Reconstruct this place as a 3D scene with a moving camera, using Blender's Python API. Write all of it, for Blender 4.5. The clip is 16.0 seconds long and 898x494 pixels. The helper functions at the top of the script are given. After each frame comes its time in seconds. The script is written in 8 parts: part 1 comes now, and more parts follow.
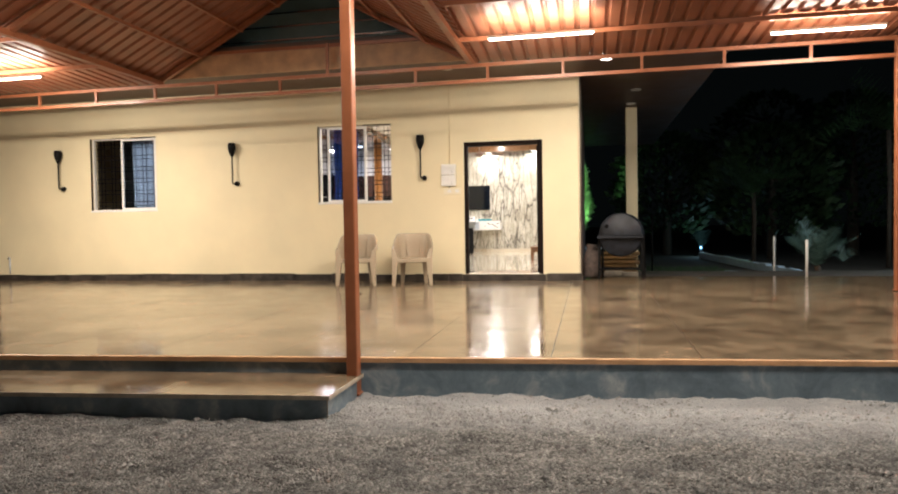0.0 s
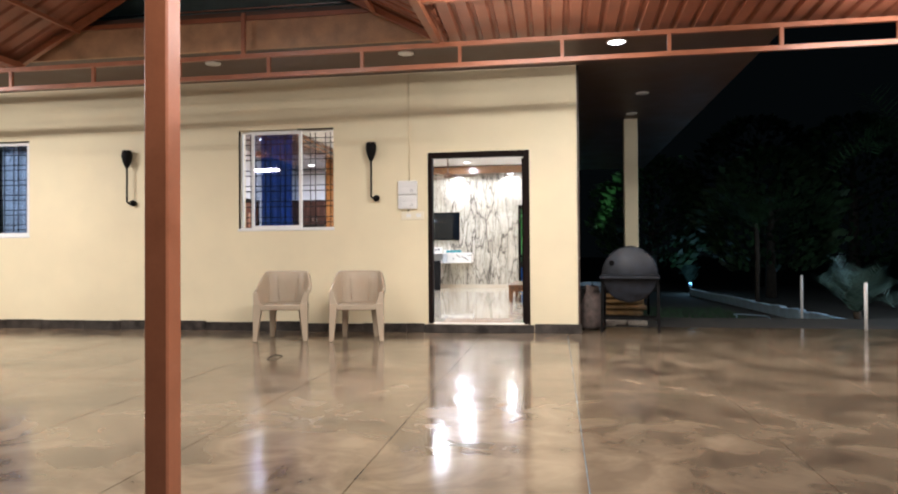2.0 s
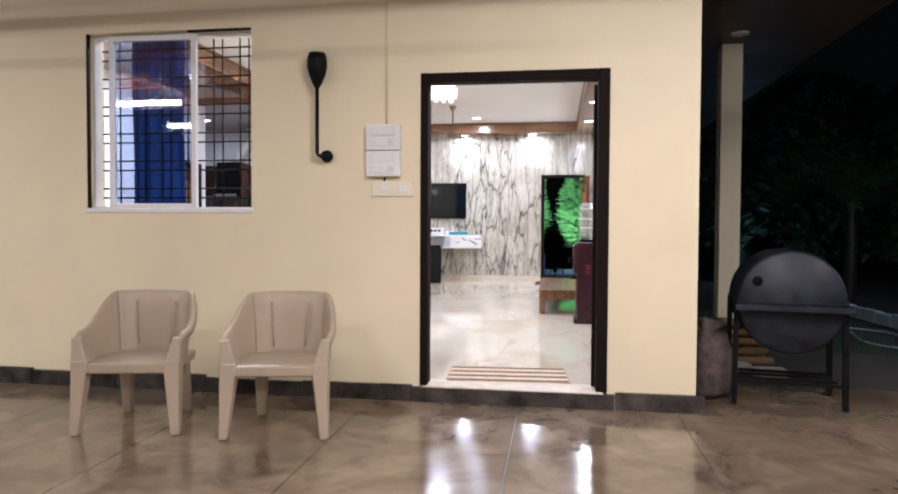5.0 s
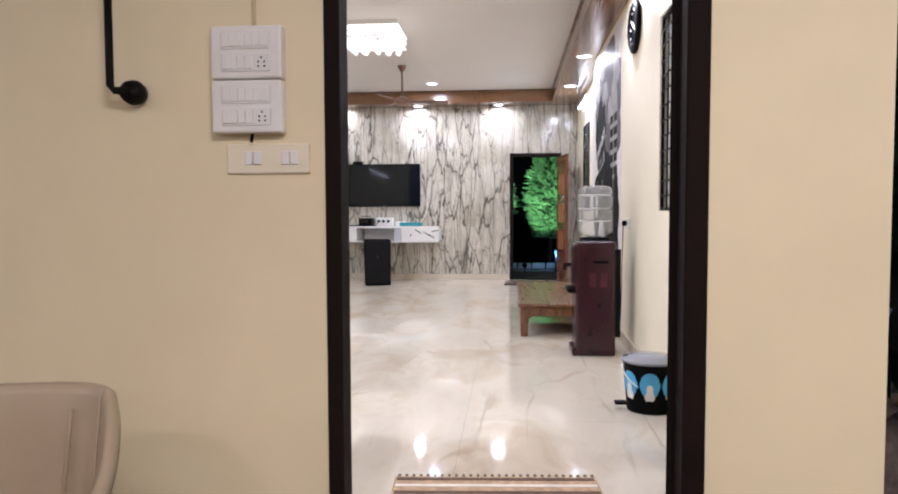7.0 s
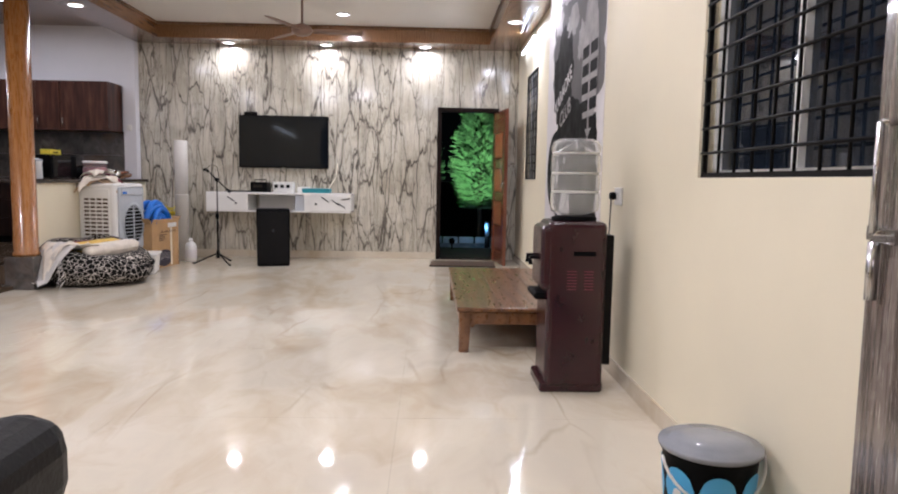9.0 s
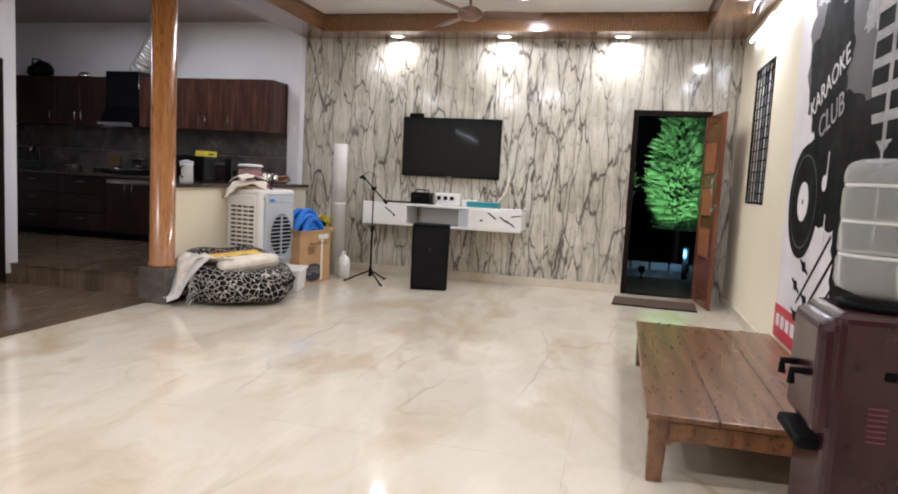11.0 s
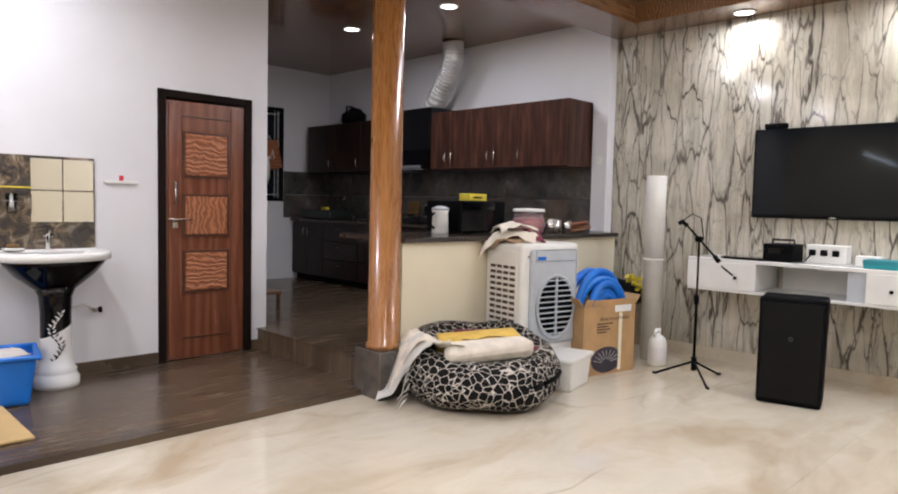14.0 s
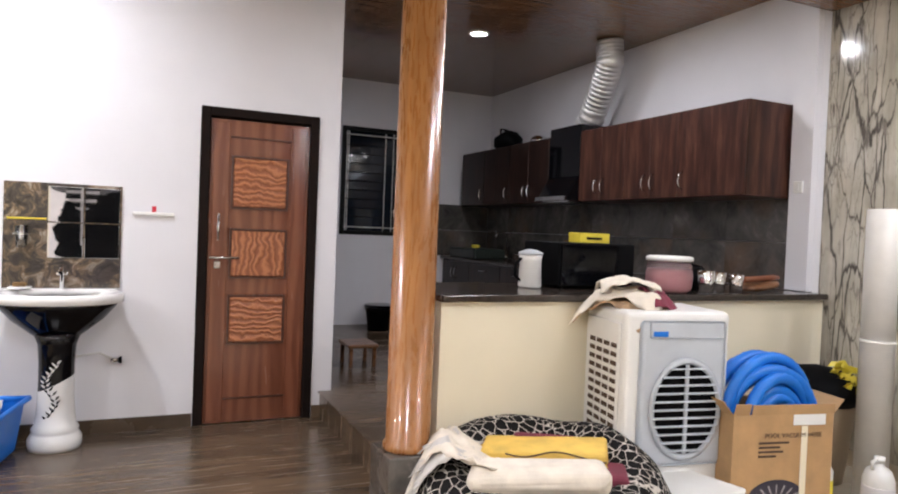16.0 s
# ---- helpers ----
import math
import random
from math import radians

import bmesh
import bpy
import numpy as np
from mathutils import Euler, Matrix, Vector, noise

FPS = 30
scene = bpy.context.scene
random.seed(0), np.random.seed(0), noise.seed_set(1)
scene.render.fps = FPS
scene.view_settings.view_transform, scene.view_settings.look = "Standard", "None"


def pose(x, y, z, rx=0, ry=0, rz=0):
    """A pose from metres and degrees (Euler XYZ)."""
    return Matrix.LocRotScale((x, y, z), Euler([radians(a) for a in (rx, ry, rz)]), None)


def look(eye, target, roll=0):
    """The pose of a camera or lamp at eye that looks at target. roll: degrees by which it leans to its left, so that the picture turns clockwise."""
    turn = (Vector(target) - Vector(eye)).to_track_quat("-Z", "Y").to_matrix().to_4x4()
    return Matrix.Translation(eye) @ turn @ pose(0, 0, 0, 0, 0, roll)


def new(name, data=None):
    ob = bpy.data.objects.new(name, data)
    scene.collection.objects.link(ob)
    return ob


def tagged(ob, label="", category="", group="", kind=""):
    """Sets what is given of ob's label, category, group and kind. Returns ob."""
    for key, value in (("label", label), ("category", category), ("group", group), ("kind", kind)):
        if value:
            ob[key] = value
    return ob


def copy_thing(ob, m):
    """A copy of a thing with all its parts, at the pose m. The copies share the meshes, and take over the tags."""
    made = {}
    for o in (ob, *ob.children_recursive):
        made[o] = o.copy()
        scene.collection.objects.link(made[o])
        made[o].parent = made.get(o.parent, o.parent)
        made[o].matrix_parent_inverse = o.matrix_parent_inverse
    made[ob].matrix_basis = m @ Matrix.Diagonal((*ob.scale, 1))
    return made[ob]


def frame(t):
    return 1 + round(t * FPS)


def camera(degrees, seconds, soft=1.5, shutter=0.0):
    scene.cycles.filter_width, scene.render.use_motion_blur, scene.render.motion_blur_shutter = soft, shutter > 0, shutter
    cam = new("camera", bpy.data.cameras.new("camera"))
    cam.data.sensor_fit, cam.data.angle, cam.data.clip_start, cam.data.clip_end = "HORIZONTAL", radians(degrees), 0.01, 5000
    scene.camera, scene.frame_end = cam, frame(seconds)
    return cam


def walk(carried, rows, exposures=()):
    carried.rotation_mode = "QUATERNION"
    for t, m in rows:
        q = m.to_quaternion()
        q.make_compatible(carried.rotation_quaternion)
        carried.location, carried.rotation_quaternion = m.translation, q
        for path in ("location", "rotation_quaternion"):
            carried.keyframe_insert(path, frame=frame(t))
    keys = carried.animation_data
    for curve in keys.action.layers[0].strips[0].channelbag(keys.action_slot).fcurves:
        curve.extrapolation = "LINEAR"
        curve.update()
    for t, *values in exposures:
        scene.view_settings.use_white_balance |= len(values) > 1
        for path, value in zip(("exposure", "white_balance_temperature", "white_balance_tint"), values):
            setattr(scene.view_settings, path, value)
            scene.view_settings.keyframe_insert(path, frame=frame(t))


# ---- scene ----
cam = camera(66.5, 16.0, 2.0)
PATH = [
    (0, (0.122, -10.788, 0.859), (-0.278, -8.829, 0.801), -0.9),
    (0.5, (0.033, -10.179, 0.847), (-0.356, -8.217, 0.801), -0.8),
    (1, (-0.037, -9.545, 0.846), (-0.364, -7.572, 0.825), -0.4),
    (1.5, (-0.112, -8.915, 0.87), (-0.438, -6.942, 0.883), -0.3),
    (2, (-0.269, -8.271, 0.93), (-0.577, -6.295, 0.957), -0.4),
    (2.5, (-0.329, -7.569, 0.952), (-0.656, -5.596, 0.986), 0.0),
    (3, (-0.46, -6.928, 0.97), (-0.813, -4.96, 0.976), 0.7),
    (3.5, (-0.551, -6.285, 1.004), (-0.905, -4.317, 1.001), 0.7),
    (3.7, (-0.604, -6.032, 1.004), (-0.976, -4.067, 1.011), 0.7),
    (5.8, (-1.068, -3.631, 1.263), (-1.337, -1.652, 1.173), -0.1),
    (6, (-1.106, -3.397, 1.255), (-1.369, -1.416, 1.17), -0.2),
    (6.5, (-1.166, -2.815, 1.248), (-1.366, -0.827, 1.156), -0.2),
    (7, (-1.201, -2.247, 1.252), (-1.38, -0.258, 1.15), -0.2),
    (7.5, (-1.239, -1.706, 1.242), (-1.34, 0.288, 1.12), 0.0),
    (8, (-1.234, -1.214, 1.227), (-1.2, 0.781, 1.082), 0.3),
    (8.2, (-1.267, -1.013, 1.227), (-1.182, 0.979, 1.071), 0.5),
    (10.3, (-1.329, 0.571, 1.273), (-1.518, 2.549, 1.043), 3.4),
    (10.5, (-1.288, 0.724, 1.296), (-1.567, 2.692, 1.073), 3.3),
    (11, (-1.302, 1.124, 1.339), (-1.774, 3.057, 1.14), 3.0),
    (11.5, (-1.407, 1.523, 1.377), (-2.054, 3.409, 1.221), 2.7),
    (12, (-1.455, 1.961, 1.39), (-2.297, 3.77, 1.26), 2.5),
    (12.5, (-1.56, 2.346, 1.366), (-2.588, 4.058, 1.248), 2.0),
    (13, (-1.552, 2.718, 1.373), (-2.718, 4.34, 1.263), 2.0),
    (13.5, (-1.558, 3.105, 1.387), (-2.853, 4.624, 1.261), 1.4),
    (14, (-1.671, 3.51, 1.403), (-3.089, 4.916, 1.278), 1.3),
    (14.5, (-1.704, 3.959, 1.408), (-3.261, 5.21, 1.301), 1.9),
    (15, (-1.868, 4.391, 1.415), (-3.526, 5.505, 1.318), 2.4),
    (15.5, (-2.007, 4.841, 1.441), (-3.741, 5.836, 1.375), 2.3),
    (16, (-2.188, 5.256, 1.473), (-4.012, 6.075, 1.427), 2.3),
]
EXPOSURES = [
    (0.0, 0.08, 6500, 11), (1.2, 0.02, 6050, 11), (2.2, -0.04, 5600, 12), (3.5, -0.06, 5430, 14), (6.0, -0.48, 5470, 18), (7.0, -0.68, 5600, 18), (8.0, -1.0, 5700, 22), (8.6, -0.97, 5850, 20), (10.3, -0.92, 5900, 13), (11.5, -0.76, 5900, 13), (13.0, -0.75, 6000, 13), (15.0, -0.54, 6000, 13), (16.0, -0.40, 6000, 13),
]
walk(cam, [(t, look(eye, target, roll)) for t, eye, target, roll in PATH], EXPOSURES)

# ---- night outside, lamps inside ----
night = bpy.data.worlds.new("night")
scene.world = night
night.use_nodes = True
night.node_tree.nodes["Background"].inputs[0].default_value = (0.32, 0.45, 0.48, 1)
night.node_tree.nodes["Background"].inputs[1].default_value = 0.0042

WARM, NEUTRAL, COOL = (1.0, 0.89, 0.75), (1.0, 0.97, 0.95), (0.80, 0.90, 1.0)


def area_lamp(name, spot, size, power, colour, down=(0, 0, -1), size_y=None):
    data = bpy.data.lights.new(name, "AREA")
    data.energy, data.color, data.size = power, colour, size
    if size_y:
        data.shape, data.size_y = "RECTANGLE", size_y
    else:
        data.shape = "DISK"
    ob = new(name, data)
    ob.matrix_world = look(spot, Vector(spot) + Vector(down) + Vector((0, 0.0001, 0)))
    return ob


# ---- materials ----
class Nodes:
    """A short hand for node materials."""

    def __init__(self, name):
        self.m = bpy.data.materials.new(name)
        self.m.use_nodes = True
        self.t = self.m.node_tree
        self.b = self.t.nodes["Principled BSDF"]

    def node(self, kind, **values):
        n = self.t.nodes.new(kind)
        for key, value in values.items():
            if key == "data_type":
                n.data_type = value
            elif key == "blend_type":
                n.blend_type = value
            elif key == "feature":
                n.feature = value
            elif key == "operation":
                n.operation = value
            elif key == "wave_type":
                n.wave_type = value
            elif key == "bands_direction":
                n.bands_direction = value
            elif key == "vector_type":
                n.vector_type = value
        return n

    def link(self, a, b):
        self.t.links.new(a, b)

    def coords(self, scale=(1, 1, 1), random_shift=False, turn=(0, 0, 0)):
        c = self.node("ShaderNodeTexCoord")
        m = self.node("ShaderNodeMapping")
        m.inputs["Scale"].default_value = scale
        m.inputs["Rotation"].default_value = turn
        self.link(c.outputs["Object"], m.inputs["Vector"])
        if random_shift:
            info = self.node("ShaderNodeObjectInfo")
            mul = self.node("ShaderNodeMath", operation="MULTIPLY")
            mul.inputs[1].default_value = 57.0
            self.link(info.outputs["Random"], mul.inputs[0])
            self.link(mul.outputs[0], m.inputs["Location"])
        return m.outputs[0]

    def place(self, scale=(1, 1, 1), turn=(0, 0, 0)):
        """Coordinates that run on from piece to piece."""
        g = self.node("ShaderNodeNewGeometry")
        m = self.node("ShaderNodeMapping")
        m.inputs["Scale"].default_value = scale
        m.inputs["Rotation"].default_value = turn
        self.link(g.outputs["Position"], m.inputs["Vector"])
        return m.outputs[0]

    def noise(self, vec, scale, detail=4.0, rough=0.55, distort=0.0):
        n = self.node("ShaderNodeTexNoise")
        for key, v in (("Scale", scale), ("Detail", detail), ("Roughness", rough), ("Distortion", distort)):
            n.inputs[key].default_value = v
        if vec is not None:
            self.link(vec, n.inputs["Vector"])
        return n.outputs["Fac"]

    def voronoi_edge(self, vec, scale):
        n = self.node("ShaderNodeTexVoronoi", feature="DISTANCE_TO_EDGE")
        n.inputs["Scale"].default_value = scale
        self.link(vec, n.inputs["Vector"])
        return n.outputs["Distance"]

    def wave(self, vec, scale, distort=4.0, detail=2.0, direction="X", detail_scale=1.5):
        n = self.node("ShaderNodeTexWave", wave_type="BANDS", bands_direction=direction)
        for key, v in (("Scale", scale), ("Distortion", distort), ("Detail", detail), ("Detail Scale", detail_scale)):
            n.inputs[key].default_value = v
        self.link(vec, n.inputs["Vector"])
        return n.outputs["Fac"]

    def ramp(self, fac, *stops):
        n = self.node("ShaderNodeValToRGB")
        el = n.color_ramp.elements
        while len(el) < len(stops):
            el.new(0.5)
        for e, (pos, col) in zip(el, stops):
            e.position = pos
            e.color = (*col, 1) if len(col) == 3 else col
        self.link(fac, n.inputs["Fac"])
        return n.outputs["Color"]

    def mix(self, fac, a, b, blend="MIX"):
        n = self.node("ShaderNodeMix", data_type="RGBA", blend_type=blend)
        for socket, v in ((n.inputs[0], fac), (n.inputs[6], a), (n.inputs[7], b)):
            if isinstance(v, (int, float)):
                socket.default_value = v
            elif isinstance(v, tuple):
                socket.default_value = (*v, 1)
            else:
                self.link(v, socket)
        return n.outputs[2]

    def math(self, op, a, b=0.0):
        n = self.node("ShaderNodeMath", operation=op)
        for socket, v in ((n.inputs[0], a), (n.inputs[1], b)):
            if isinstance(v, (int, float)):
                socket.default_value = v
            else:
                self.link(v, socket)
        return n.outputs[0]

    def warp(self, vec, scale, amount):
        """The vector, shaken by noise."""
        n = self.node("ShaderNodeTexNoise")
        n.inputs["Scale"].default_value = scale
        n.inputs["Detail"].default_value = 3.0
        self.link(vec, n.inputs["Vector"])
        sub = self.node("ShaderNodeVectorMath", operation="SUBTRACT")
        self.link(n.outputs["Color"], sub.inputs[0])
        sub.inputs[1].default_value = (0.5, 0.5, 0.5)
        sc = self.node("ShaderNodeVectorMath", operation="SCALE")
        self.link(sub.outputs[0], sc.inputs[0])
        sc.inputs["Scale"].default_value = amount
        add = self.node("ShaderNodeVectorMath", operation="ADD")
        self.link(vec, add.inputs[0])
        self.link(sc.outputs[0], add.inputs[1])
        return add.outputs[0]

    def bump(self, height, strength=0.2, distance=0.01):
        n = self.node("ShaderNodeBump")
        n.inputs["Strength"].default_value, n.inputs["Distance"].default_value = strength, distance
        self.link(height, n.inputs["Height"])
        self.link(n.outputs[0], self.b.inputs["Normal"])

    def done(self, colour=None, rough=None, metal=None, **more):
        for key, v in (("Base Color", colour), ("Roughness", rough), ("Metallic", metal), *more.items()):
            if v is None:
                continue
            socket = self.b.inputs[key.replace("_", " ")]
            if isinstance(v, (int, float)):
                socket.default_value = v
            elif isinstance(v, tuple):
                socket.default_value = (*v, 1) if len(v) == 3 else v
            else:
                self.link(v, socket)
        return self.m


def plain(name, colour, rough=0.5, metal=0.0, vary=0.12, scale=6.0, bump=0.05, fine=90.0, **more):
    """A surface of one colour with soft stains, grain and fine relief."""
    n = Nodes(name)
    vec = n.coords()
    big, small = n.noise(vec, scale, 5.0), n.noise(vec, fine, 3.0)
    lo = tuple(max(0.0, c * (1 - 1.6 * vary)) for c in colour)
    hi = tuple(min(1.0, c * (1 + vary)) for c in colour)
    col = n.ramp(big, (0.3, lo), (0.7, hi))
    col = n.mix(0.25 * min(1.0, vary * 4), col, n.ramp(small, (0.35, lo), (0.65, hi)))
    r = n.ramp(big, (0.3, (max(0.02, rough * 0.85),) * 3), (0.7, (min(1.0, rough * 1.2),) * 3))
    if bump:
        n.bump(small, bump, 0.004)
    return n.done(col, r, metal, **more)


def glowing(name, colour, strength):
    n = Nodes(name)
    n.b.inputs["Emission Color"].default_value = (*colour, 1)
    n.b.inputs["Emission Strength"].default_value = strength
    return n.done(colour, 0.4)


def make_wood(name, dark, light, rough=0.3, along=(1, 1, 6), scale=3.0, coat=0.0):
    n = Nodes(name)
    vec = n.coords(along, True)
    vec = n.warp(vec, 1.2, 0.5)
    grain = n.wave(vec, scale, 6.0, 3.0, "X", 2.0)
    fine = n.noise(vec, scale * 14, 5.0)
    col = n.ramp(grain, (0.1, dark), (0.85, light))
    col = n.mix(0.3, col, n.ramp(fine, (0.35, dark), (0.7, light)))
    n.bump(fine, 0.06, 0.003)
    return n.done(col, n.ramp(fine, (0.3, (rough * 0.8,) * 3), (0.7, (rough * 1.25,) * 3)), 0.0, Coat_Weight=coat, Coat_Roughness=0.08)


def make_marble():
    n = Nodes("polished cream marble")
    vec = n.place((1.25, 0.62, 1), (0, 0, 0.5))
    w = n.warp(vec, 1.2, 1.1)
    cloud = n.noise(w, 1.1, 5.0, 0.58, 0.6)
    col = n.ramp(cloud, (0.30, (0.48, 0.385, 0.265)), (0.41, (0.565, 0.485, 0.37)), (0.53, (0.645, 0.585, 0.475)), (0.72, (0.575, 0.52, 0.43)))
    soft = n.noise(n.warp(vec, 2.4, 0.8), 2.2, 6.0, 0.65)
    col = n.mix(n.ramp(soft, (0.54, (0, 0, 0)), (0.74, (0.30, 0.30, 0.30))), col, (0.49, 0.36, 0.21))
    vein = n.voronoi_edge(n.warp(n.warp(n.place((2.3, 0.55, 1), (0, 0, 0.45)), 1.0, 0.55), 4.0, 0.12), 0.9)
    gate = n.noise(n.warp(vec, 0.8, 0.6), 1.2, 2.0)
    line = n.ramp(vein, (0.0, (0.42,) * 3), (0.024, (0, 0, 0)))
    line = n.math("MULTIPLY", line, n.ramp(gate, (0.50, (0, 0, 0)), (0.64, (1, 1, 1))))
    col = n.mix(line, col, (0.30, 0.21, 0.12))
    n.bump(n.noise(n.place(), 5.0, 2.0), 0.025, 0.01)
    return n.done(col, n.ramp(soft, (0.3, (0.035,) * 3), (0.7, (0.07,) * 3)), 0.0, Specular_IOR_Level=0.6)


def make_slab_floor():
    n = Nodes("polished brown stone")
    vec = n.place()
    w = n.warp(vec, 1.5, 0.9)
    a, b = n.noise(w, 1.3, 5.0, 0.55), n.noise(w, 4.0, 4.0, 0.5)
    col = n.ramp(a, (0.34, (0.075, 0.053, 0.036)), (0.52, (0.185, 0.135, 0.085)), (0.72, (0.30, 0.227, 0.15)))
    col = n.mix(0.38, col, n.ramp(b, (0.38, (0.075, 0.053, 0.037)), (0.65, (0.28, 0.212, 0.14))))
    n.bump(n.noise(vec, 2.5, 3.0), 0.05, 0.02)
    return n.done(col, n.ramp(b, (0.3, (0.08,) * 3), (0.72, (0.2,) * 3)), 0.0, Specular_IOR_Level=0.58)


def make_branches():
    """Printed panels: upright wavering twigs that fork, over a clouded grey-cream ground with faint streaks."""
    n = Nodes("branch patterned wall panel")
    vec = n.coords((1, 1, 1))
    base = n.noise(n.warp(vec, 1.5, 0.6), 2.2, 5.0)
    col = n.ramp(base, (0.3, (0.43, 0.39, 0.31)), (0.52, (0.575, 0.535, 0.445)), (0.75, (0.67, 0.635, 0.555)))
    streak = n.noise(n.warp(n.coords((15, 15, 1.3), False, (0, 0.08, 0)), 1.2, 1.0), 1.0, 5.0, 0.6)
    col = n.mix(0.55, col, n.ramp(streak, (0.36, (0.58, 0.57, 0.54)), (0.58, (1, 1, 1))), "MULTIPLY")
    for stretch, width, dark, lo, hi, tilt in (((5.0, 5.0, 0.95), 0.052, (0.055, 0.047, 0.040), 0.30, 0.46, 0.16),
                                               ((7.4, 7.4, 1.25), 0.046, (0.10, 0.086, 0.072), 0.36, 0.50, 0.02),
                                               ((12.0, 12.0, 2.4), 0.040, (0.24, 0.215, 0.18), 0.40, 0.58, -0.12),
                                               ((19.0, 19.0, 3.6), 0.045, (0.33, 0.30, 0.26), 0.44, 0.6, 0.1)):
        v = n.coords(stretch, False, (0, tilt, 0))
        v = n.warp(n.warp(v, 0.8, 0.75), 3.6, 0.30)
        edge = n.voronoi_edge(v, 1.0)
        thick = n.noise(v, 1.8, 3.0)
        wide = n.math("MULTIPLY", n.math("SUBTRACT", thick, 0.25), width * 2.5)
        ratio = n.math("DIVIDE", edge, n.math("MAXIMUM", wide, 0.001))
        gate = n.ramp(n.noise(v, 0.7, 2.0), (lo, (0, 0, 0)), (hi, (1, 1, 1)))
        halo = n.math("DIVIDE", ratio, 3.6)
        soft = n.ramp(halo, (0.2, (0.20, 0.20, 0.20)), (1.0, (0, 0, 0)))
        col = n.mix(n.math("MULTIPLY", soft, gate), col, (0.30, 0.27, 0.225))
        line = n.ramp(ratio, (0.25, (0.92, 0.92, 0.92)), (1.0, (0, 0, 0)))
        col = n.mix(n.math("MULTIPLY", line, gate), col, dark)
    return n.done(col, 0.12, 0.0, Specular_IOR_Level=0.5)


def make_gravel():
    n = Nodes("grey gravel ground")
    vec = n.coords()
    a, b = n.noise(vec, 3.0, 6.0, 0.65), n.noise(vec, 55.0, 4.0, 0.7)
    col = n.ramp(a, (0.3, (0.085, 0.08, 0.072)), (0.7, (0.22, 0.21, 0.195)))
    col = n.mix(0.6, col, n.ramp(b, (0.35, (0.075, 0.072, 0.07)), (0.68, (0.27, 0.262, 0.25))))
    lump = n.noise(n.warp(vec, 3.0, 0.3), 11.0, 5.0, 0.7)
    col = n.mix(0.5, col, n.ramp(lump, (0.36, (0.05, 0.05, 0.05)), (0.64, (0.28, 0.28, 0.275))))
    grain = n.node("ShaderNodeTexVoronoi")
    grain.inputs["Scale"].default_value = 75.0
    n.link(n.warp(vec, 30.0, 0.02), grain.inputs["Vector"])
    pebble = n.ramp(grain.outputs["Color"], (0.15, (0.035, 0.035, 0.036)), (0.5, (0.17, 0.17, 0.17)), (0.85, (0.42, 0.42, 0.41)))
    col = n.mix(0.6, col, pebble)
    patch = n.noise(n.warp(vec, 2.0, 0.5), 4.5, 4.0, 0.6)
    col = n.mix(0.85, col, n.ramp(patch, (0.36, (0.42, 0.42, 0.42)), (0.62, (1.0, 0.98, 0.94))), "MULTIPLY")
    # the gravel turns paler, unevenly, towards the foot of the riser
    split = n.node("ShaderNodeSeparateXYZ")
    n.link(n.warp(n.place(), 2.0, 0.7), split.inputs[0])
    pale_edge = n.ramp(n.math("ADD", split.outputs["Y"], 7.25), (0.1, (0, 0, 0)), (0.8, (0.7, 0.7, 0.7)))
    col = n.mix(pale_edge, col, (0.42, 0.43, 0.44))
    n.bump(n.math("ADD", n.math("MULTIPLY", grain.outputs["Distance"], -1.2), lump), 0.8, 0.02)
    return n.done(col, 0.95)


def make_plank_tile():
    n = Nodes("dark wood-look floor tile")
    vec = n.warp(n.place((4.5, 0.5, 1)), 0.9, 0.5)
    grain = n.noise(vec, 1.6, 6.0, 0.6)
    fine = n.noise(n.place((26, 1.2, 1)), 2.0, 5.0)
    col = n.ramp(grain, (0.3, (0.028, 0.019, 0.0125)), (0.7, (0.15, 0.103, 0.064)))
    col = n.mix(0.3, col, n.ramp(fine, (0.3, (0.05, 0.033, 0.021)), (0.7, (0.15, 0.104, 0.065))))
    return n.done(col, n.ramp(fine, (0.3, (0.17,) * 3), (0.7, (0.30,) * 3)))


# k below 1 puts the kitchen corner's dimness into the laminate colour.
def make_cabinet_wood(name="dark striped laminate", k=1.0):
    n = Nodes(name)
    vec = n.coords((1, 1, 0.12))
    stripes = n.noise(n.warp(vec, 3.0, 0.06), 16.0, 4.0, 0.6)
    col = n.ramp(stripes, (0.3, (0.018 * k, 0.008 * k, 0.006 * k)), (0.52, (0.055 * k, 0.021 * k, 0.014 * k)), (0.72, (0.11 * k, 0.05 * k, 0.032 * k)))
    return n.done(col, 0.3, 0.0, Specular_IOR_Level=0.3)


def make_carved(name="carved wavy wood panel", way="Z"):
    n = Nodes(name)
    vec = n.warp(n.coords((1, 1, 1), True), 5.0, 0.12)
    w = n.wave(vec, 8.0, 5.0, 2.0, way, 2.0)
    col = n.ramp(w, (0.2, (0.25, 0.085, 0.037)), (0.6, (0.35, 0.128, 0.055)), (0.92, (0.44, 0.175, 0.076)))
    n.bump(w, 0.5, 0.01)
    return n.done(col, 0.3)


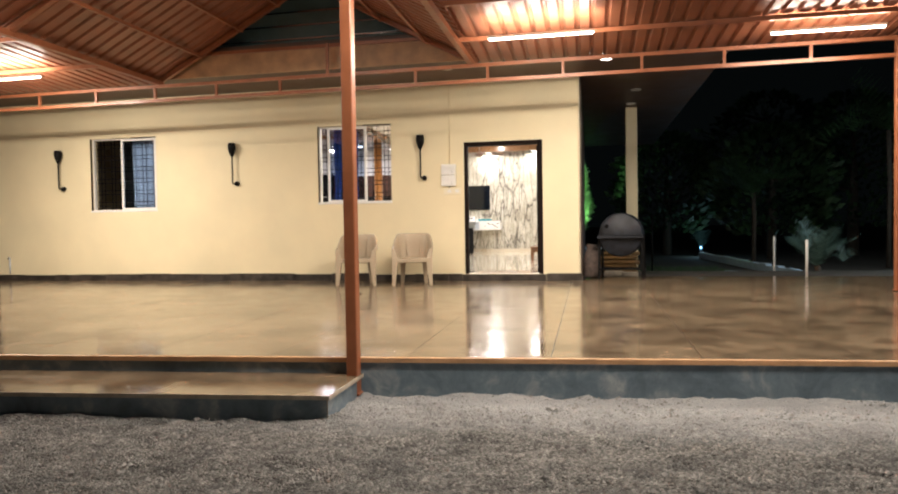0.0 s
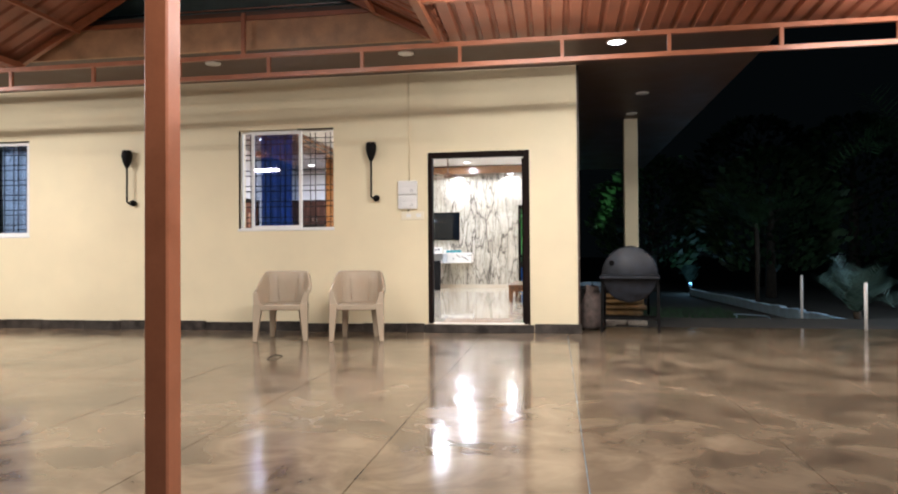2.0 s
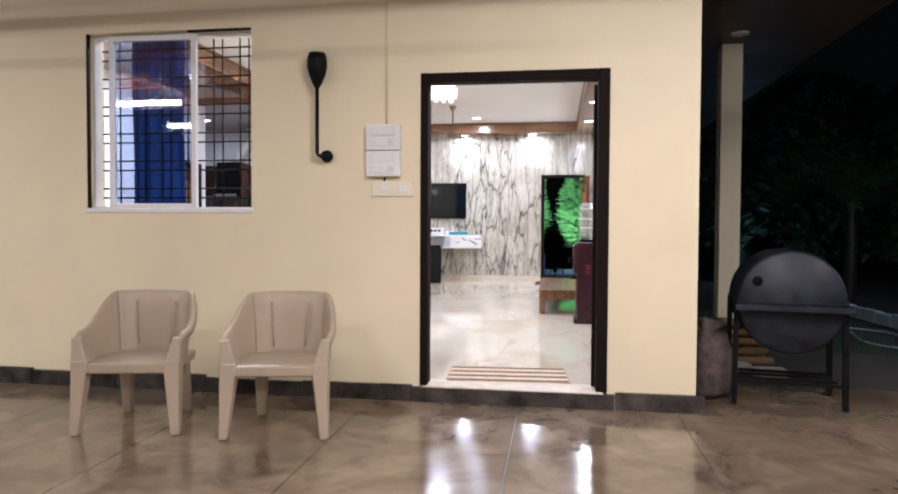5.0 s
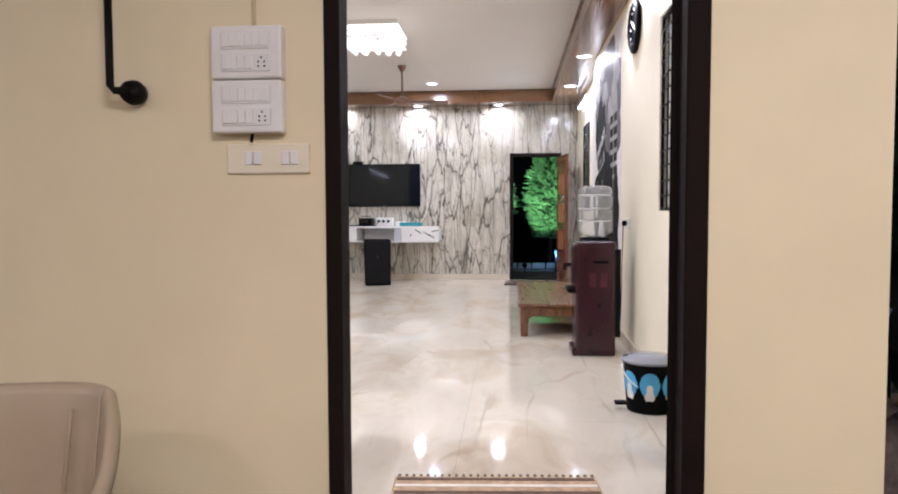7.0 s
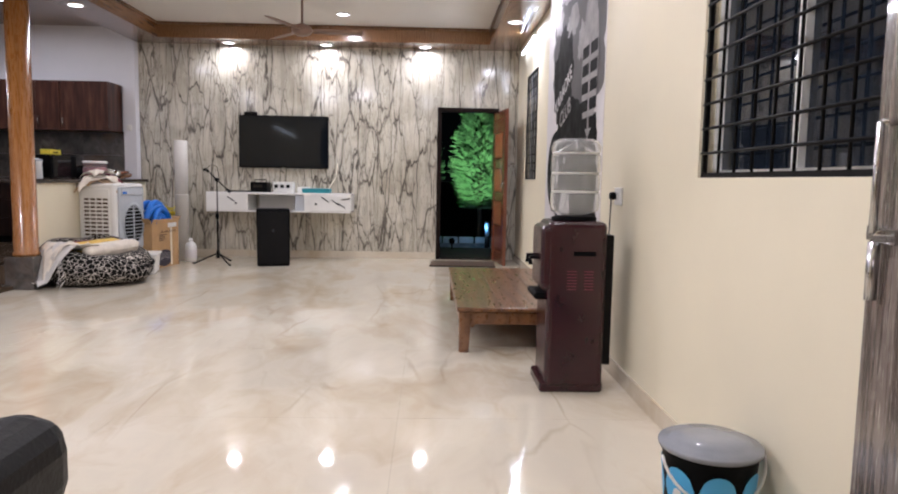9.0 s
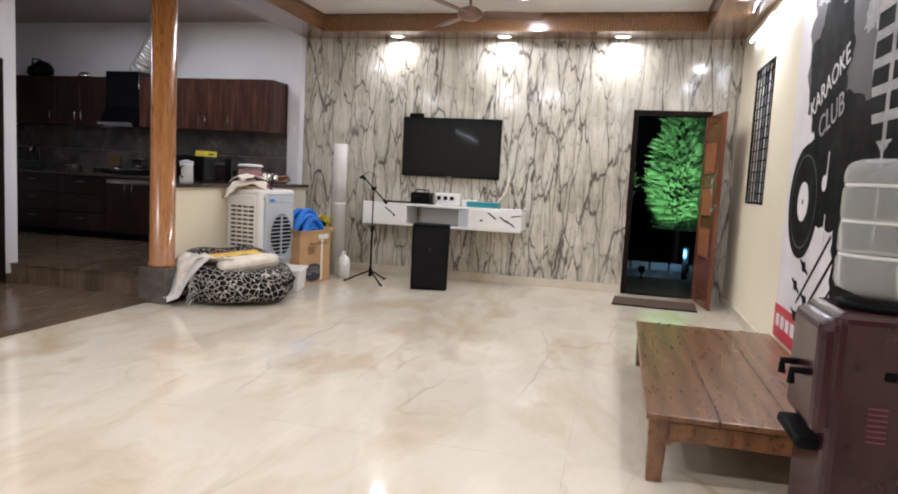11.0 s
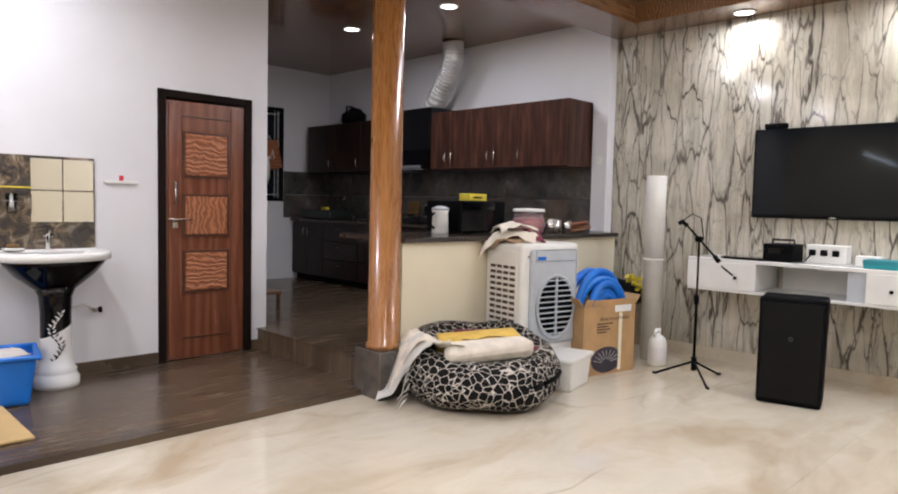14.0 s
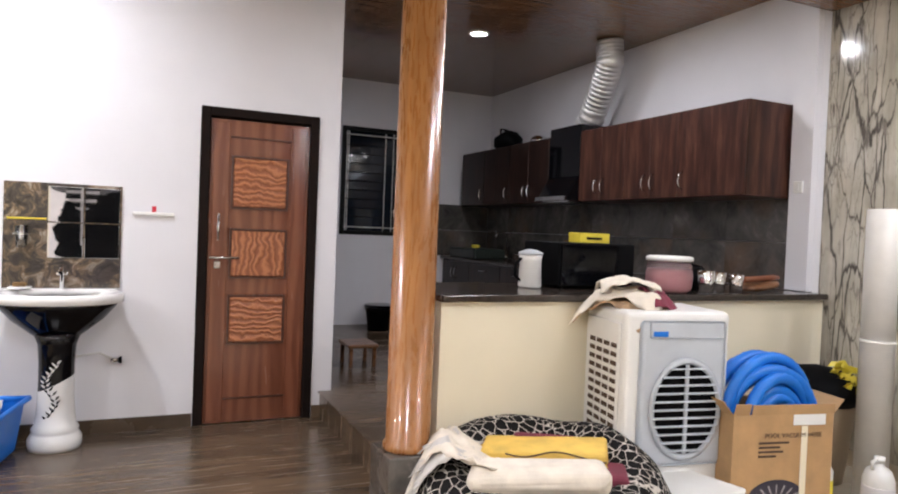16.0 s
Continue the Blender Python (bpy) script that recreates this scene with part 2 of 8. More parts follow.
def make_giraffe():
    n = Nodes("black cloth with white net pattern")
    vec = n.warp(n.coords(), 5.0, 0.06)
    edge = n.voronoi_edge(vec, 20.5)
    col = n.ramp(edge, (0.028, (0.56, 0.51, 0.45)), (0.052, (0.008, 0.007, 0.007)))
    n.bump(n.noise(vec, 7.0, 3.0), 0.3, 0.03)
    return n.done(col, 0.85, 0.0, Specular_IOR_Level=0.15)


def make_slate():
    n = Nodes("grey-blue stone riser")
    vec = n.warp(n.coords(), 2.0, 0.5)
    a = n.noise(vec, 3.5, 6.0, 0.65)
    col = n.ramp(a, (0.3, (0.075, 0.11, 0.145)), (0.52, (0.16, 0.215, 0.26)), (0.70, (0.40, 0.43, 0.45)))
    n.bump(a, 0.15, 0.01)
    return n.done(col, 0.4)


def make_splash():
    n = Nodes("dark slate backsplash tile")
    vec = n.warp(n.coords((1, 1, 1), True), 2.0, 0.6)
    a, b = n.noise(vec, 4.0, 6.0, 0.65), n.noise(vec, 1.7, 3.0)
    col = n.ramp(a, (0.3, (0.03, 0.03, 0.028)), (0.6, (0.12, 0.11, 0.10)), (0.75, (0.26, 0.23, 0.20)))
    col = n.mix(n.ramp(b, (0.5, (0, 0, 0)), (0.75, (0.5, 0.5, 0.5))), col, (0.18, 0.10, 0.05))
    return n.done(col, 0.22)


def make_emperador():
    n = Nodes("brown marbled panel stone")
    vec = n.warp(n.coords(), 3.0, 0.35)
    a, b = n.noise(vec, 9.0, 6.0, 0.68, 0.8), n.noise(vec, 3.0, 3.0)
    col = n.ramp(a, (0.32, (0.022, 0.018, 0.015)), (0.47, (0.075, 0.062, 0.05)), (0.56, (0.20, 0.14, 0.085)), (0.68, (0.46, 0.40, 0.33)))
    col = n.mix(n.ramp(b, (0.45, (0, 0, 0)), (0.62, (0.6, 0.6, 0.6))), col, (0.045, 0.042, 0.042))
    return n.done(col, 0.14)


def make_leaf(name, dark, light):
    n = Nodes(name)
    geo = n.node("ShaderNodeNewGeometry")
    col = n.ramp(geo.outputs["Random Per Island"], (0.0, dark), (1.0, light))
    return n.done(col, 0.55)


def make_pane(name, tint, rough=0.02, bend=1.45):
    """Window glass: a clear sheet with a strong gloss."""
    n = Nodes(name)
    return n.done(tint, rough, 0.0, Transmission_Weight=1.0, IOR=bend)


M = {
    "wall_cream": plain("cream wall paint", (0.80, 0.70, 0.47), 0.6, vary=0.04, scale=1.3, bump=0.05, fine=160),
    "wall_white": plain("white wall paint", (0.74, 0.73, 0.76), 0.55, vary=0.03, scale=1.5, bump=0.04, fine=160),
    "wall_inner": plain("pale cream inner paint", (0.80, 0.73, 0.56), 0.5, vary=0.03, scale=1.5, bump=0.04, fine=160),
    "ceiling": plain("white ceiling paint", (0.78, 0.75, 0.70), 0.6, vary=0.02, scale=1.2, bump=0.02, fine=120),
    "marble": make_marble(), "slab": make_slab_floor(), "branches": make_branches(), "gravel": make_gravel(),
    "plank": make_plank_tile(), "cabinet": make_cabinet_wood(), "carved": make_carved(), "carved_up": make_carved("panel carved with upright waves", "X"), "giraffe": make_giraffe(),
    # The second laminate repeats the first, with corner shade put into its colour.
    "slate": make_slate(), "splash": make_splash(), "emperador": make_emperador(), "cabinet_dim": make_cabinet_wood("striped laminate dimmed for the kitchen corner", 0.28),
    "steel_brown": plain("brown painted steel", (0.34, 0.12, 0.055), 0.38, vary=0.15, scale=5, bump=0.05),
    "sheet": plain("rust-red roofing sheet", (0.31, 0.112, 0.058), 0.4, vary=0.2, scale=3, bump=0.04),
    "teal": plain("blue-green roofing sheet", (0.10, 0.16, 0.16), 0.5, vary=0.2, scale=3),
    "threshold": plain("worn cream stone", (0.60, 0.53, 0.42), 0.55, vary=0.2, scale=9),
    "edge_cream": plain("pale cement joint line", (0.52, 0.45, 0.36), 0.7, vary=0.25, scale=12),
    "beam_tan": plain("tan stained fascia", (0.50, 0.29, 0.15), 0.5, vary=0.25, scale=4),
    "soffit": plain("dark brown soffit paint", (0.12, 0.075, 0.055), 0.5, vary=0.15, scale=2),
    "skirt_stone": plain("dark stone skirting", (0.058, 0.048, 0.040), 0.4, vary=0.6, scale=7, bump=0.15, fine=40),
    "grout": plain("pale joint mortar", (0.36, 0.31, 0.23), 0.8),
    "dark_frame": plain("dark brown door frame paint", (0.012, 0.007, 0.0055), 0.7, vary=0.3, scale=7, Specular_IOR_Level=0.1),
    "ceil_wood": make_wood("glossy brown ceiling panel", (0.12, 0.055, 0.022), (0.27, 0.135, 0.06), 0.22, (6, 0.6, 6), 2.0, 0.4),
    "column_wood": make_wood("varnished orange-brown column", (0.27, 0.108, 0.028), (0.36, 0.155, 0.045), 0.28, (2, 2, 0.3), 2.0, 0.4),
    "door_wood": make_wood("polished red-brown door wood", (0.13, 0.042, 0.022), (0.22, 0.078, 0.040), 0.22, (3, 3, 0.35), 1.0, 0.3),
    "pale_wood": make_wood("sun-worn grey-brown door wood", (0.075, 0.058, 0.05), (0.26, 0.215, 0.185), 0.24, (6, 6, 0.4), 3.0, 0.3),
    "table_wood": make_wood("varnished brown table wood", (0.10, 0.042, 0.017), (0.185, 0.083, 0.033), 0.3, (3, 0.4, 3), 1.0, 0.15),
    "black": plain("black plastic", (0.0035, 0.0035, 0.004), 0.55, vary=0.2, Specular_IOR_Level=0.06),
    "black_gloss": plain("glossy black", (0.003, 0.003, 0.004), 0.05, vary=0.1, bump=0, Specular_IOR_Level=0.28),
    "screen_glass": plain("dark television glass", (0.005, 0.0065, 0.009), 0.045, vary=0.1, bump=0, Specular_IOR_Level=0.2),
    "black_iron": plain("black painted iron", (0.006, 0.0055, 0.0055), 0.5, vary=0.3, Specular_IOR_Level=0.12),
    "white_plastic": plain("white plastic", (0.78, 0.77, 0.74), 0.35, vary=0.03),
    "white_pvc": plain("white pvc pipe", (0.76, 0.74, 0.70), 0.35, vary=0.05),
    "ceramic": plain("white glazed ceramic", (0.80, 0.79, 0.77), 0.08, vary=0.03, bump=0),
    "beige_plastic": plain("beige moulded plastic", (0.43, 0.345, 0.245), 0.38, vary=0.06, scale=3),
    "grey_plastic": plain("pale grey plastic", (0.50, 0.53, 0.57), 0.35, vary=0.05),
    "lid_dark": plain("dark green-black plastic", (0.012, 0.018, 0.014), 0.4, vary=0.2),
    "lid_grey": plain("glossy grey lid plastic", (0.27, 0.28, 0.31), 0.16, vary=0.1),
    "maroon": plain("dark maroon plastic", (0.030, 0.006, 0.010), 0.2, vary=0.1, bump=0.02),
    "blue": plain("bright blue plastic", (0.012, 0.16, 0.62), 0.4, vary=0.1),
    "sky": plain("light blue print", (0.08, 0.42, 0.75), 0.4, vary=0.05),
    "teal_lid": plain("teal card lid", (0.02, 0.22, 0.27), 0.5),
    "teal_box": plain("teal card", (0.02, 0.28, 0.32), 0.5),
    "card": plain("brown cardboard", (0.46, 0.28, 0.13), 0.8, vary=0.12, scale=8),
    "cloth_cream": plain("cream cotton cloth", (0.74, 0.67, 0.57), 0.9, vary=0.1, scale=12, bump=0.4, fine=300),
    "cloth_yellow": plain("yellow printed cloth", (0.72, 0.48, 0.10), 0.9, vary=0.15, scale=9, bump=0.3, fine=300),
    "cloth_maroon": plain("maroon cloth", (0.20, 0.035, 0.06), 0.9, vary=0.2),
    "cloth_grey": plain("pale grey gauze", (0.60, 0.57, 0.54), 0.9, vary=0.1),
    "leather": plain("black leather", (0.009, 0.009, 0.010), 0.45, vary=0.3, scale=20, bump=0.3, Specular_IOR_Level=0.2),
    "steel": plain("brushed steel", (0.62, 0.62, 0.62), 0.22, 1.0, vary=0.08, scale=30),
    "chrome": plain("chrome", (0.78, 0.78, 0.78), 0.08, 1.0, vary=0.03, bump=0),
    "alu": plain("ribbed aluminium duct", (0.66, 0.65, 0.63), 0.48, 0.85, vary=0.1),
    "grill_steel": plain("weathered grey steel drum", (0.014, 0.017, 0.025), 0.5, 0.2, vary=0.6, scale=8),
    "granite": plain("dark polished granite", (0.045, 0.034, 0.028), 0.14, vary=0.4, scale=40),
    "mirror": plain("mirror glass", (0.86, 0.86, 0.86), 0.02, 1.0, vary=0.0, bump=0),
    "jute": plain("striped jute", (0.48, 0.33, 0.20), 0.9, vary=0.3, scale=30),
    "jute_dark": plain("dark jute stripe", (0.12, 0.07, 0.045), 0.9, vary=0.3, scale=30),
    "mat_brown": plain("brown coir mat", (0.09, 0.055, 0.035), 0.95, vary=0.4, scale=40, bump=0.6),
    "poster_white": plain("matte white poster", (0.74, 0.71, 0.72), 0.5, vary=0.08, scale=3),
    "poster_silver": plain("silver-grey poster ink", (0.36, 0.345, 0.35), 0.5, vary=0.4, scale=7),
    "poster_grey": plain("dark poster ink", (0.06, 0.055, 0.06), 0.5, vary=0.3, scale=4),
    "print_dark": plain("dark violet print", (0.035, 0.03, 0.045), 0.6),
    "red": plain("red print", (0.55, 0.03, 0.05), 0.5),
    "yellow": plain("yellow card", (0.75, 0.62, 0.05), 0.5),
    "straw": plain("split firewood", (0.20, 0.115, 0.04), 0.85, vary=0.35, scale=9),
    "door_rim": plain("dark red-brown door moulding", (0.075, 0.024, 0.012), 0.35, vary=0.2),
    "sackcloth": plain("dirty grey-pink sackcloth", (0.10, 0.075, 0.065), 0.95, vary=0.4, scale=20, bump=0.4),
    "jar_plastic": plain("clear pink-tinted jar plastic", (0.85, 0.66, 0.66), 0.08, vary=0.05, bump=0, Transmission_Weight=0.8, IOR=1.2),
    "fan_brown": plain("copper-brown fan enamel", (0.24, 0.145, 0.105), 0.35, vary=0.1),
    "earth": plain("dark garden soil", (0.05, 0.042, 0.03), 0.95, vary=0.4, scale=3, bump=0.5, fine=20),
    # The bluish base stands in for cool lamplight on kerb and ledge.
    "kerb": plain("pale kerb tinted blue for cool lamplight", (0.44, 0.57, 0.66), 0.7, vary=0.2, scale=4),
    "mat_foam": plain("tan foam mat", (0.55, 0.38, 0.17), 0.8, vary=0.08),
    # Leaf greens carry the light: darkened for night, paled on the spotlit conifers.
    "leaf": make_leaf("garden leaves darkened for night", (0.018, 0.045, 0.016), (0.045, 0.10, 0.034)),
    "leaf_lit": make_leaf("conifer leaves paled as spotlit", (0.16, 0.32, 0.13), (0.46, 0.70, 0.38)),
    "leaf_blue": make_leaf("blue-green palm leaves", (0.06, 0.12, 0.10), (0.15, 0.25, 0.21)),
    "bark": plain("dark bark", (0.06, 0.045, 0.03), 0.9, vary=0.4, scale=15, bump=0.5),
    "stones": make_leaf("mixed grey stones", (0.15, 0.148, 0.142), (0.30, 0.295, 0.285)),
    "glass": make_pane("clear window glass", (0.9, 0.93, 0.95)),
    "blue_pane": make_pane("blue-tinted window glass", (0.55, 0.66, 0.86), 0.02, 2.3),
    "bottle": plain("clear water bottle plastic", (0.97, 0.98, 0.985), 0.06, vary=0.01, bump=0, Transmission_Weight=0.88, IOR=1.12),
    "tint": plain("dark tinted window glass", (0.012, 0.017, 0.026), 0.03, vary=0.1, bump=0),
    "blue_curtain": plain("deep blue curtain", (0.025, 0.07, 0.27), 0.8, vary=0.35, scale=5),
    "slate_curtain": plain("grey-blue curtain", (0.38, 0.43, 0.48), 0.85, vary=0.25, scale=5),
    "pink": plain("pink plastic jar", (0.62, 0.22, 0.26), 0.3),
    "tube_glow": glowing("lit tube lamp", WARM, 14.0),
    "disc_glow": glowing("lit ceiling lamp", NEUTRAL, 12.0),
    "blue_glow": glowing("lit blue-white bollard", (0.35, 0.68, 1.0), 0.06),
    "cool_glow": glowing("lit white tube lamp", COOL, 30.0),
    "crystal_glow": glowing("lit crystal", (1.0, 0.93, 0.80), 2.6),
}


# ---- shapes ----
def box(bm, x0, x1, y0, y1, z0, z1):
    vs = [bm.verts.new((x, y, z)) for z in (z0, z1) for y in (y0, y1) for x in (x0, x1)]
    for f in ((0, 2, 3, 1), (4, 5, 7, 6), (0, 1, 5, 4), (2, 6, 7, 3), (0, 4, 6, 2), (1, 3, 7, 5)):
        bm.faces.new([vs[i] for i in f])
    return vs


def rbox(x0, x1, y0, y1, z0, z1, r=0.01, seg=2):
    """A box with rounded edges, as a bmesh of its own."""
    bm = bmesh.new()
    box(bm, x0, x1, y0, y1, z0, z1)
    bmesh.ops.bevel(bm, geom=bm.edges[:], offset=r, segments=seg, profile=0.5, affect="EDGES")
    return bm


def boxes(*list_of):
    bm = bmesh.new()
    for b in list_of:
        box(bm, *b)
    return bm


def tube(bm, points, radius, seg=8, cap=True):
    """A round bar along points; radius a number or one per point."""
    pts = [Vector(p) for p in points]
    rs = [radius] * len(pts) if isinstance(radius, (int, float)) else radius
    rings, side = [], None
    for i, p in enumerate(pts):
        d = (pts[min(i + 1, len(pts) - 1)] - pts[max(i - 1, 0)]).normalized()
        if side is None:
            side = d.orthogonal().normalized()
        side = (side - d * side.dot(d)).normalized()
        up = d.cross(side)
        rings.append([bm.verts.new(p + rs[i] * (math.cos(a) * side + math.sin(a) * up)) for a in (2 * math.pi * k / seg for k in range(seg))])
    for a, b in zip(rings, rings[1:]):
        for k in range(seg):
            bm.faces.new((a[k], a[(k + 1) % seg], b[(k + 1) % seg], b[k])).smooth = True
    if cap:
        bm.faces.new(rings[0][::-1])
        bm.faces.new(rings[-1])
    return bm


def bar(*points, r=0.01, seg=8):
    return tube(bmesh.new(), points, r, seg)


def lathe(profile, seg=24, squash=1.0, ring=False):
    """Turned round z: rows of radius and height."""
    bm = bmesh.new()
    rings = [[bm.verts.new((max(r, 1e-4) * math.cos(2 * math.pi * k / seg), squash * max(r, 1e-4) * math.sin(2 * math.pi * k / seg), z)) for k in range(seg)] for r, z in profile]
    for a, b in zip(rings, rings[1:]):
        for k in range(seg):
            bm.faces.new((a[k], a[(k + 1) % seg], b[(k + 1) % seg], b[k])).smooth = True
    if ring:
        for k in range(seg):
            bm.faces.new((rings[-1][k], rings[-1][(k + 1) % seg], rings[0][(k + 1) % seg], rings[0][k])).smooth = True
    else:
        bm.faces.new(rings[0][::-1])
        bm.faces.new(rings[-1])
    return bm


def moved(bm, m):
    bmesh.ops.transform(bm, matrix=m, verts=bm.verts[:])
    return bm


def joined(*bms):
    out = bmesh.new()
    for b in bms:
        me = bpy.data.meshes.new("join")
        b.to_mesh(me)
        b.free()
        out.from_mesh(me)
        bpy.data.meshes.remove(me)
    return out


def mesh_from(name, bm, material):
    me = bpy.data.meshes.new(name)
    bm.to_mesh(me)
    bm.free()
    me.materials.append(M[material])
    return me


def part(name, bm, material, parent, label="", at=None):
    ob = new(name, mesh_from(name, bm, material))
    ob.parent = parent
    if at is not None:
        ob.matrix_basis = at
    if label:
        ob["label"] = label
    return ob


def thing(name, label, category, at=None, group="", kind=""):
    ob = new(name)
    ob.empty_display_size = 0.1
    if at is not None:
        ob.matrix_basis = at
    return tagged(ob, label, category, group, kind)


def solid(name, bm, material, label, category, kind="", group="", at=None):
    """A thing, or a piece of the setting, that is one mesh."""
    ob = new(name, mesh_from(name, bm, material))
    if at is not None:
        ob.matrix_basis = at
    return tagged(ob, label, category, group, kind)


def pierced(a0, a1, z0, z1, holes):
    """The rectangles of a wall with holes (a, b, low, high) cut out of it."""
    cuts = sorted({a0, a1, *(h[0] for h in holes), *(h[1] for h in holes)})
    for a, b in zip(cuts, cuts[1:]):
        low = z0
        for h in sorted((h for h in holes if h[0] <= a and h[1] >= b), key=lambda h: h[2]):
            if h[2] > low:
                yield a, b, low, h[2]
            low = h[3]
        if low < z1:
            yield a, b, low, z1


def wall_x(name, material, label, x0, x1, y0, y1, z0, z1, holes=()):
    """A wall along x."""
    return solid(name, boxes(*((a, b, y0, y1, lo, hi) for a, b, lo, hi in pierced(x0, x1, z0, z1, holes))), material, label, "wall", "structure")


def wall_y(name, material, label, x0, x1, y0, y1, z0, z1, holes=()):
    return solid(name, boxes(*((x0, x1, a, b, lo, hi) for a, b, lo, hi in pierced(y0, y1, z0, z1, holes))), material, label, "wall", "structure")


# ---- the ground and the raised forecourt ----
GROUND, FLOOR, WOODFLOOR, KITCHEN, CEIL, DROP = -0.29, 0.10, 0.14, 0.32, 3.22, 3.02


def front_edge(x):
    return -6.2 + 0.08 * (x + 1.17)


def make_ground():
    bm = bmesh.new()
    for x0, x1, y0, y1, n in ((-7.0, 6.0, -12.0, -5.4, 300),):
        rows = []
        for j in range(n + 1):
            row = []
            for i in range(n + 1):
                x, y = x0 + (x1 - x0) * i / n, y0 + (y1 - y0) * j / n
                z = 0.024 * noise.noise((x * 1.6, y * 2.2, 0)) + 0.024 * noise.noise((x * 6, y * 8, 7)) + 0.020 * noise.noise((x * 13, y * 17, 3)) + 0.010 * noise.noise((x * 30, y * 34, 5))
                row.append(bm.verts.new((x, y, GROUND + z - 0.014)))
            rows.append(row)
        for a, b in zip(rows, rows[1:]):
            for i in range(n):
                bm.faces.new((a[i], a[i + 1], b[i + 1], b[i])).smooth = True
    ob = solid("ground", bm, "gravel", "grey loose gravel yard in front of the raised floor", "ground", "structure")
    far, yard = bmesh.new(), bmesh.new()
    for q in (((-400, -400), (400, -400), (400, -30), (-400, -30)), ((-400, -30), (-22, -30), (-22, 400), (-400, 400)), ((18, -30), (400, -30), (400, 400), (18, 400)), ((-22, -5.4), (18, -5.4), (18, 400), (-22, 400))):
        far.faces.new([far.verts.new((x, y, GROUND - 0.03)) for x, y in q])
    for q in (((-22, -30), (18, -30), (18, -12), (-22, -12)), ((-22, -12), (-7, -12), (-7, -5.4), (-22, -5.4)), ((6, -12), (18, -12), (18, -5.4), (6, -5.4))):
        yard.faces.new([yard.verts.new((x, y, GROUND - 0.02)) for x, y in q])
    solid("ground", yard, "gravel", "grey gravel yard spreading round the forecourt", "ground", "structure")
    solid("ground", far, "earth", "dark bare soil stretching away at night", "ground", "structure")
    return ob


ground = make_ground()

# loose stones in the gravel
stones = bmesh.new()
rnd = random.Random(4)
for _ in range(12000):
    x, y = rnd.uniform(-3.8, 3.8), rnd.uniform(-10.2, -5.8)
    if y > front_edge(x) - 0.02 or (x < -1.35 and y > -6.92 + 0.09 * (x + 1.44)):
        continue
    r = rnd.uniform(0.003, 0.009) if rnd.random() < 0.85 else rnd.uniform(0.01, 0.018)
    top = Vector((x, y, GROUND - 0.004))
    vs = [stones.verts.new(top + Vector((rnd.uniform(-r, r) * 0.3, rnd.uniform(-r, r) * 0.3, r * 0.45)))]
    ring = [stones.verts.new(Vector((x + r * rnd.uniform(0.7, 1.3) * math.cos(a), y + r * rnd.uniform(0.7, 1.3) * math.sin(a), GROUND - 0.010))) for a in (0, 1.26, 2.5, 3.77, 5.0)]
    for i in range(5):
        stones.faces.new((vs[0], ring[i], ring[(i + 1) % 5]))
solid("gravel", stones, "stones", "loose grey gravel stones lying on the yard", "gravel", "stuff")


def slab_prism(bm, x0, x1, y0, y1, z0, z1, gap=0.0):
    """A floor piece whose front may follow the slanted edge."""
    def clip(x, y):
        return max(y, front_edge(x) + 0.03)
    pts = [(x0 + gap, clip(x0, y0) + gap), (x1 - gap, clip(x1, y0) + gap), (x1 - gap, y1 - gap), (x0 + gap, y1 - gap)]
    low = [bm.verts.new((x, y, z0)) for x, y in pts]
    top = [bm.verts.new((x, y, z1)) for x, y in pts]
    bm.faces.new(low[::-1])
    bm.faces.new(top)
    for i in range(4):
        bm.faces.new((low[i], low[(i + 1) % 4], top[(i + 1) % 4], top[i]))


def lean(bm):
    """The forecourt falls a little towards its front edge."""
    for v in bm.verts:
        if v.co.z > -0.2 and v.co.y < 0:
            v.co.z += 0.008 * v.co.y
    return bm


def make_platform():
    bm = bmesh.new()
    xs = (-12.0, 5.87)
    pts = [(xs[0], front_edge(xs[0])), (xs[1], front_edge(xs[1])), (xs[1], 0.85), (0.02, 0.85), (0.02, -0.02), (xs[0], -0.02)]
    low = [bm.verts.new((x, y, GROUND - 0.1)) for x, y in pts]
    top = [bm.verts.new((x, y, -0.012)) for x, y in pts]
    bm.faces.new(low[::-1])
    bm.faces.new(top)
    for i in range(len(pts)):
        bm.faces.new((low[i], low[(i + 1) % len(pts)], top[(i + 1) % len(pts)], top[i]))
    ob = solid("platform", lean(bm), "slate", "raised forecourt with dark grey-blue stone riser", "platform", "structure")
    edge = bmesh.new()
    for x0, x1 in ((-12.0, 5.87),):
        for za, zb, out in ((-0.03, 0.003, 0.012),):
            pts = [(x0, front_edge(x0) - out), (x1, front_edge(x1) - out), (x1, front_edge(x1) + 0.03), (x0, front_edge(x0) + 0.03)]
            lo = [edge.verts.new((x, y, za)) for x, y in pts]
            hi = [edge.verts.new((x, y, zb)) for x, y in pts]
            edge.faces.new(lo[::-1]), edge.faces.new(hi)
            for i in range(4):
                edge.faces.new((lo[i], lo[(i + 1) % 4], hi[(i + 1) % 4], hi[i]))
    part("edge_strip", lean(edge), "beam_tan", ob, "worn tan stone nosing")
    return ob


platform = make_platform()
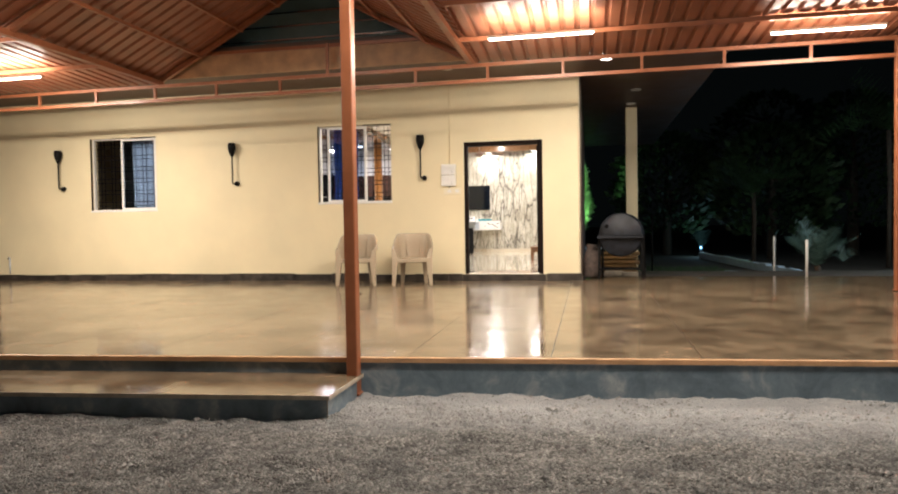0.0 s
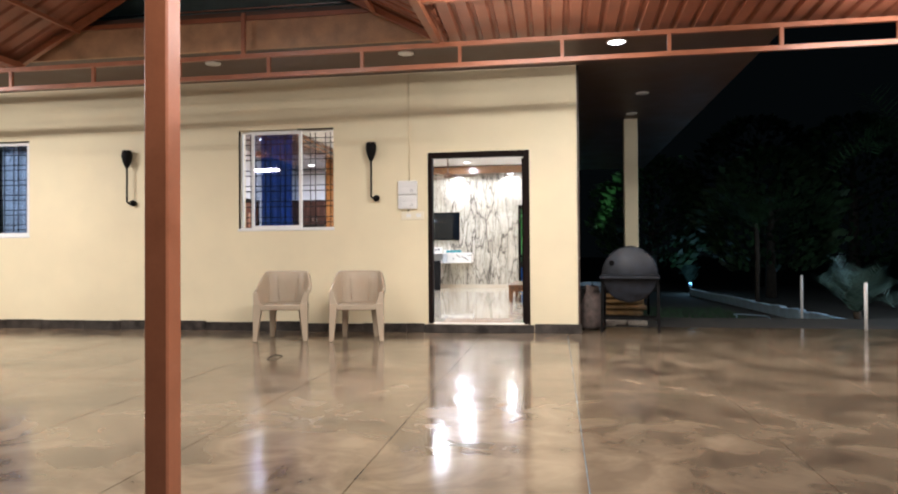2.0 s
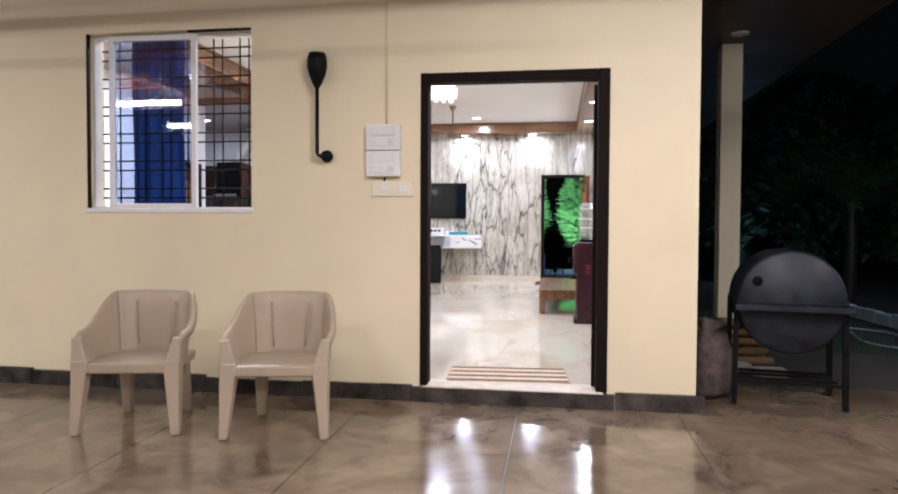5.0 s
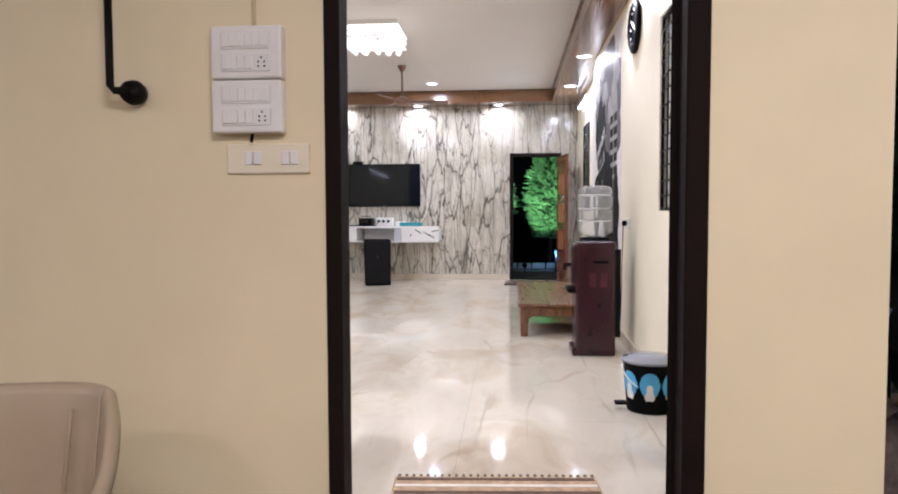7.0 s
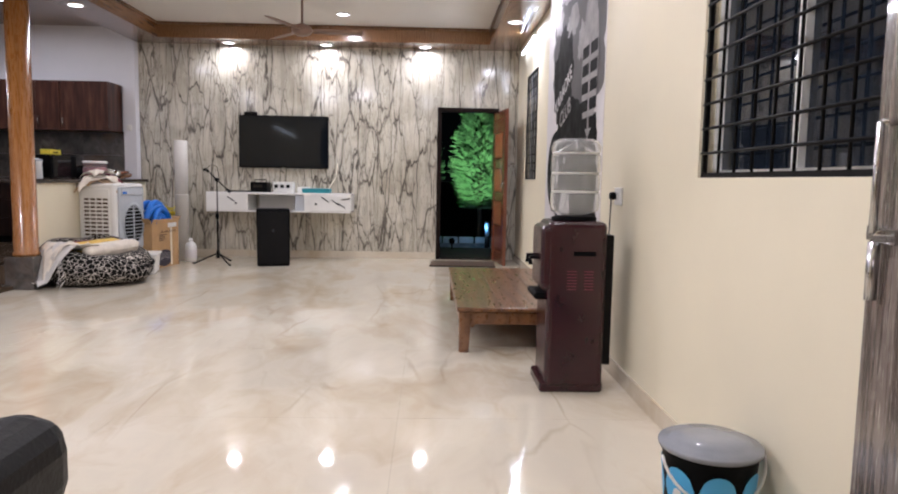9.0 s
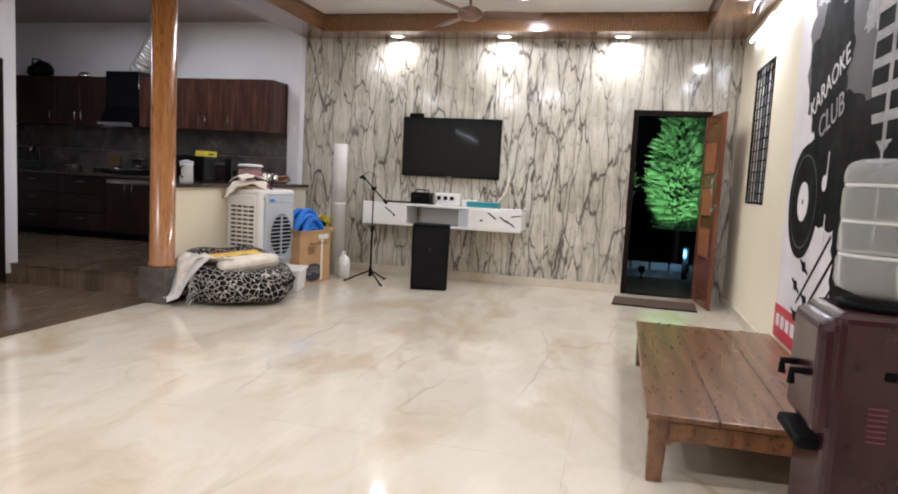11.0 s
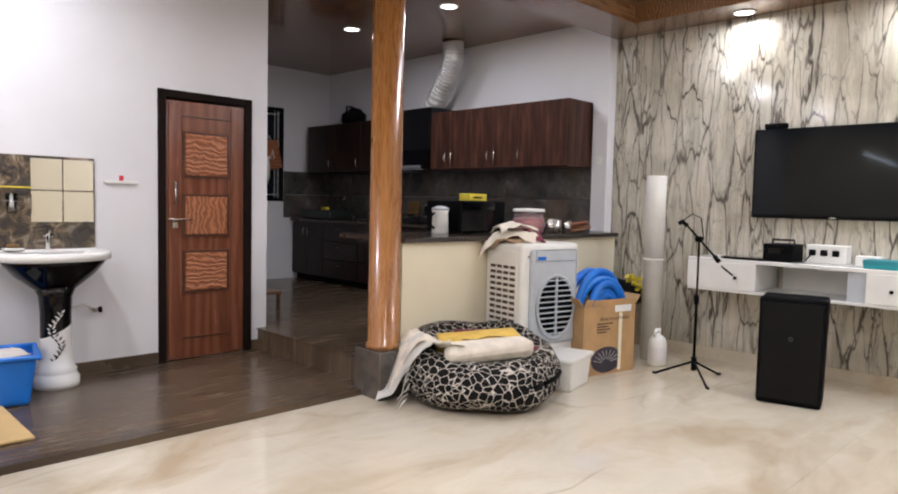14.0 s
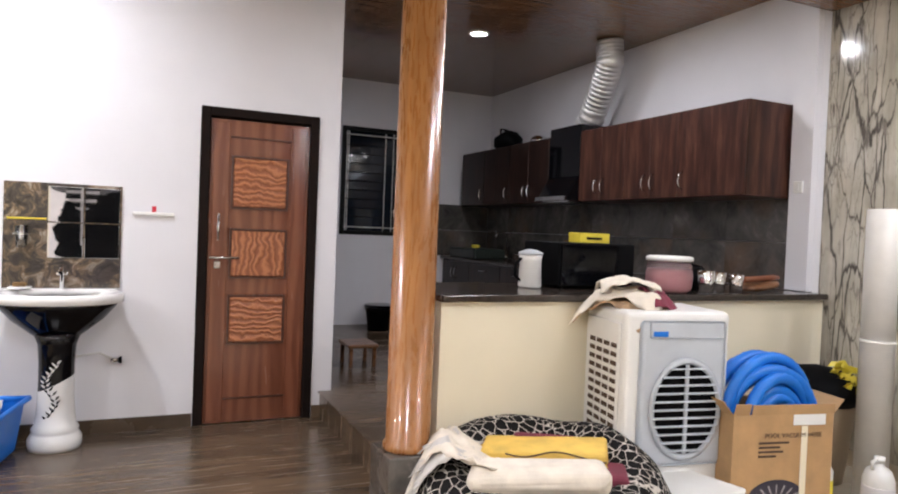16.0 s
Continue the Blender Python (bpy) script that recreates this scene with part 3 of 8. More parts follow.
solid("ground", rbox(0.021, 5.6, 0.853, 2.6, GROUND - 0.1, -0.03, 0.02, 2), "earth", "dark trodden soil bank beside the house", "ground", "structure")


def make_front_step():
    bm = bmesh.new()
    def f(x):
        return -6.87 + 0.09 * (x + 1.44)
    pts = [(-9.0, f(-9.0)), (-1.45, f(-1.45)), (-1.45, front_edge(-1.45) - 0.003), (-9.0, front_edge(-9.0) - 0.003)]
    low = [bm.verts.new((x, y, GROUND - 0.1)) for x, y in pts]
    top = [bm.verts.new((x, y, -0.18)) for x, y in pts]
    bm.faces.new(low[::-1])
    for i in range(4):
        bm.faces.new((low[i], low[(i + 1) % 4], top[(i + 1) % 4], top[i]))
    bm.faces.new(top)
    ob = solid("front_step", bm, "slate", "low dark stone step before the raised forecourt", "step", "structure")
    t = bmesh.new()
    pts = [(-9.0, f(-9.0) - 0.012), (-1.438, f(-1.45) - 0.012), (-1.438, front_edge(-1.45) - 0.004), (-9.0, front_edge(-9.0) - 0.004)]
    lo = [t.verts.new((x, y, -0.179)) for x, y in pts]
    hi = [t.verts.new((x, y, -0.158)) for x, y in pts]
    t.faces.new(lo[::-1]), t.faces.new(hi)
    for i in range(4):
        t.faces.new((lo[i], lo[(i + 1) % 4], hi[(i + 1) % 4], hi[i]))
    part("tread", t, "slab", ob, "brown stone tread")
    d = Vector((-1.45 + 9.0, f(-1.45) - f(-9.0), 0))
    strip = boxes((0, d.length + 0.012, -0.017, -0.0125, -0.182, -0.155))
    part("edge_strip", moved(strip, Matrix.Translation((-9.0, f(-9.0), 0)) @ Matrix.Rotation(math.atan2(d.y, d.x), 4, "Z")), "edge_cream", ob, "pale cement edge line")
    part("edge_strip", boxes((-1.4375, -1.434, f(-1.45) - 0.014, front_edge(-1.45) - 0.01, -0.182, -0.155)), "edge_cream", ob, "pale cement edge line")
    part("edge_strip", boxes((-1.452, -1.446, f(-1.45) - 0.006, f(-1.45) - 0.0015, -0.33, -0.183)), "edge_cream", ob, "pale cement edge line")
    return ob


front_step = make_front_step()

# ---- walls of the house ----
DOOR_X = (-1.762, -0.648)
wall_front = wall_x("wall_front", "wall_cream", "cream painted front wall of the house", -10.62, -0.02, 0.0, 0.2, -0.02, 3.2,
                    [(-1.815, -0.575, -0.02, 2.205), (-4.29, -3.02, 1.29, 2.56), (-8.62, -7.30, 1.24, 2.53)])
wall_back = wall_x("wall_back", "branches", "glossy white wall panelling printed with grey bare branches", -5.33, -0.09, 9.37, 9.57, FLOOR - 0.1, 3.3, [(-1.215, -0.36, FLOOR - 0.1, 2.232)])
wall_kitchen = wall_x("wall_kitchen", "wall_white", "white painted kitchen wall", -10.2, -5.332, 9.31, 9.57, 0.0, 3.4)
wall_kitchen_left = wall_y("wall_kitchen_left", "wall_white", "white painted kitchen end wall with a barred window", -10.2, -10.04, 6.2, 9.31, 0.0, 3.4, [(7.36, 8.55, 1.39, 2.66)])
wall_right = wall_y("wall_right", "wall_inner", "pale cream painted side wall with a barred window", -0.215, -0.002, 0.2, 6.15, 0.0, 3.4, [(1.2, 2.46, 1.255, 2.53)])
wall_right_far = wall_y("wall_right_far", "wall_inner", "pale cream side wall, set back, with a barred window", -0.09, -0.002, 6.15, 9.57, 0.0, 3.4, [(7.6, 8.42, 1.25, 2.53)])
wall_left = wall_y("wall_left", "wall_white", "white painted side wall with a wooden door", -7.07, -6.89, 0.2, 6.5, 0.0, 3.4, [(5.585, 6.355, 0.0, 2.22)])
wall_left_back = wall_x("wall_left_back", "wall_white", "white painted wall behind the passage", -10.2, -7.07, 6.0, 6.2, 0.0, 3.4)
wall_outer_left = wall_y("wall_outer_left", "wall_cream", "cream painted end wall of the house", -10.62, -10.42, 0.2, 6.0, 0.0, 3.4)
bar_wall = wall_y("bar_wall", "wall_inner", "low cream half-wall below the kitchen counter", -5.40, -5.245, 6.6, 9.31, FLOOR, 1.125)
pier = solid("pier", boxes((-5.50, -5.335, 9.255, 9.31, 1.17, 3.3)), "wall_white", "white painted wall pier beside the cabinets", "pier", "structure")

solid("room_slab", boxes((-10.62, -0.003, 0.2, 9.57, -0.25, FLOOR - 0.022)), "grout", "concrete floor slab under the tiles", "floor", "structure")
floor_hall = solid("floor", boxes((-5.315, -0.09, 0.2, 9.37, FLOOR - 0.022, FLOOR - 0.008)), "grout", "polished cream marble tile floor of the hall", "floor", "structure")
floor_wood = solid("floor", boxes((-6.89, -5.318, 0.2, 6.42, FLOOR - 0.022, WOODFLOOR - 0.008)), "plank", "dark wood-look tile floor beside the hall", "floor", "structure")
floor_kitchen = solid("floor", boxes((-10.04, -5.40, 6.42, 9.31, FLOOR - 0.022, KITCHEN - 0.008)), "plank", "raised kitchen floor of dark wood-look tile", "floor", "structure")

# sill of the front door and stone skirting along the front wall
sill = solid("door_sill", boxes((-1.86, -0.53, -0.035, 0.2, -0.02, 0.098)), "skirt_stone", "worn dark stone sill of the front door", "sill", "structure")
part("threshold", rbox(-1.80, -0.60, -0.042, 0.199, 0.0985, 0.109, 0.003, 1), "threshold", sill, "worn cream threshold slab")


def front_skirting():
    ob = thing("baseboard", "uneven dark stone skirting along the front wall", "baseboard", kind="structure")
    r = random.Random(3)
    x = -10.6
    while x < 0.0:
        w = min(r.uniform(0.5, 0.75), 0.03 - x)
        if x + w < -1.87 or x > -0.54:
            pass
        elif x < -1.87:
            w = -1.865 - x
        elif x < -0.54:
            x = -0.525
            continue
        if w < 0.03:
            x += 0.05
            continue
        part("stone", boxes((x + 0.002, x + w - 0.002, -0.028 - r.uniform(0, 0.006), -0.002, 0.0, 0.112 + r.uniform(-0.016, 0.012))), "skirt_stone", ob)
        x += w
    return ob


front_skirting()
for name, b, m, lab in (("baseboard", (-5.24, -1.22, 9.352, 9.368, FLOOR, FLOOR + 0.10), "marble", "cream marble skirting along the patterned wall"),
                        ("baseboard", (-0.232, -0.217, 0.2, 6.15, FLOOR, FLOOR + 0.09), "marble", "cream marble skirting along the side wall"),
                        ("baseboard", (-0.108, -0.092, 6.152, 9.35, FLOOR, FLOOR + 0.09), "marble", "cream marble skirting along the far side wall"),
                        ("baseboard", (-6.888, -6.872, 0.2, 5.58, WOODFLOOR, WOODFLOOR + 0.085), "plank", "dark tile skirting along the white wall"),
                        ("baseboard", (-6.888, -6.872, 6.36, 6.42, WOODFLOOR, WOODFLOOR + 0.085), "plank", "dark tile skirting beside the wooden door")):
    solid(name, boxes(b), m, lab, "baseboard", "structure")

# ---- ceilings ----
solid("ceiling", boxes((-4.9, -0.54, 0.2, 8.94, CEIL, CEIL + 0.1)), "ceiling", "white painted ceiling of the hall", "ceiling", "structure")
planks = bmesh.new()
for k in range(11):
    y0 = 6.2 + k * 0.29
    box(planks, -10.04, -5.33, y0 + 0.0015, y0 + 0.2885, 3.215, 3.23)
for k in range(22):
    y0 = 0.2 + k * 0.275
    box(planks, -6.89, -5.33, y0 + 0.0015, y0 + 0.2735, 3.26, 3.275)
box(planks, -10.2, -5.33, 0.2, 6.2, 3.277, 3.38)
box(planks, -10.2, -5.33, 6.2, 9.57, 3.232, 3.38)
solid("ceiling", planks, "ceil_wood", "glossy brown wood-panel ceiling over kitchen and passage", "ceiling", "structure")
drop = bmesh.new()
# the boxed border: long side beams, then the back and front ones
for x0, x1, y0, y1 in ((-5.33, -4.9, 0.2, 9.365), (-0.54, -0.217, 0.2, 6.15), (-0.54, -0.092, 6.151, 9.365), (-4.899, -0.541, 8.94, 9.365), (-4.899, -0.541, 0.2, 0.62)):
    box(drop, x0, x1, y0, y1, DROP, 3.34)
solid("ceiling", drop, "ceil_wood", "boxed brown wood-panel border round the white ceiling", "ceiling", "structure")
solid("trim", joined(boxes((-4.9, -4.885, 0.62, 8.925, CEIL - 0.03, CEIL - 0.001)), boxes((-0.555, -0.54, 0.62, 8.925, CEIL - 0.03, CEIL - 0.001)), boxes((-4.9, -0.54, 8.925, 8.94, CEIL - 0.03, CEIL - 0.001))), "table_wood", "narrow brown cornice strip", "trim", "structure")
solid("roof_slab", boxes((-10.7, 2.02, -1.25, 10.2, 3.4, 3.62)), "soffit", "flat concrete roof slab of the house", "roof", "structure")
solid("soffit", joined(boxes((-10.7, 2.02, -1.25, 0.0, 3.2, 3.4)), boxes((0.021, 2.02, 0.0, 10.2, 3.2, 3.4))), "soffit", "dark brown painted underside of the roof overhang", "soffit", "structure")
# The night darkness beside the house is put into this wall's colour.
wall_garden = wall_y("wall_garden", "soffit", "side wall of the house, darkened as the unlit side", 0.0, 0.02, 0.21, 9.57, -0.3, 3.2)

# ---- porch roof: brown steel and corrugated sheet ----
GABLE = (-6.2, -1.43)


def corrugated(x0, x1, rows, pitch=0.17, depth=0.035, along="y"):
    """Ribbed sheet. rows: places (y, z) from back to front; ribs run that way."""
    bm = bmesh.new()
    n = int((x1 - x0) / pitch)
    prof = []
    for k in range(n + 1):
        a = x0 + k * pitch
        for dx, dz in ((0, 0), (0.3, 0), (0.42, depth), (0.58, depth), (0.7, 0)):
            if a + dx * pitch <= x1:
                prof.append((a + dx * pitch, dz))
    lines = [[bm.verts.new((x, y, z + dz)) for x, dz in prof] for y, z in rows]
    for a, b in zip(lines, lines[1:]):
        for i in range(len(prof) - 1):
            bm.faces.new((a[i], a[i + 1], b[i + 1], b[i]))
    return bm


def slope_sheet(x0, z0, x1, z1, y0, y1, pitch=0.19, depth=0.03):
    """Ribbed sheet on a slope across x; ribs run up the slope."""
    bm = bmesh.new()
    prof = []
    for k in range(int((y1 - y0) / pitch) + 1):
        for dy, dz in ((0, 0), (0.35, 0), (0.45, depth), (0.6, depth), (0.7, 0)):
            y = y0 + (k + dy) * pitch
            if y <= y1:
                prof.append((y, dz))
    a = [bm.verts.new((x0, y, z0 + dz)) for y, dz in prof]
    b = [bm.verts.new((x1, y, z1 + dz)) for y, dz in prof]
    for i in range(len(prof) - 1):
        bm.faces.new((a[i], a[i + 1], b[i + 1], b[i]))
    return bm


porch = thing("porch_roof", "porch roof of rust-red ribbed sheet on brown steel trusses", "roof", kind="structure")
BACK, FRONT = -1.3, -7.4
ridge_x, ridge_z, eave_z = (GABLE[0] + GABLE[1]) / 2, 4.45, 3.17
part("roof_sheet", corrugated(GABLE[1], 4.3, ((BACK, 3.12), (FRONT, 3.42))), "sheet", porch)
part("roof_sheet", corrugated(-12.0, GABLE[0], ((BACK, 3.12), (FRONT, 3.42))), "sheet", porch)
part("roof_sheet", slope_sheet(GABLE[0] - 0.1, eave_z - 0.03, ridge_x, ridge_z, FRONT, BACK), "sheet", porch)
part("roof_sheet", slope_sheet(GABLE[1] + 0.1, eave_z - 0.03, ridge_x, ridge_z, FRONT, BACK), "sheet", porch)
gable = bmesh.new()
for y in (-1.02,):
    vs = [gable.verts.new(p) for p in ((GABLE[0] - 0.3, y, 3.63), (GABLE[1] + 0.3, y, 3.63), (GABLE[1] + 0.3, y, 4.6), (GABLE[0] - 0.3, y, 4.6))]
    gable.faces.new(vs)
    vs = [gable.verts.new((v.co.x, y + 0.02, v.co.z)) for v in vs[::-1]]
    gable.faces.new(vs)
part("gable_sheet", gable, "teal", porch, "dark blue-green sheet wall inside the gable")
for k in range(4):
    part("gable_rail", boxes((GABLE[0], GABLE[1], -1.05, -1.025, 3.72 + k * 0.2, 3.74 + k * 0.2)), "steel", porch)
part("fascia", boxes((GABLE[0] - 0.1, GABLE[1] + 0.1, -1.29, -1.252, 3.19, 3.5)), "beam_tan", porch, "stained tan fascia board")
part("fascia_cap", boxes((GABLE[0] - 0.1, GABLE[1] + 0.1, -1.31, -1.25, 3.503, 3.55)), "steel_brown", porch)


def rod(a, b, w=0.05):
    """A square steel bar between two places."""
    a, b = Vector(a), Vector(b)
    d = b - a
    bm = bmesh.new()
    box(bm, -w / 2, w / 2, -w / 2, w / 2, 0, d.length)
    q = d.to_track_quat("Z", "Y") if abs(d.normalized().z) < 0.99 else Vector((0, 0, 1)).rotation_difference(d)
    return moved(bm, Matrix.Translation(a) @ q.to_matrix().to_4x4())


TRUSS_Y = -1.5
part("chord", rod((-11.9, TRUSS_Y, 2.81), (4.1, TRUSS_Y, 2.86), 0.045), "steel_brown", porch)
part("chord", rod((-11.9, TRUSS_Y, 3.02), (4.1, TRUSS_Y, 3.07), 0.045), "steel_brown", porch)
for k in range(16):
    x = -11.3 + k * 1.01
    z = 2.81 + 0.05 * (x + 11.9) / 16
    part("strut", rod((x, TRUSS_Y, z + 0.02), (x, TRUSS_Y, z + 0.19), 0.035), "steel_brown", porch)
for y in (-2.5, -3.7, -4.9, -6.1, -7.2):
    z = 3.12 + (BACK - y) / (BACK - FRONT) * 0.3 - 0.045
    part("purlin", rod((GABLE[1], y, z), (4.25, y, z), 0.05), "steel_brown", porch)
    part("purlin", rod((-11.9, y, z), (GABLE[0], y, z), 0.05), "steel_brown", porch)
for y in (-1.42, -4.2, -7.0):
    for x in GABLE:
        part("rafter", rod((x, y, eave_z - 0.04), (ridge_x, y, ridge_z - 0.05), 0.06), "steel_brown", porch)
for x in GABLE:
    part("edge_beam", rod((x, -1.4, 3.10), (x, -7.3, 3.10), 0.07), "steel_brown", porch)
for f in (0.28, 0.55, 0.8):
    for x in GABLE:
        xx, zz = x + (ridge_x - x) * f, eave_z - 0.03 + (ridge_z - eave_z) * f - 0.03
        part("purlin", rod((xx, -1.35, zz), (xx, -7.3, zz), 0.04), "steel_brown", porch)
part("ridge_beam", rod((ridge_x, -1.35, ridge_z - 0.06), (ridge_x, -7.3, ridge_z - 0.06), 0.06), "steel_brown", porch)
part("post", rod((-3.5, TRUSS_Y, 3.05), (-3.5, TRUSS_Y, 3.5), 0.04), "steel_brown", porch)


def make_post(x, y, z0, z1, label, w=0.08):
    ob = thing("porch_post", label, "post", pose(x, y, z0))
    part("shaft", rbox(-w / 2, w / 2, -w / 2, w / 2, 0, z1 - z0, 0.006, 1), "steel_brown", ob)
    part("base_plate", boxes((-w * 0.62, w * 0.62, -w * 0.62, w * 0.62, 0, 0.012)), "steel_brown", ob)
    return ob


make_post(-1.485, -6.29, GROUND, 3.3, "square brown painted steel post standing before the platform edge")
make_post(3.83, -1.5, 0.0, 3.05, "square brown painted steel post at the porch corner")
make_post(-10.9, -0.6, 0.0, 3.1, "square brown painted steel post beside the front wall")


def tube_lamp(x, y, z, length, power, glow="tube_glow", colour=WARM, turn=0, label="lit white tube lamp under the porch roof", down=(0, 0, -1)):
    ob = thing("tube_lamp", label, "lamp", pose(x, y, z, 0, 0, turn), "tube lamps")
    part("batten", rbox(-length / 2, length / 2, -0.02, 0.02, 0.012, 0.04, 0.004, 1), "white_plastic", ob)
    part("tube", bar((-length / 2 + 0.02, 0, 0), (length / 2 - 0.02, 0, 0), r=0.013), glow, ob, "glowing tube")
    c, s = math.cos(radians(turn)), math.sin(radians(turn))
    area_lamp("tube_light_up", (x, y, z + 0.05), length if abs(c) > 0.5 else 0.05, power * (0.15 if z < 3.5 else 0.8), colour, (0, 0, 1) if down[2] < -0.9 else down, 0.05 if abs(c) > 0.5 else length)
    if down[2] < -0.9 and z < 3.5:
        area_lamp("tube_light_side", (x, y + 0.04, z - 0.005), length, power * 0.18, colour, (0, 1, -0.3), 0.05)
        power = power * 0.85
    lamp = area_lamp("tube_light", (x + down[0] * 0.03, y + down[1] * 0.03, z - 0.03), length if abs(c) > 0.5 else 0.05, power, colour, down, 0.05 if abs(c) > 0.5 else length)
    return ob


PORCH_W = 175
# Unseen additions: gable tube brightens the sheet, the y -6.8 pair the riser.
for x, y in ((-0.39, -2.98), (2.75, -2.4), (-7.75, -2.7), (-0.35, -6.8), (-7.25, -6.9), (-6.95, -4.75), (-3.8, -5.4), (2.55, -6.8)):
    tube_lamp(x, y, 2.985 if x != -3.8 else 4.1, 1.2, PORCH_W * (0.6 if x > 2 and y > -4 else 0.92 if x > -2 and y > -4 else 0.98 if y > -4 else 0.5 if x > 2 else 0.42 if x < -6 else 0.62))


# ---- ceiling lamps ----
def downlight(x, y, z, power, colour=NEUTRAL, r=0.075, label="round lit recessed ceiling lamp"):
    ob = thing("ceiling_lamp", label, "lamp", pose(x, y, z), "recessed ceiling lamps")
    part("rim", lathe(((r + 0.018, 0.0), (r + 0.016, -0.008), (r, -0.01), (r, 0.0)), 28), "white_plastic", ob)
    part("diffuser", lathe(((r - 0.002, 0.0), (r - 0.004, -0.006)), 28), "disc_glow", ob, "glowing diffuser")
    area_lamp("downlight", (x, y, z - 0.03), 2 * r, power * (1.25 if colour == NEUTRAL else 1.0), colour)
    return ob


for x in (-4.05, -2.74, -1.40):
    downlight(x, 9.2, DROP, 14)
for y in (3.4, 5.75, 7.6):
    downlight(-0.37, y, DROP, 22)
for x, y, power in ((-7.62, 7.90, 16), (-6.25, 7.98, 22)):
    downlight(x, y, 3.215, power)
downlight(-5.12, 7.3, DROP, 11)
# All but (-2.4, 8.3) are unseen, added to fill the hall with light.
for x, y in ((-3.9, 3.0), (-1.4, 1.4), (-3.9, 1.4), (-2.4, 8.3)):
    downlight(x, y, CEIL, 54 if y == 1.4 else 36)
# Unseen pair, added in the passage ceiling to brighten the white side wall.
for y in (1.5, 4.4):
    downlight(-5.9, y, 3.26, 49)
for x, y in ((0.39, -0.83),):
    downlight(x, y, 3.2, 4, WARM, 0.09, "round lit lamp in the roof overhang")
for x, y in ((-1.9, -0.83), (-4.2, -0.83), (0.95, 1.6), (0.95, 3.0)):
    ob = thing("ceiling_lamp", "round unlit lamp in the roof overhang", "lamp", pose(x, y, 3.2))
    part("rim", lathe(((0.09, 0.0), (0.088, -0.012), (0.07, -0.014), (0.0, -0.013)), 24), "white_plastic", ob)


# ---- things outside ----
def front_door():
    ob = thing("door_1", "open front doorway with a dark brown wooden frame", "door", pose(0, 0, 0), kind="structure")
    part("jamb", rbox(-1.815, DOOR_X[0], -0.012, 0.11, 0.109, 2.204, 0.006, 1), "dark_frame", ob)
    part("jamb", rbox(DOOR_X[1], -0.575, -0.012, 0.11, 0.109, 2.204, 0.006, 1), "dark_frame", ob)
    part("head", rbox(DOOR_X[0] + 0.001, DOOR_X[1] - 0.001, -0.010, 0.11, 2.14, 2.203, 0.006, 1), "dark_frame", ob)
    leaf = part("door_leaf", rbox(0, 0.035, 0.0, 1.05, 0.0, 2.0, 0.004, 1), "pale_wood", ob, "worn grey-brown door leaf standing open", pose(-0.665, 0.115, 0.118, 0, 0, -17))
    part("door_edge", boxes((-0.004, 0.036, -0.012, -0.002, 0, 2.0)), "dark_frame", leaf)
    part("bolt", joined(bar((-0.03, 0.93, 1.02), (-0.03, 0.93, 1.24), r=0.008), bar((-0.03, 0.93, 1.24), (0, 0.93, 1.24), r=0.007), bar((-0.03, 0.93, 1.02), (0, 0.93, 1.02), r=0.007)), "steel", leaf, "steel pull handle")
    part("hasp", joined(boxes((-0.012, 0.0, 0.86, 1.03, 1.0, 1.03)), bar((-0.02, 0.95, 0.88), (-0.02, 0.95, 1.0), r=0.012)), "steel", leaf, "steel hasp and lock")
    return ob


front_door()


def grille(parent, width, height, nx, ny, r=0.006, material="black_iron", origin=(0, 0, 0), axis="x", paired=False):
    """Upright and level bars in a window opening; paired bars stand in close twos."""
    ox, oy, oz = origin
    ups = [width * k / nx for k in range(1, nx)]
    levels = [height * k / ny for k in range(1, ny)]
    if paired:
        ups = [a + d for a in (width * (k + 0.5) / nx for k in range(nx)) for d in (-0.034, 0.034)]
        levels = [a + d for a in (height * (k + 0.5) / ny for k in range(ny)) for d in (-0.034, 0.034)]
    for a in ups:
        p, q = ((ox + a, oy, oz), (ox + a, oy, oz + height)) if axis == "x" else ((ox, oy + a, oz), (ox, oy + a, oz + height))
        part("grille_bar", bar(p, q, r=r, seg=6), material, parent)
    for a in levels:
        z = oz + a
        p, q = ((ox, oy - 0.012, z), (ox + width, oy - 0.012, z)) if axis == "x" else ((ox - 0.012, oy, z), (ox - 0.012, oy + width, z))
        part("grille_bar", bar(p, q, r=r, seg=6), material, parent)


def rim(w, h, t, y0, y1):
    return boxes((0, w, y0, y1, 0, t), (0, w, y0, y1, h - t, h), (0, t, y0, y1, t + 0.0005, h - t - 0.0005), (w - t, w, y0, y1, t + 0.0005, h - t - 0.0005))


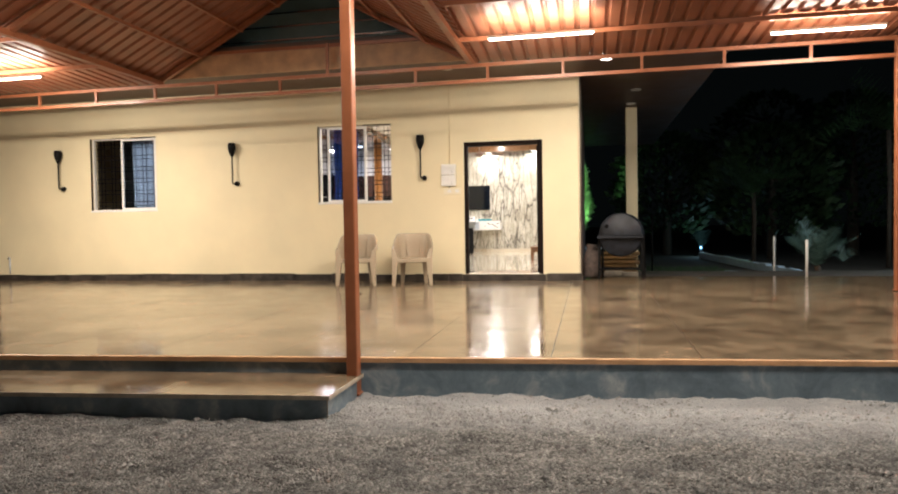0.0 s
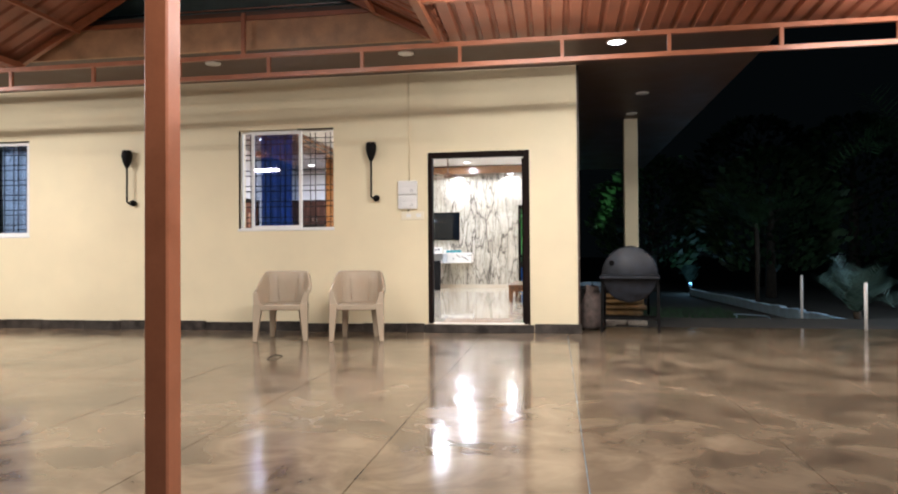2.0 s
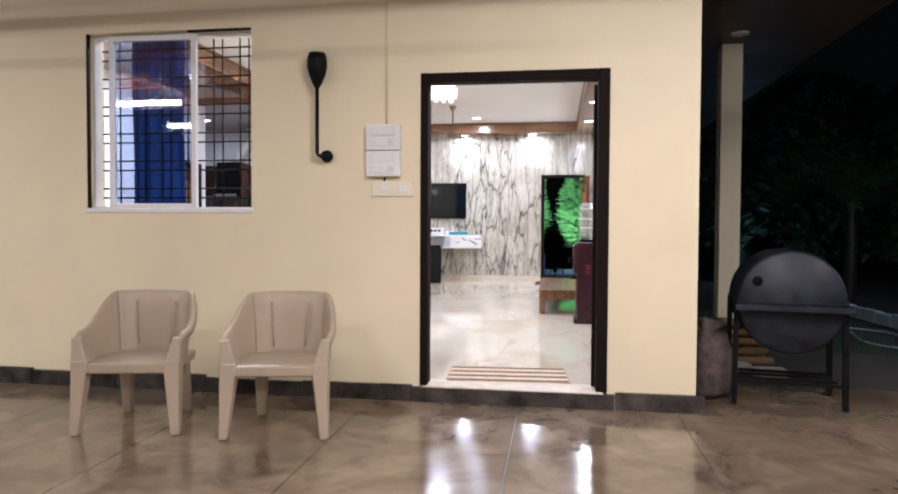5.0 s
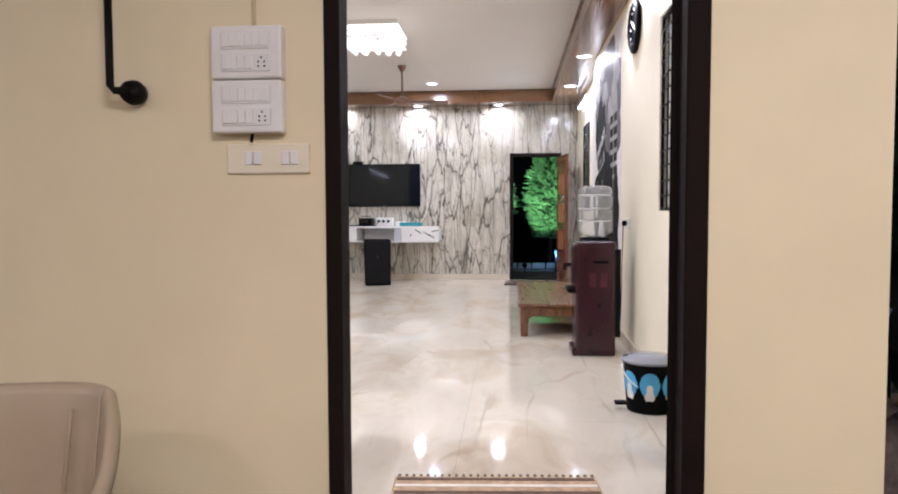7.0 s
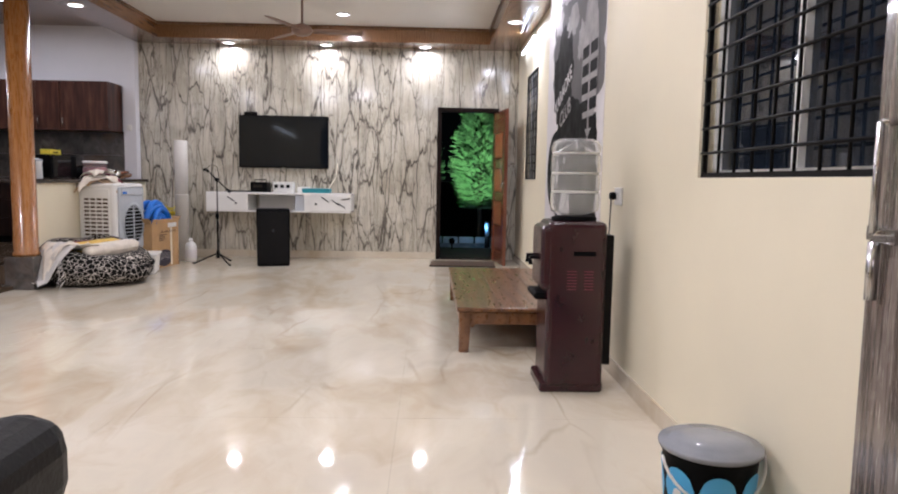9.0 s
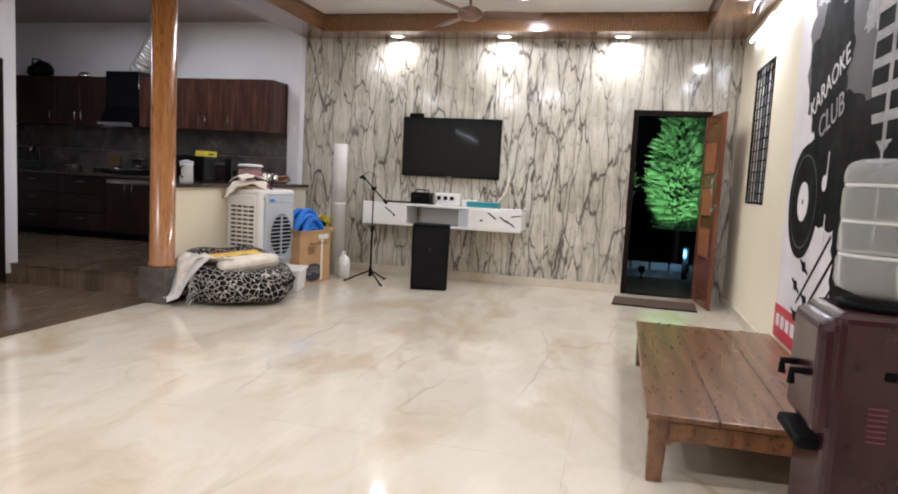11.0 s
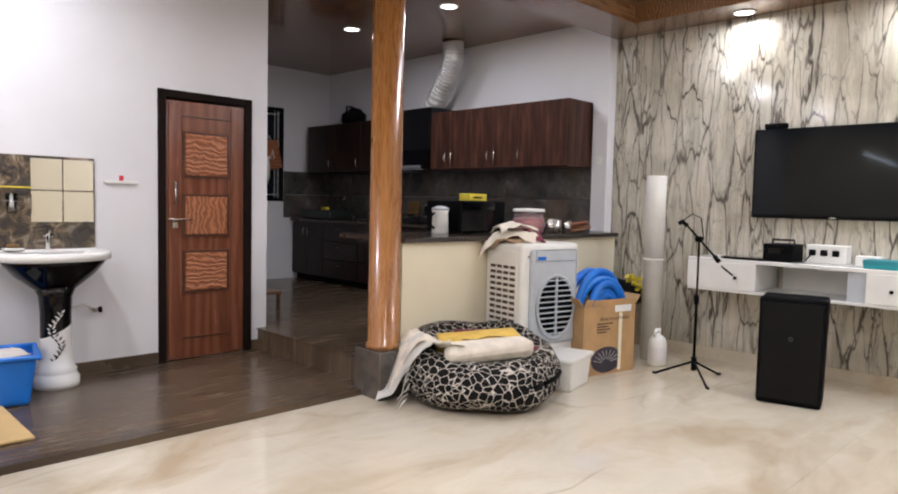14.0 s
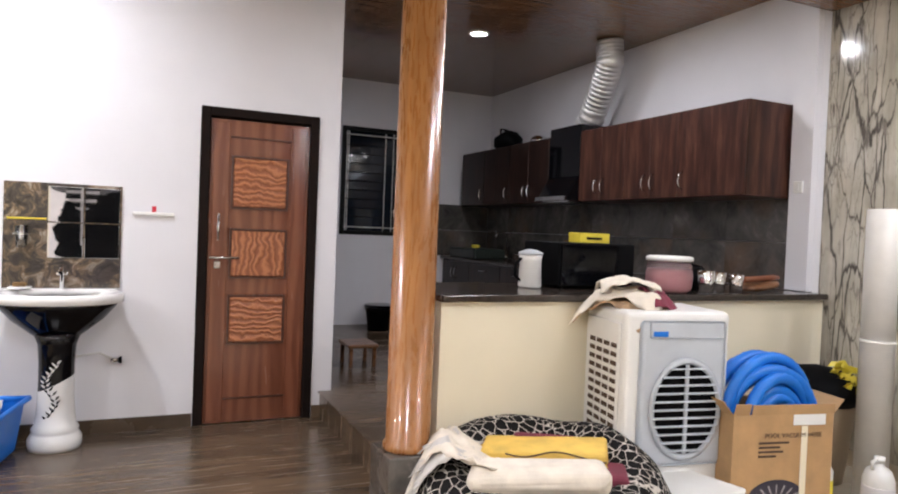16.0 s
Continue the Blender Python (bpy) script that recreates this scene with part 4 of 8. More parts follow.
def front_window(name, x0, x1, z0, z1, label, sash_from, sash_to):
    """A sliding window: a thin white frame deep in the wall, one blue-tinted sash, an iron grille behind."""
    w, h = x1 - x0, z1 - z0
    ob = thing(name, label, "window", pose(x0, 0, z0), kind="structure")
    part("window_frame", rim(w, h, 0.022, 0.07, 0.13), "white_plastic", ob)
    part("window_sill", rbox(-0.01, w + 0.01, -0.008, 0.069, -0.022, 0.012, 0.004, 1), "white_plastic", ob)
    # Shadow lines at lintel and left edge, built as thin dark strips.
    part("drip_edge", boxes((w * 0.62, w, 0.004, 0.03, h - 0.012, h - 0.001)), "dark_frame", ob, "dark strip drawn as the shadow under the lintel")
    part("side_gap", boxes((0.001, 0.014, 0.004, 0.03, 0.014, h - 0.001)), "dark_frame", ob, "dark strip drawn as the shadow beside the frame")
    grille(ob, w - 0.05, h - 0.05, 6, 6, 0.006, "black_iron", (0.025, 0.165, 0.025), "x", True)
    a, b = w * sash_from, w * sash_to
    sash = part("sash", moved(rim(b - a, h - 0.035, 0.034, 0.025, 0.06), pose(a, 0, 0.013)), "white_plastic", ob)
    pane = part("pane", boxes((a + 0.035, b - 0.035, 0.04, 0.045, 0.049, h - 0.058)), "blue_pane", sash, "blue-tinted glass")
    pane.visible_shadow = False
    return ob


front_window("window_1", -4.29, -3.02, 1.29, 2.56, "white-framed sliding window with a black iron grille, half open", 0.13, 0.66)
front_window("window_2", -8.62, -7.30, 1.24, 2.53, "white-framed sliding window onto a dark room", 0.46, 0.985)


def curtain(x0, x1, z0, z1, material, label):
    count = int((x1 - x0) / 0.0165)
    lines = []
    for k in range(count + 1):
        x, y = x0 + k * 0.0165, 0.275 + 0.024 * math.sin(k * 1.1) + 0.01 * math.sin(k * 0.37)
        lines.append([(x, y + 0.012 * math.sin(k * 0.8 + j), z0 + (z1 - z0) * j / 6) for j in range(7)])
    cloth = thing("curtain", label, "curtain", pose(0, 0, 0))
    part("cloth", shell(lines, 0.003), material, cloth)
    part("rod", bar((x0 - 0.1, 0.275, z1 + 0.015), (x1 + 0.1, 0.275, z1 + 0.015), r=0.011), "steel", cloth)


def wall_torch(x):
    ob = thing("wall_torch", "black metal torch-shaped wall lamp, unlit, on the cream wall", "lamp", pose(x, 0, 1.655), "torch lamps on the front wall")
    part("mount", lathe(((0.0, 0.0), (0.036, 0.004), (0.042, 0.03), (0.036, 0.056), (0.0, 0.066)), 20), "black_iron", ob, "", pose(0.05, -0.001, 0, 90))
    part("stem", bar((0.05, -0.06, 0.0), (0.012, -0.08, 0.0), (0.0, -0.085, 0.015), (0.0, -0.085, 0.46), r=0.013), "black_iron", ob)
    part("bowl", lathe(((0.012, 0.0), (0.03, 0.03), (0.055, 0.09), (0.068, 0.15), (0.066, 0.20), (0.055, 0.235), (0.0, 0.24)), 24), "black_iron", ob, "", pose(0, -0.085, 0.45))
    return ob


for x in (-9.21, -5.80, -2.51):
    wall_torch(x)


def switchboard():
    ob = thing("switchboard", "white double electric switchboard on the cream wall", "switchboard", pose(-2.182, 0, 1.515))
    for k in range(2):
        box_part = part("case", rbox(0, 0.238, -0.05, 0, k * 0.176, k * 0.176 + 0.172, 0.008, 2), "white_plastic", ob)
        for j in range(2):
            z = k * 0.176 + 0.022 + j * 0.072
            plate = part("module", rbox(0.035, 0.2, -0.054, -0.0495, z, z + 0.058, 0.002, 1), "ceramic", box_part)
            n = 6 if j else 4
            for i in range(n):
                w = 0.155 / 6
                part("switch", rbox(0.041 + i * w, 0.041 + (i + 0.9) * w, -0.0575, -0.0537, z + 0.008, z + 0.05, 0.0012, 1), "white_plastic", box_part)
            if not j:
                for a, b in ((0.172, 0.044), (0.162, 0.03), (0.182, 0.03), (0.162, 0.016), (0.182, 0.016)):
                    part("socket_hole", bar((a, -0.0545, z + b), (a, -0.05, z + b), r=0.0035), "black", box_part)
    part("conduit", bar((0.135, -0.012, 0.35), (0.135, -0.012, 1.68), r=0.007), "wall_cream", ob)
    part("wire", bar((0.13, -0.03, -0.002), (0.125, -0.03, -0.03), r=0.006), "black", ob)
    plate = thing("switch_plate", "white four-switch wall plate below the switchboard", "switch", pose(-2.15, 0, 1.382))
    part("plate", rbox(0, 0.285, -0.012, 0, 0, 0.10, 0.004, 1), "wall_inner", plate)
    for i, a in enumerate((0.065, 0.095, 0.19, 0.22)):
        part("switch", rbox(a, a + 0.026, -0.018, -0.0115, 0.03, 0.075, 0.002, 1), "white_plastic", plate)


switchboard()


def shell(rows, thick=0.012):
    """A bent sheet from rows of points, with thickness."""
    bm = bmesh.new()
    grid = [[bm.verts.new(p) for p in row] for row in rows]
    for a, b in zip(grid, grid[1:]):
        for i in range(len(a) - 1):
            bm.faces.new((a[i], a[i + 1], b[i + 1], b[i])).smooth = True
    bmesh.ops.recalc_face_normals(bm, faces=bm.faces[:])
    bmesh.ops.solidify(bm, geom=bm.faces[:], thickness=thick)
    return bm


def tapered_leg(a, b, w0, d0, w1, d1):
    bm = bmesh.new()
    rings = []
    for (x, y, z), w, d in ((a, w0, d0), (b, w1, d1)):
        rings.append([bm.verts.new((x + i * w / 2, y + j * d / 2, z)) for i, j in ((-1, -1), (1, -1), (1, 1), (-1, 1))])
    for i in range(4):
        bm.faces.new((rings[0][i], rings[0][(i + 1) % 4], rings[1][(i + 1) % 4], rings[1][i]))
    bm.faces.new(rings[0][::-1]), bm.faces.new(rings[1])
    bmesh.ops.bevel(bm, geom=bm.edges[:], offset=0.007, segments=2, affect="EDGES", profile=0.5)
    return bm


def plastic_chair(at):
    """A moulded tub armchair that faces -y: one wrapped shell for back and arms, four flared legs."""
    ob = thing("plastic_chair", "beige moulded plastic armchair standing against the front wall", "chair", at, "plastic chairs by the front wall")
    seat = rbox(-0.235, 0.235, -0.25, 0.19, 0.365, 0.405, 0.016, 3)
    for v in seat.verts:
        if v.co.z > 0.39 and abs(v.co.x) < 0.2:
            v.co.z -= 0.012
    part("seat", seat, "beige_plastic", ob)
    part("seat_apron", rbox(-0.25, 0.25, -0.268, -0.24, 0.345, 0.408, 0.012, 3), "beige_plastic", ob)

    def plan(u):
        """The tub's outline from one arm front (0) round the back to the other (1)."""
        a = math.pi * (1.20 * u - 0.10)
        ca, sa = math.cos(a), math.sin(a)
        x = 0.285 * abs(ca) ** 0.62 * (1 if ca > 0 else -1)
        return x, -0.12 + 0.37 * (sa ** 0.85 if sa > 0 else sa * 1.1)

    def crest(u):
        """Height of the rolled edge: low at the arms' ends, level over the back."""
        t = max(0.0, min(1.0, (0.5 - abs(u - 0.5) - 0.06) / 0.25))
        return 0.578 + 0.198 * t * t * (3 - 2 * t) - 0.05 * max(0.0, 1 - (0.5 - abs(u - 0.5)) / 0.05) ** 2
    rows = []
    n = 48
    for k in range(n + 1):
        x, y = plan(k / n)
        top = crest(k / n)
        rows.append([(x * 0.84, y * 0.82 - 0.012, 0.352), (x * 0.88, y * 0.86, 0.43), (x * 0.93, y * 0.92, 0.43 + (top - 0.43) * 0.5), (x * 0.98, y * 0.98, top - 0.03), (x * 1.0, y + 0.004, top - 0.006), (x * 1.04, y * 1.02 + 0.012, top), (x * 1.085, y * 1.05 + 0.018, top - 0.012), (x * 1.10, y * 1.06 + 0.02, top - 0.045)])
    back = part("backrest", shell(rows[15:34], 0.009), "beige_plastic", ob)
    part("armrest", shell(rows[:16], 0.010), "beige_plastic", ob)
    part("armrest", shell(rows[33:], 0.010), "beige_plastic", ob)
    for i in (-1, 1):
        part("leg", tapered_leg((i * 0.278, -0.262, 0.0), (i * 0.252, -0.225, 0.42), 0.045, 0.055, 0.095, 0.09), "beige_plastic", ob)
        part("arm_post", tapered_leg((i * 0.254, -0.224, 0.40), (i * 0.280, -0.222, 0.548), 0.088, 0.085, 0.05, 0.05), "beige_plastic", ob)
        part("leg", tapered_leg((i * 0.185, 0.235, 0.0), (i * 0.165, 0.165, 0.40), 0.05, 0.05, 0.085, 0.085), "beige_plastic", ob)
        part("side_rail", tapered_leg((i * 0.225, -0.02, 0.345), (i * 0.225, -0.02, 0.40), 0.05, 0.40, 0.06, 0.42), "beige_plastic", ob)
        panel = [[(i * (0.118 - 0.022 * (0.75 - z) / 0.3) + d, 0.236 - 0.03 * (0.75 - z) / 0.3 - 0.01, z) for d in (-0.005, 0.005)] for z in (0.44, 0.52, 0.6, 0.66, 0.71)]
        part("back_rib", shell(panel, 0.008), "beige_plastic", back)
    return ob


curtain(-4.10, -3.66, 1.2, 2.62, "blue_curtain", "deep blue curtain hanging behind the front window")
curtain(-7.95, -7.28, 1.15, 2.6, "slate_curtain", "grey-blue curtain hanging in the dark room")
chair = plastic_chair(pose(-3.36, -0.76, -0.006, 0, 0, 12))
copy_thing(chair, pose(-2.50, -0.69, -0.0055, 0, 0, 11))


def drum_grill():
    ob = thing("barbecue_grill", "weathered grey steel drum barbecue on legs, lid closed", "grill", pose(0.64, 0.45, 0.0, 0, 0, -8) @ Matrix.Diagonal((0.94, 1.0, 0.97, 1)))
    part("drum", moved(lathe(((0.0, -0.27), (0.33, -0.27), (0.345, -0.255), (0.352, -0.24), (0.345, -0.22), (0.345, 0.22), (0.352, 0.24), (0.345, 0.255), (0.33, 0.27), (0.0, 0.27)), 40), pose(0, 0, 0.72, 90)), "grill_steel", ob)
    part("shelf", rbox(-0.37, 0.37, -0.36, -0.275, 0.665, 0.705, 0.006, 1), "grill_steel", ob, "grey steel front ledge")
    part("lid_seam", boxes((-0.352, 0.352, -0.278, 0.278, 0.712, 0.722)), "grill_steel", ob)
    part("vent", bar((-0.22, -0.276, 0.86), (-0.22, -0.265, 0.86), r=0.035, seg=16), "black", ob)
    for i in (-1, 1):
        for j in (-1, 1):
            part("leg", rod((i * 0.355, j * 0.22, 0.0), (i * 0.345, j * 0.22, 0.72), 0.035), "black_iron", ob)
    part("lower_rack", joined(*[rod((-0.34, y, 0.16), (0.34, y, 0.16), 0.02) for y in (-0.2, -0.07, 0.07, 0.2)]), "black_iron", ob)
    return ob


drum_grill()
logs = random.Random(8)
for k in range(14):
    z, row = -0.03 + 0.046 + 0.082 * (k // 3), k % 3
    y = 1.80 + 0.12 * row + logs.uniform(-0.01, 0.01)
    a = logs.uniform(0.035, 0.044)
    x0, x1 = 0.34 + logs.uniform(-0.05, 0.05), 0.95 + logs.uniform(-0.08, 0.06)
    bm = bar((x0, y, z), ((x0 + x1) / 2, y + logs.uniform(-0.015, 0.015), z + 0.004), (x1, y + logs.uniform(-0.02, 0.02), z), r=a, seg=5)
    solid("firewood", bm, "straw", "split yellow-brown firewood stacked behind the barbecue", "firewood", group="firewood")
for k, (x, y, w) in enumerate(((0.55, 1.5, 0.32), (0.82, 1.38, 0.26), (0.42, 1.32, 0.22))):
    solid("stone_block", rbox(x - w / 2, x + w / 2, y - 0.08, y + 0.08, -0.031, 0.05 - 0.012 * k, 0.015, 2), "edge_cream", "dusty pale stone block lying behind the barbecue", "stone", group="stone blocks")
sack = lathe(((0.10, 0.0), (0.15, 0.05), (0.15, 0.35), (0.12, 0.5), (0.07, 0.58), (0.1, 0.66), (0.0, 0.64)), 16)
for v in sack.verts:
    v.co += 0.06 * Vector(noise.noise_vector(v.co * 9))
    v.co.z = max(0.0, v.co.z * 0.8)
solid("sack", sack, "sackcloth", "crumpled grey-pink sack beside the barbecue", "bag", at=pose(0.17, 0.45, 0.01))


def garden():
    part_of = thing("pillar", "slim cream painted pillar holding the roof overhang", "pillar", pose(0.98, 3.53, -0.32), kind="structure")
    part("shaft", rbox(-0.11, 0.11, -0.11, 0.11, 0, 3.52, 0.006, 1), "wall_cream", part_of)
    kerb = thing("garden_kerb", "pale garden kerb, cool lamplight put into its blue tint", "kerb", kind="structure")
    r = random.Random(12)
    for k in range(22):
        a, b = Vector((3.85 + k * 0.024, 13.7 - k * 0.46, GROUND)), Vector((3.85 + (k + 1) * 0.024, 13.7 - (k + 1) * 0.46, GROUND))
        d = (b - a)
        bm = rbox(0.004, d.length - 0.006, -0.07, 0.07, -0.05, 0.16 + r.uniform(-0.02, 0.02), 0.012, 1)
        part("kerb_stone", bm, "kerb", kerb, "", Matrix.Translation(a) @ Matrix.Rotation(math.atan2(d.y, d.x), 4, "Z"))
    for x, y, h in ((3.70, 3.7, 0.58), (3.42, 0.67, 0.577), (1.62, 6.4, 1.1)):
        solid("stake", bar((x, y, GROUND - 0.02 if y > 2 else 0.0), (x, y, h), r=0.022), "white_pvc" if h < 1 else "black_iron", "white plastic pipe stake in the garden" if h < 1 else "thin dark pole in the garden", "stake", group="stakes")
    hose = [(3.4 + 0.3 * math.cos(a) + 0.08 * math.sin(3 * a), 5.4 + 0.9 * math.sin(a), GROUND + 0.01) for a in np.linspace(0, 7, 60)]
    solid("garden_hose", bar(*hose, r=0.013, seg=6), "kerb", "pale garden hose lying in loops on the ground", "hose")
    lawn = bmesh.new()
    lr = random.Random(2)
    for _ in range(5000):
        x, y = lr.uniform(0.3, 3.4), lr.uniform(2.3, 8.2)
        a, h = lr.uniform(0, 6.28), lr.uniform(0.03, 0.09)
        dx, dy = 0.006 * math.cos(a), 0.006 * math.sin(a)
        lawn.faces.new([lawn.verts.new(p) for p in ((x - dx, y - dy, GROUND - 0.035), (x + dx, y + dy, GROUND - 0.035), (x + lr.uniform(-0.02, 0.02), y + lr.uniform(-0.02, 0.02), GROUND + h))])
    solid("grass", lawn, "leaf", "dark night lawn beside the house", "grass", "stuff")


garden()


def frond(bm, root, direction, length, droop, width, r, leaflets=14):
    """A palm frond: a bent rib with narrow leaflets on both sides."""
    d = Vector(direction).normalized()
    side = d.cross(Vector((0, 0, 1))).normalized()
    pts = []
    for k in range(leaflets + 1):
        t = k / leaflets
        pts.append(Vector(root) + d * (length * t) + Vector((0, 0, -droop * t * t)))
    for p, q in zip(pts, pts[1:]):
        w = 0.008
        bm.faces.new([bm.verts.new(v) for v in (p - side * w, q - side * w, q + side * w, p + side * w)])
        t = (p - Vector(root)).length / length
        ll = width * (0.35 + math.sin(math.pi * min(1, t * 0.9 + 0.1)))
        for s in (-1, 1):
            tip = p + side * s * ll + d * ll * 0.6 + Vector((0, 0, r.uniform(0.0, 0.10) * ll))
            base = (q - p) * 0.35
            bm.faces.new([bm.verts.new(v) for v in (p, p + base, tip)])


def palm(x, y, z, h, n, length, material, label, seed):
    r = random.Random(seed)
    ob = thing("palm", label, "plant", pose(x, y, z), "garden plants")
    part("trunk", bar((0, 0, 0), (0.02, 0, h * 0.6), (0, 0.02, h), r=0.06), "bark", ob)
    crown = bmesh.new()
    for k in range(n):
        a = 2 * math.pi * k / n + r.uniform(-0.2, 0.2)
        lift = r.uniform(0.5, 1.6) if h > 1 else r.uniform(1.1, 3.5)
        frond(crown, (0, 0, h), (math.cos(a), math.sin(a), lift), length * r.uniform(0.8, 1.1), length * r.uniform(0.2, 0.7), length * 0.22, r)
    part("crown", crown, material, ob, "spread feathered fronds")
    return ob


palm(4.3, 3.1, GROUND - 0.03, 0.35, 26, 1.05, "leaf_blue", "small blue-green cycad palm in the garden bed", 1)
palm(4.2, 16.0, GROUND - 0.03, 0.3, 12, 0.9, "leaf_blue", "small pale agave-like palm by the kerb", 2)
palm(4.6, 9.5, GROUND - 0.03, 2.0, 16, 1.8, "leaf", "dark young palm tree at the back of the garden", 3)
marker = thing("bollard_lamp", "low garden bollard lamp glowing blue-white by the kerb", "lamp", pose(4.0, 14.7, GROUND - 0.03))
part("post", bar((0, 0, 0), (0, 0, 0.22), r=0.045, seg=14), "black_iron", marker)
part("diffuser", bar((0, 0, 0.221), (0, 0, 0.36), r=0.04, seg=14), "blue_glow", marker, "glowing blue-white tube")
part("cap", bar((0, 0, 0.361), (0, 0, 0.385), r=0.05, seg=14), "black_iron", marker)
marker_light = bpy.data.lights.new("bollard_light", "POINT")
marker_light.energy, marker_light.color, marker_light.shadow_soft_size = 10, (0.45, 0.80, 1.0), 0.05
new("bollard_light", marker_light).matrix_world = pose(4.0, 14.55, 0.12)
palm(7.4, 8.0, GROUND - 0.03, 3.4, 16, 2.0, "leaf", "tall dark palm tree in the night garden", 4)


def leafy(name, label, x, y, z, height, radius, count, material, seed, size=0.06, trunk=0.4, group=""):
    r = random.Random(seed)
    ob = thing(name, label, "tree", pose(x, y, z), group)
    stem = bmesh.new()
    tube(stem, [(0, 0, 0), (0.02, 0.01, height * 0.5), (0, 0, height * 0.9)], [radius * 0.09, radius * 0.06, 0.01], 8)
    for k in range(9):
        a, t = r.uniform(0, 6.28), r.uniform(trunk, 0.85)
        tube(stem, [(0, 0, height * t), (radius * 0.6 * math.cos(a), radius * 0.6 * math.sin(a), height * (t + 0.08))], [radius * 0.03, 0.006], 5)
    part("trunk", stem, "bark", ob)
    crown = bmesh.new()
    for _ in range(count):
        t = r.uniform(0, 1) ** 0.8
        a = r.uniform(0, 6.28)
        prof = math.sin(math.pi * (0.12 + 0.86 * t)) ** 0.7
        bump = 1 + 0.28 * noise.noise((3 * math.cos(a), 3 * math.sin(a), 5 * t + seed))
        rad = radius * prof * bump * (r.uniform(0.35, 1) ** 0.35)
        p = Vector((rad * math.cos(a), rad * math.sin(a), height * (trunk * 0.5 + (1 - trunk * 0.5) * t)))
        out = (Vector((math.cos(a), math.sin(a), 0.5)) + 0.7 * Vector(noise.noise_vector(p * 7))).normalized()
        side = out.orthogonal().normalized()
        side.rotate(Matrix.Rotation(r.uniform(0, 6.28), 3, out))
        s = size * r.uniform(0.7, 1.4)
        crown.faces.new([crown.verts.new(v) for v in (p, p + out * s * 0.5 + side * s * 0.35, p + out * s * 1.3, p + out * s * 0.5 - side * s * 0.35)])
    part("crown", crown, material, ob, "dense small-leaved crown")
    return ob


def conifer(x, y, z, height, radius, count, seed):
    """A clipped conifer: a trunk, and many feathered sprays that point out and up from the crown's inside."""
    r = random.Random(seed)
    ob = thing("conifer", "clipped conifer lit bright green by a garden spotlight", "tree", pose(x, y, z), "lit conifers")
    part("trunk", tube(bmesh.new(), [(0, 0, 0), (0.015, 0.01, height * 0.5), (0, 0, height * 0.92)], [0.055, 0.04, 0.008], 8), "bark", ob)
    limbs, crown = bmesh.new(), bmesh.new()
    for k in range(26):
        a, t = 2.4 * k, 0.3 + 0.6 * k / 26
        tube(limbs, [(0, 0, height * t), (radius * 0.55 * math.cos(a), radius * 0.55 * math.sin(a), height * (t + 0.06))], [0.014, 0.004], 5)
    part("limbs", limbs, "bark", ob)
    for _ in range(count):
        t, a = r.uniform(0, 1), r.uniform(0, 2 * math.pi)
        prof = (min(1.0, 0.30 + 2.6 * t)) * (1 - t) ** 0.62 + 0.03
        lump = 1 + 0.30 * noise.noise((2.2 * math.cos(a) + seed, 2.2 * math.sin(a), 6 * t))
        reach = radius * prof * lump * 1.25
        root = Vector((math.cos(a), math.sin(a), 0)) * reach * r.uniform(0.30, 0.80) + Vector((0, 0, height * (0.25 + 0.75 * t)))
        d = (Vector((math.cos(a), math.sin(a), 0.35 + 0.9 * t)) + 0.45 * Vector(noise.noise_vector(root * 5 + Vector((seed, 0, 0))))).normalized()
        ln = r.uniform(0.12, 0.23) * (0.6 + 0.4 * (1 - t))
        side = d.cross(Vector((0, 0, 1))).normalized()
        side.rotate(Matrix.Rotation(r.uniform(-0.9, 0.9), 3, d))
        for j in range(7):
            u = 0.12 + 0.88 * j / 7
            p = root + d * (ln * u) + Vector((0, 0, -0.05 * u * u))
            s = 0.037 * (1.1 - 0.6 * u)
            for w in (-1, 1):
                q = p + (side * w * 0.9 + d * 0.8).normalized() * s
                crown.faces.new([crown.verts.new(v) for v in (p, p + d * s * 0.35, q, p + side * w * s * 0.3)])
        p = root + d * ln + Vector((0, 0, -0.05))
        crown.faces.new([crown.verts.new(v) for v in (p - side * 0.010, p + side * 0.010, p + d * 0.05)])
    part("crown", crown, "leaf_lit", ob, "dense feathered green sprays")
    return ob


CONIFERS = ((-0.31, 13.45, 0.60, 5), (-1.71, 13.6, 0.62, 6))
for x, y, rr, seed in CONIFERS:
    conifer(x, y, GROUND - 0.03, 3.9, rr, 6500, seed)
for k, (x, y, h, rr) in enumerate(((5.8, 12.5, 4.2, 1.8), (9.0, 15.0, 5.5, 2.4), (3.0, 16.0, 4.5, 2.0), (12.5, 11.0, 5.0, 2.2), (7.5, 20.0, 6.5, 3.0))):
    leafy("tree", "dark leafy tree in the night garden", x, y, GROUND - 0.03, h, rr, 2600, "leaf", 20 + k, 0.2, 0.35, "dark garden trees")
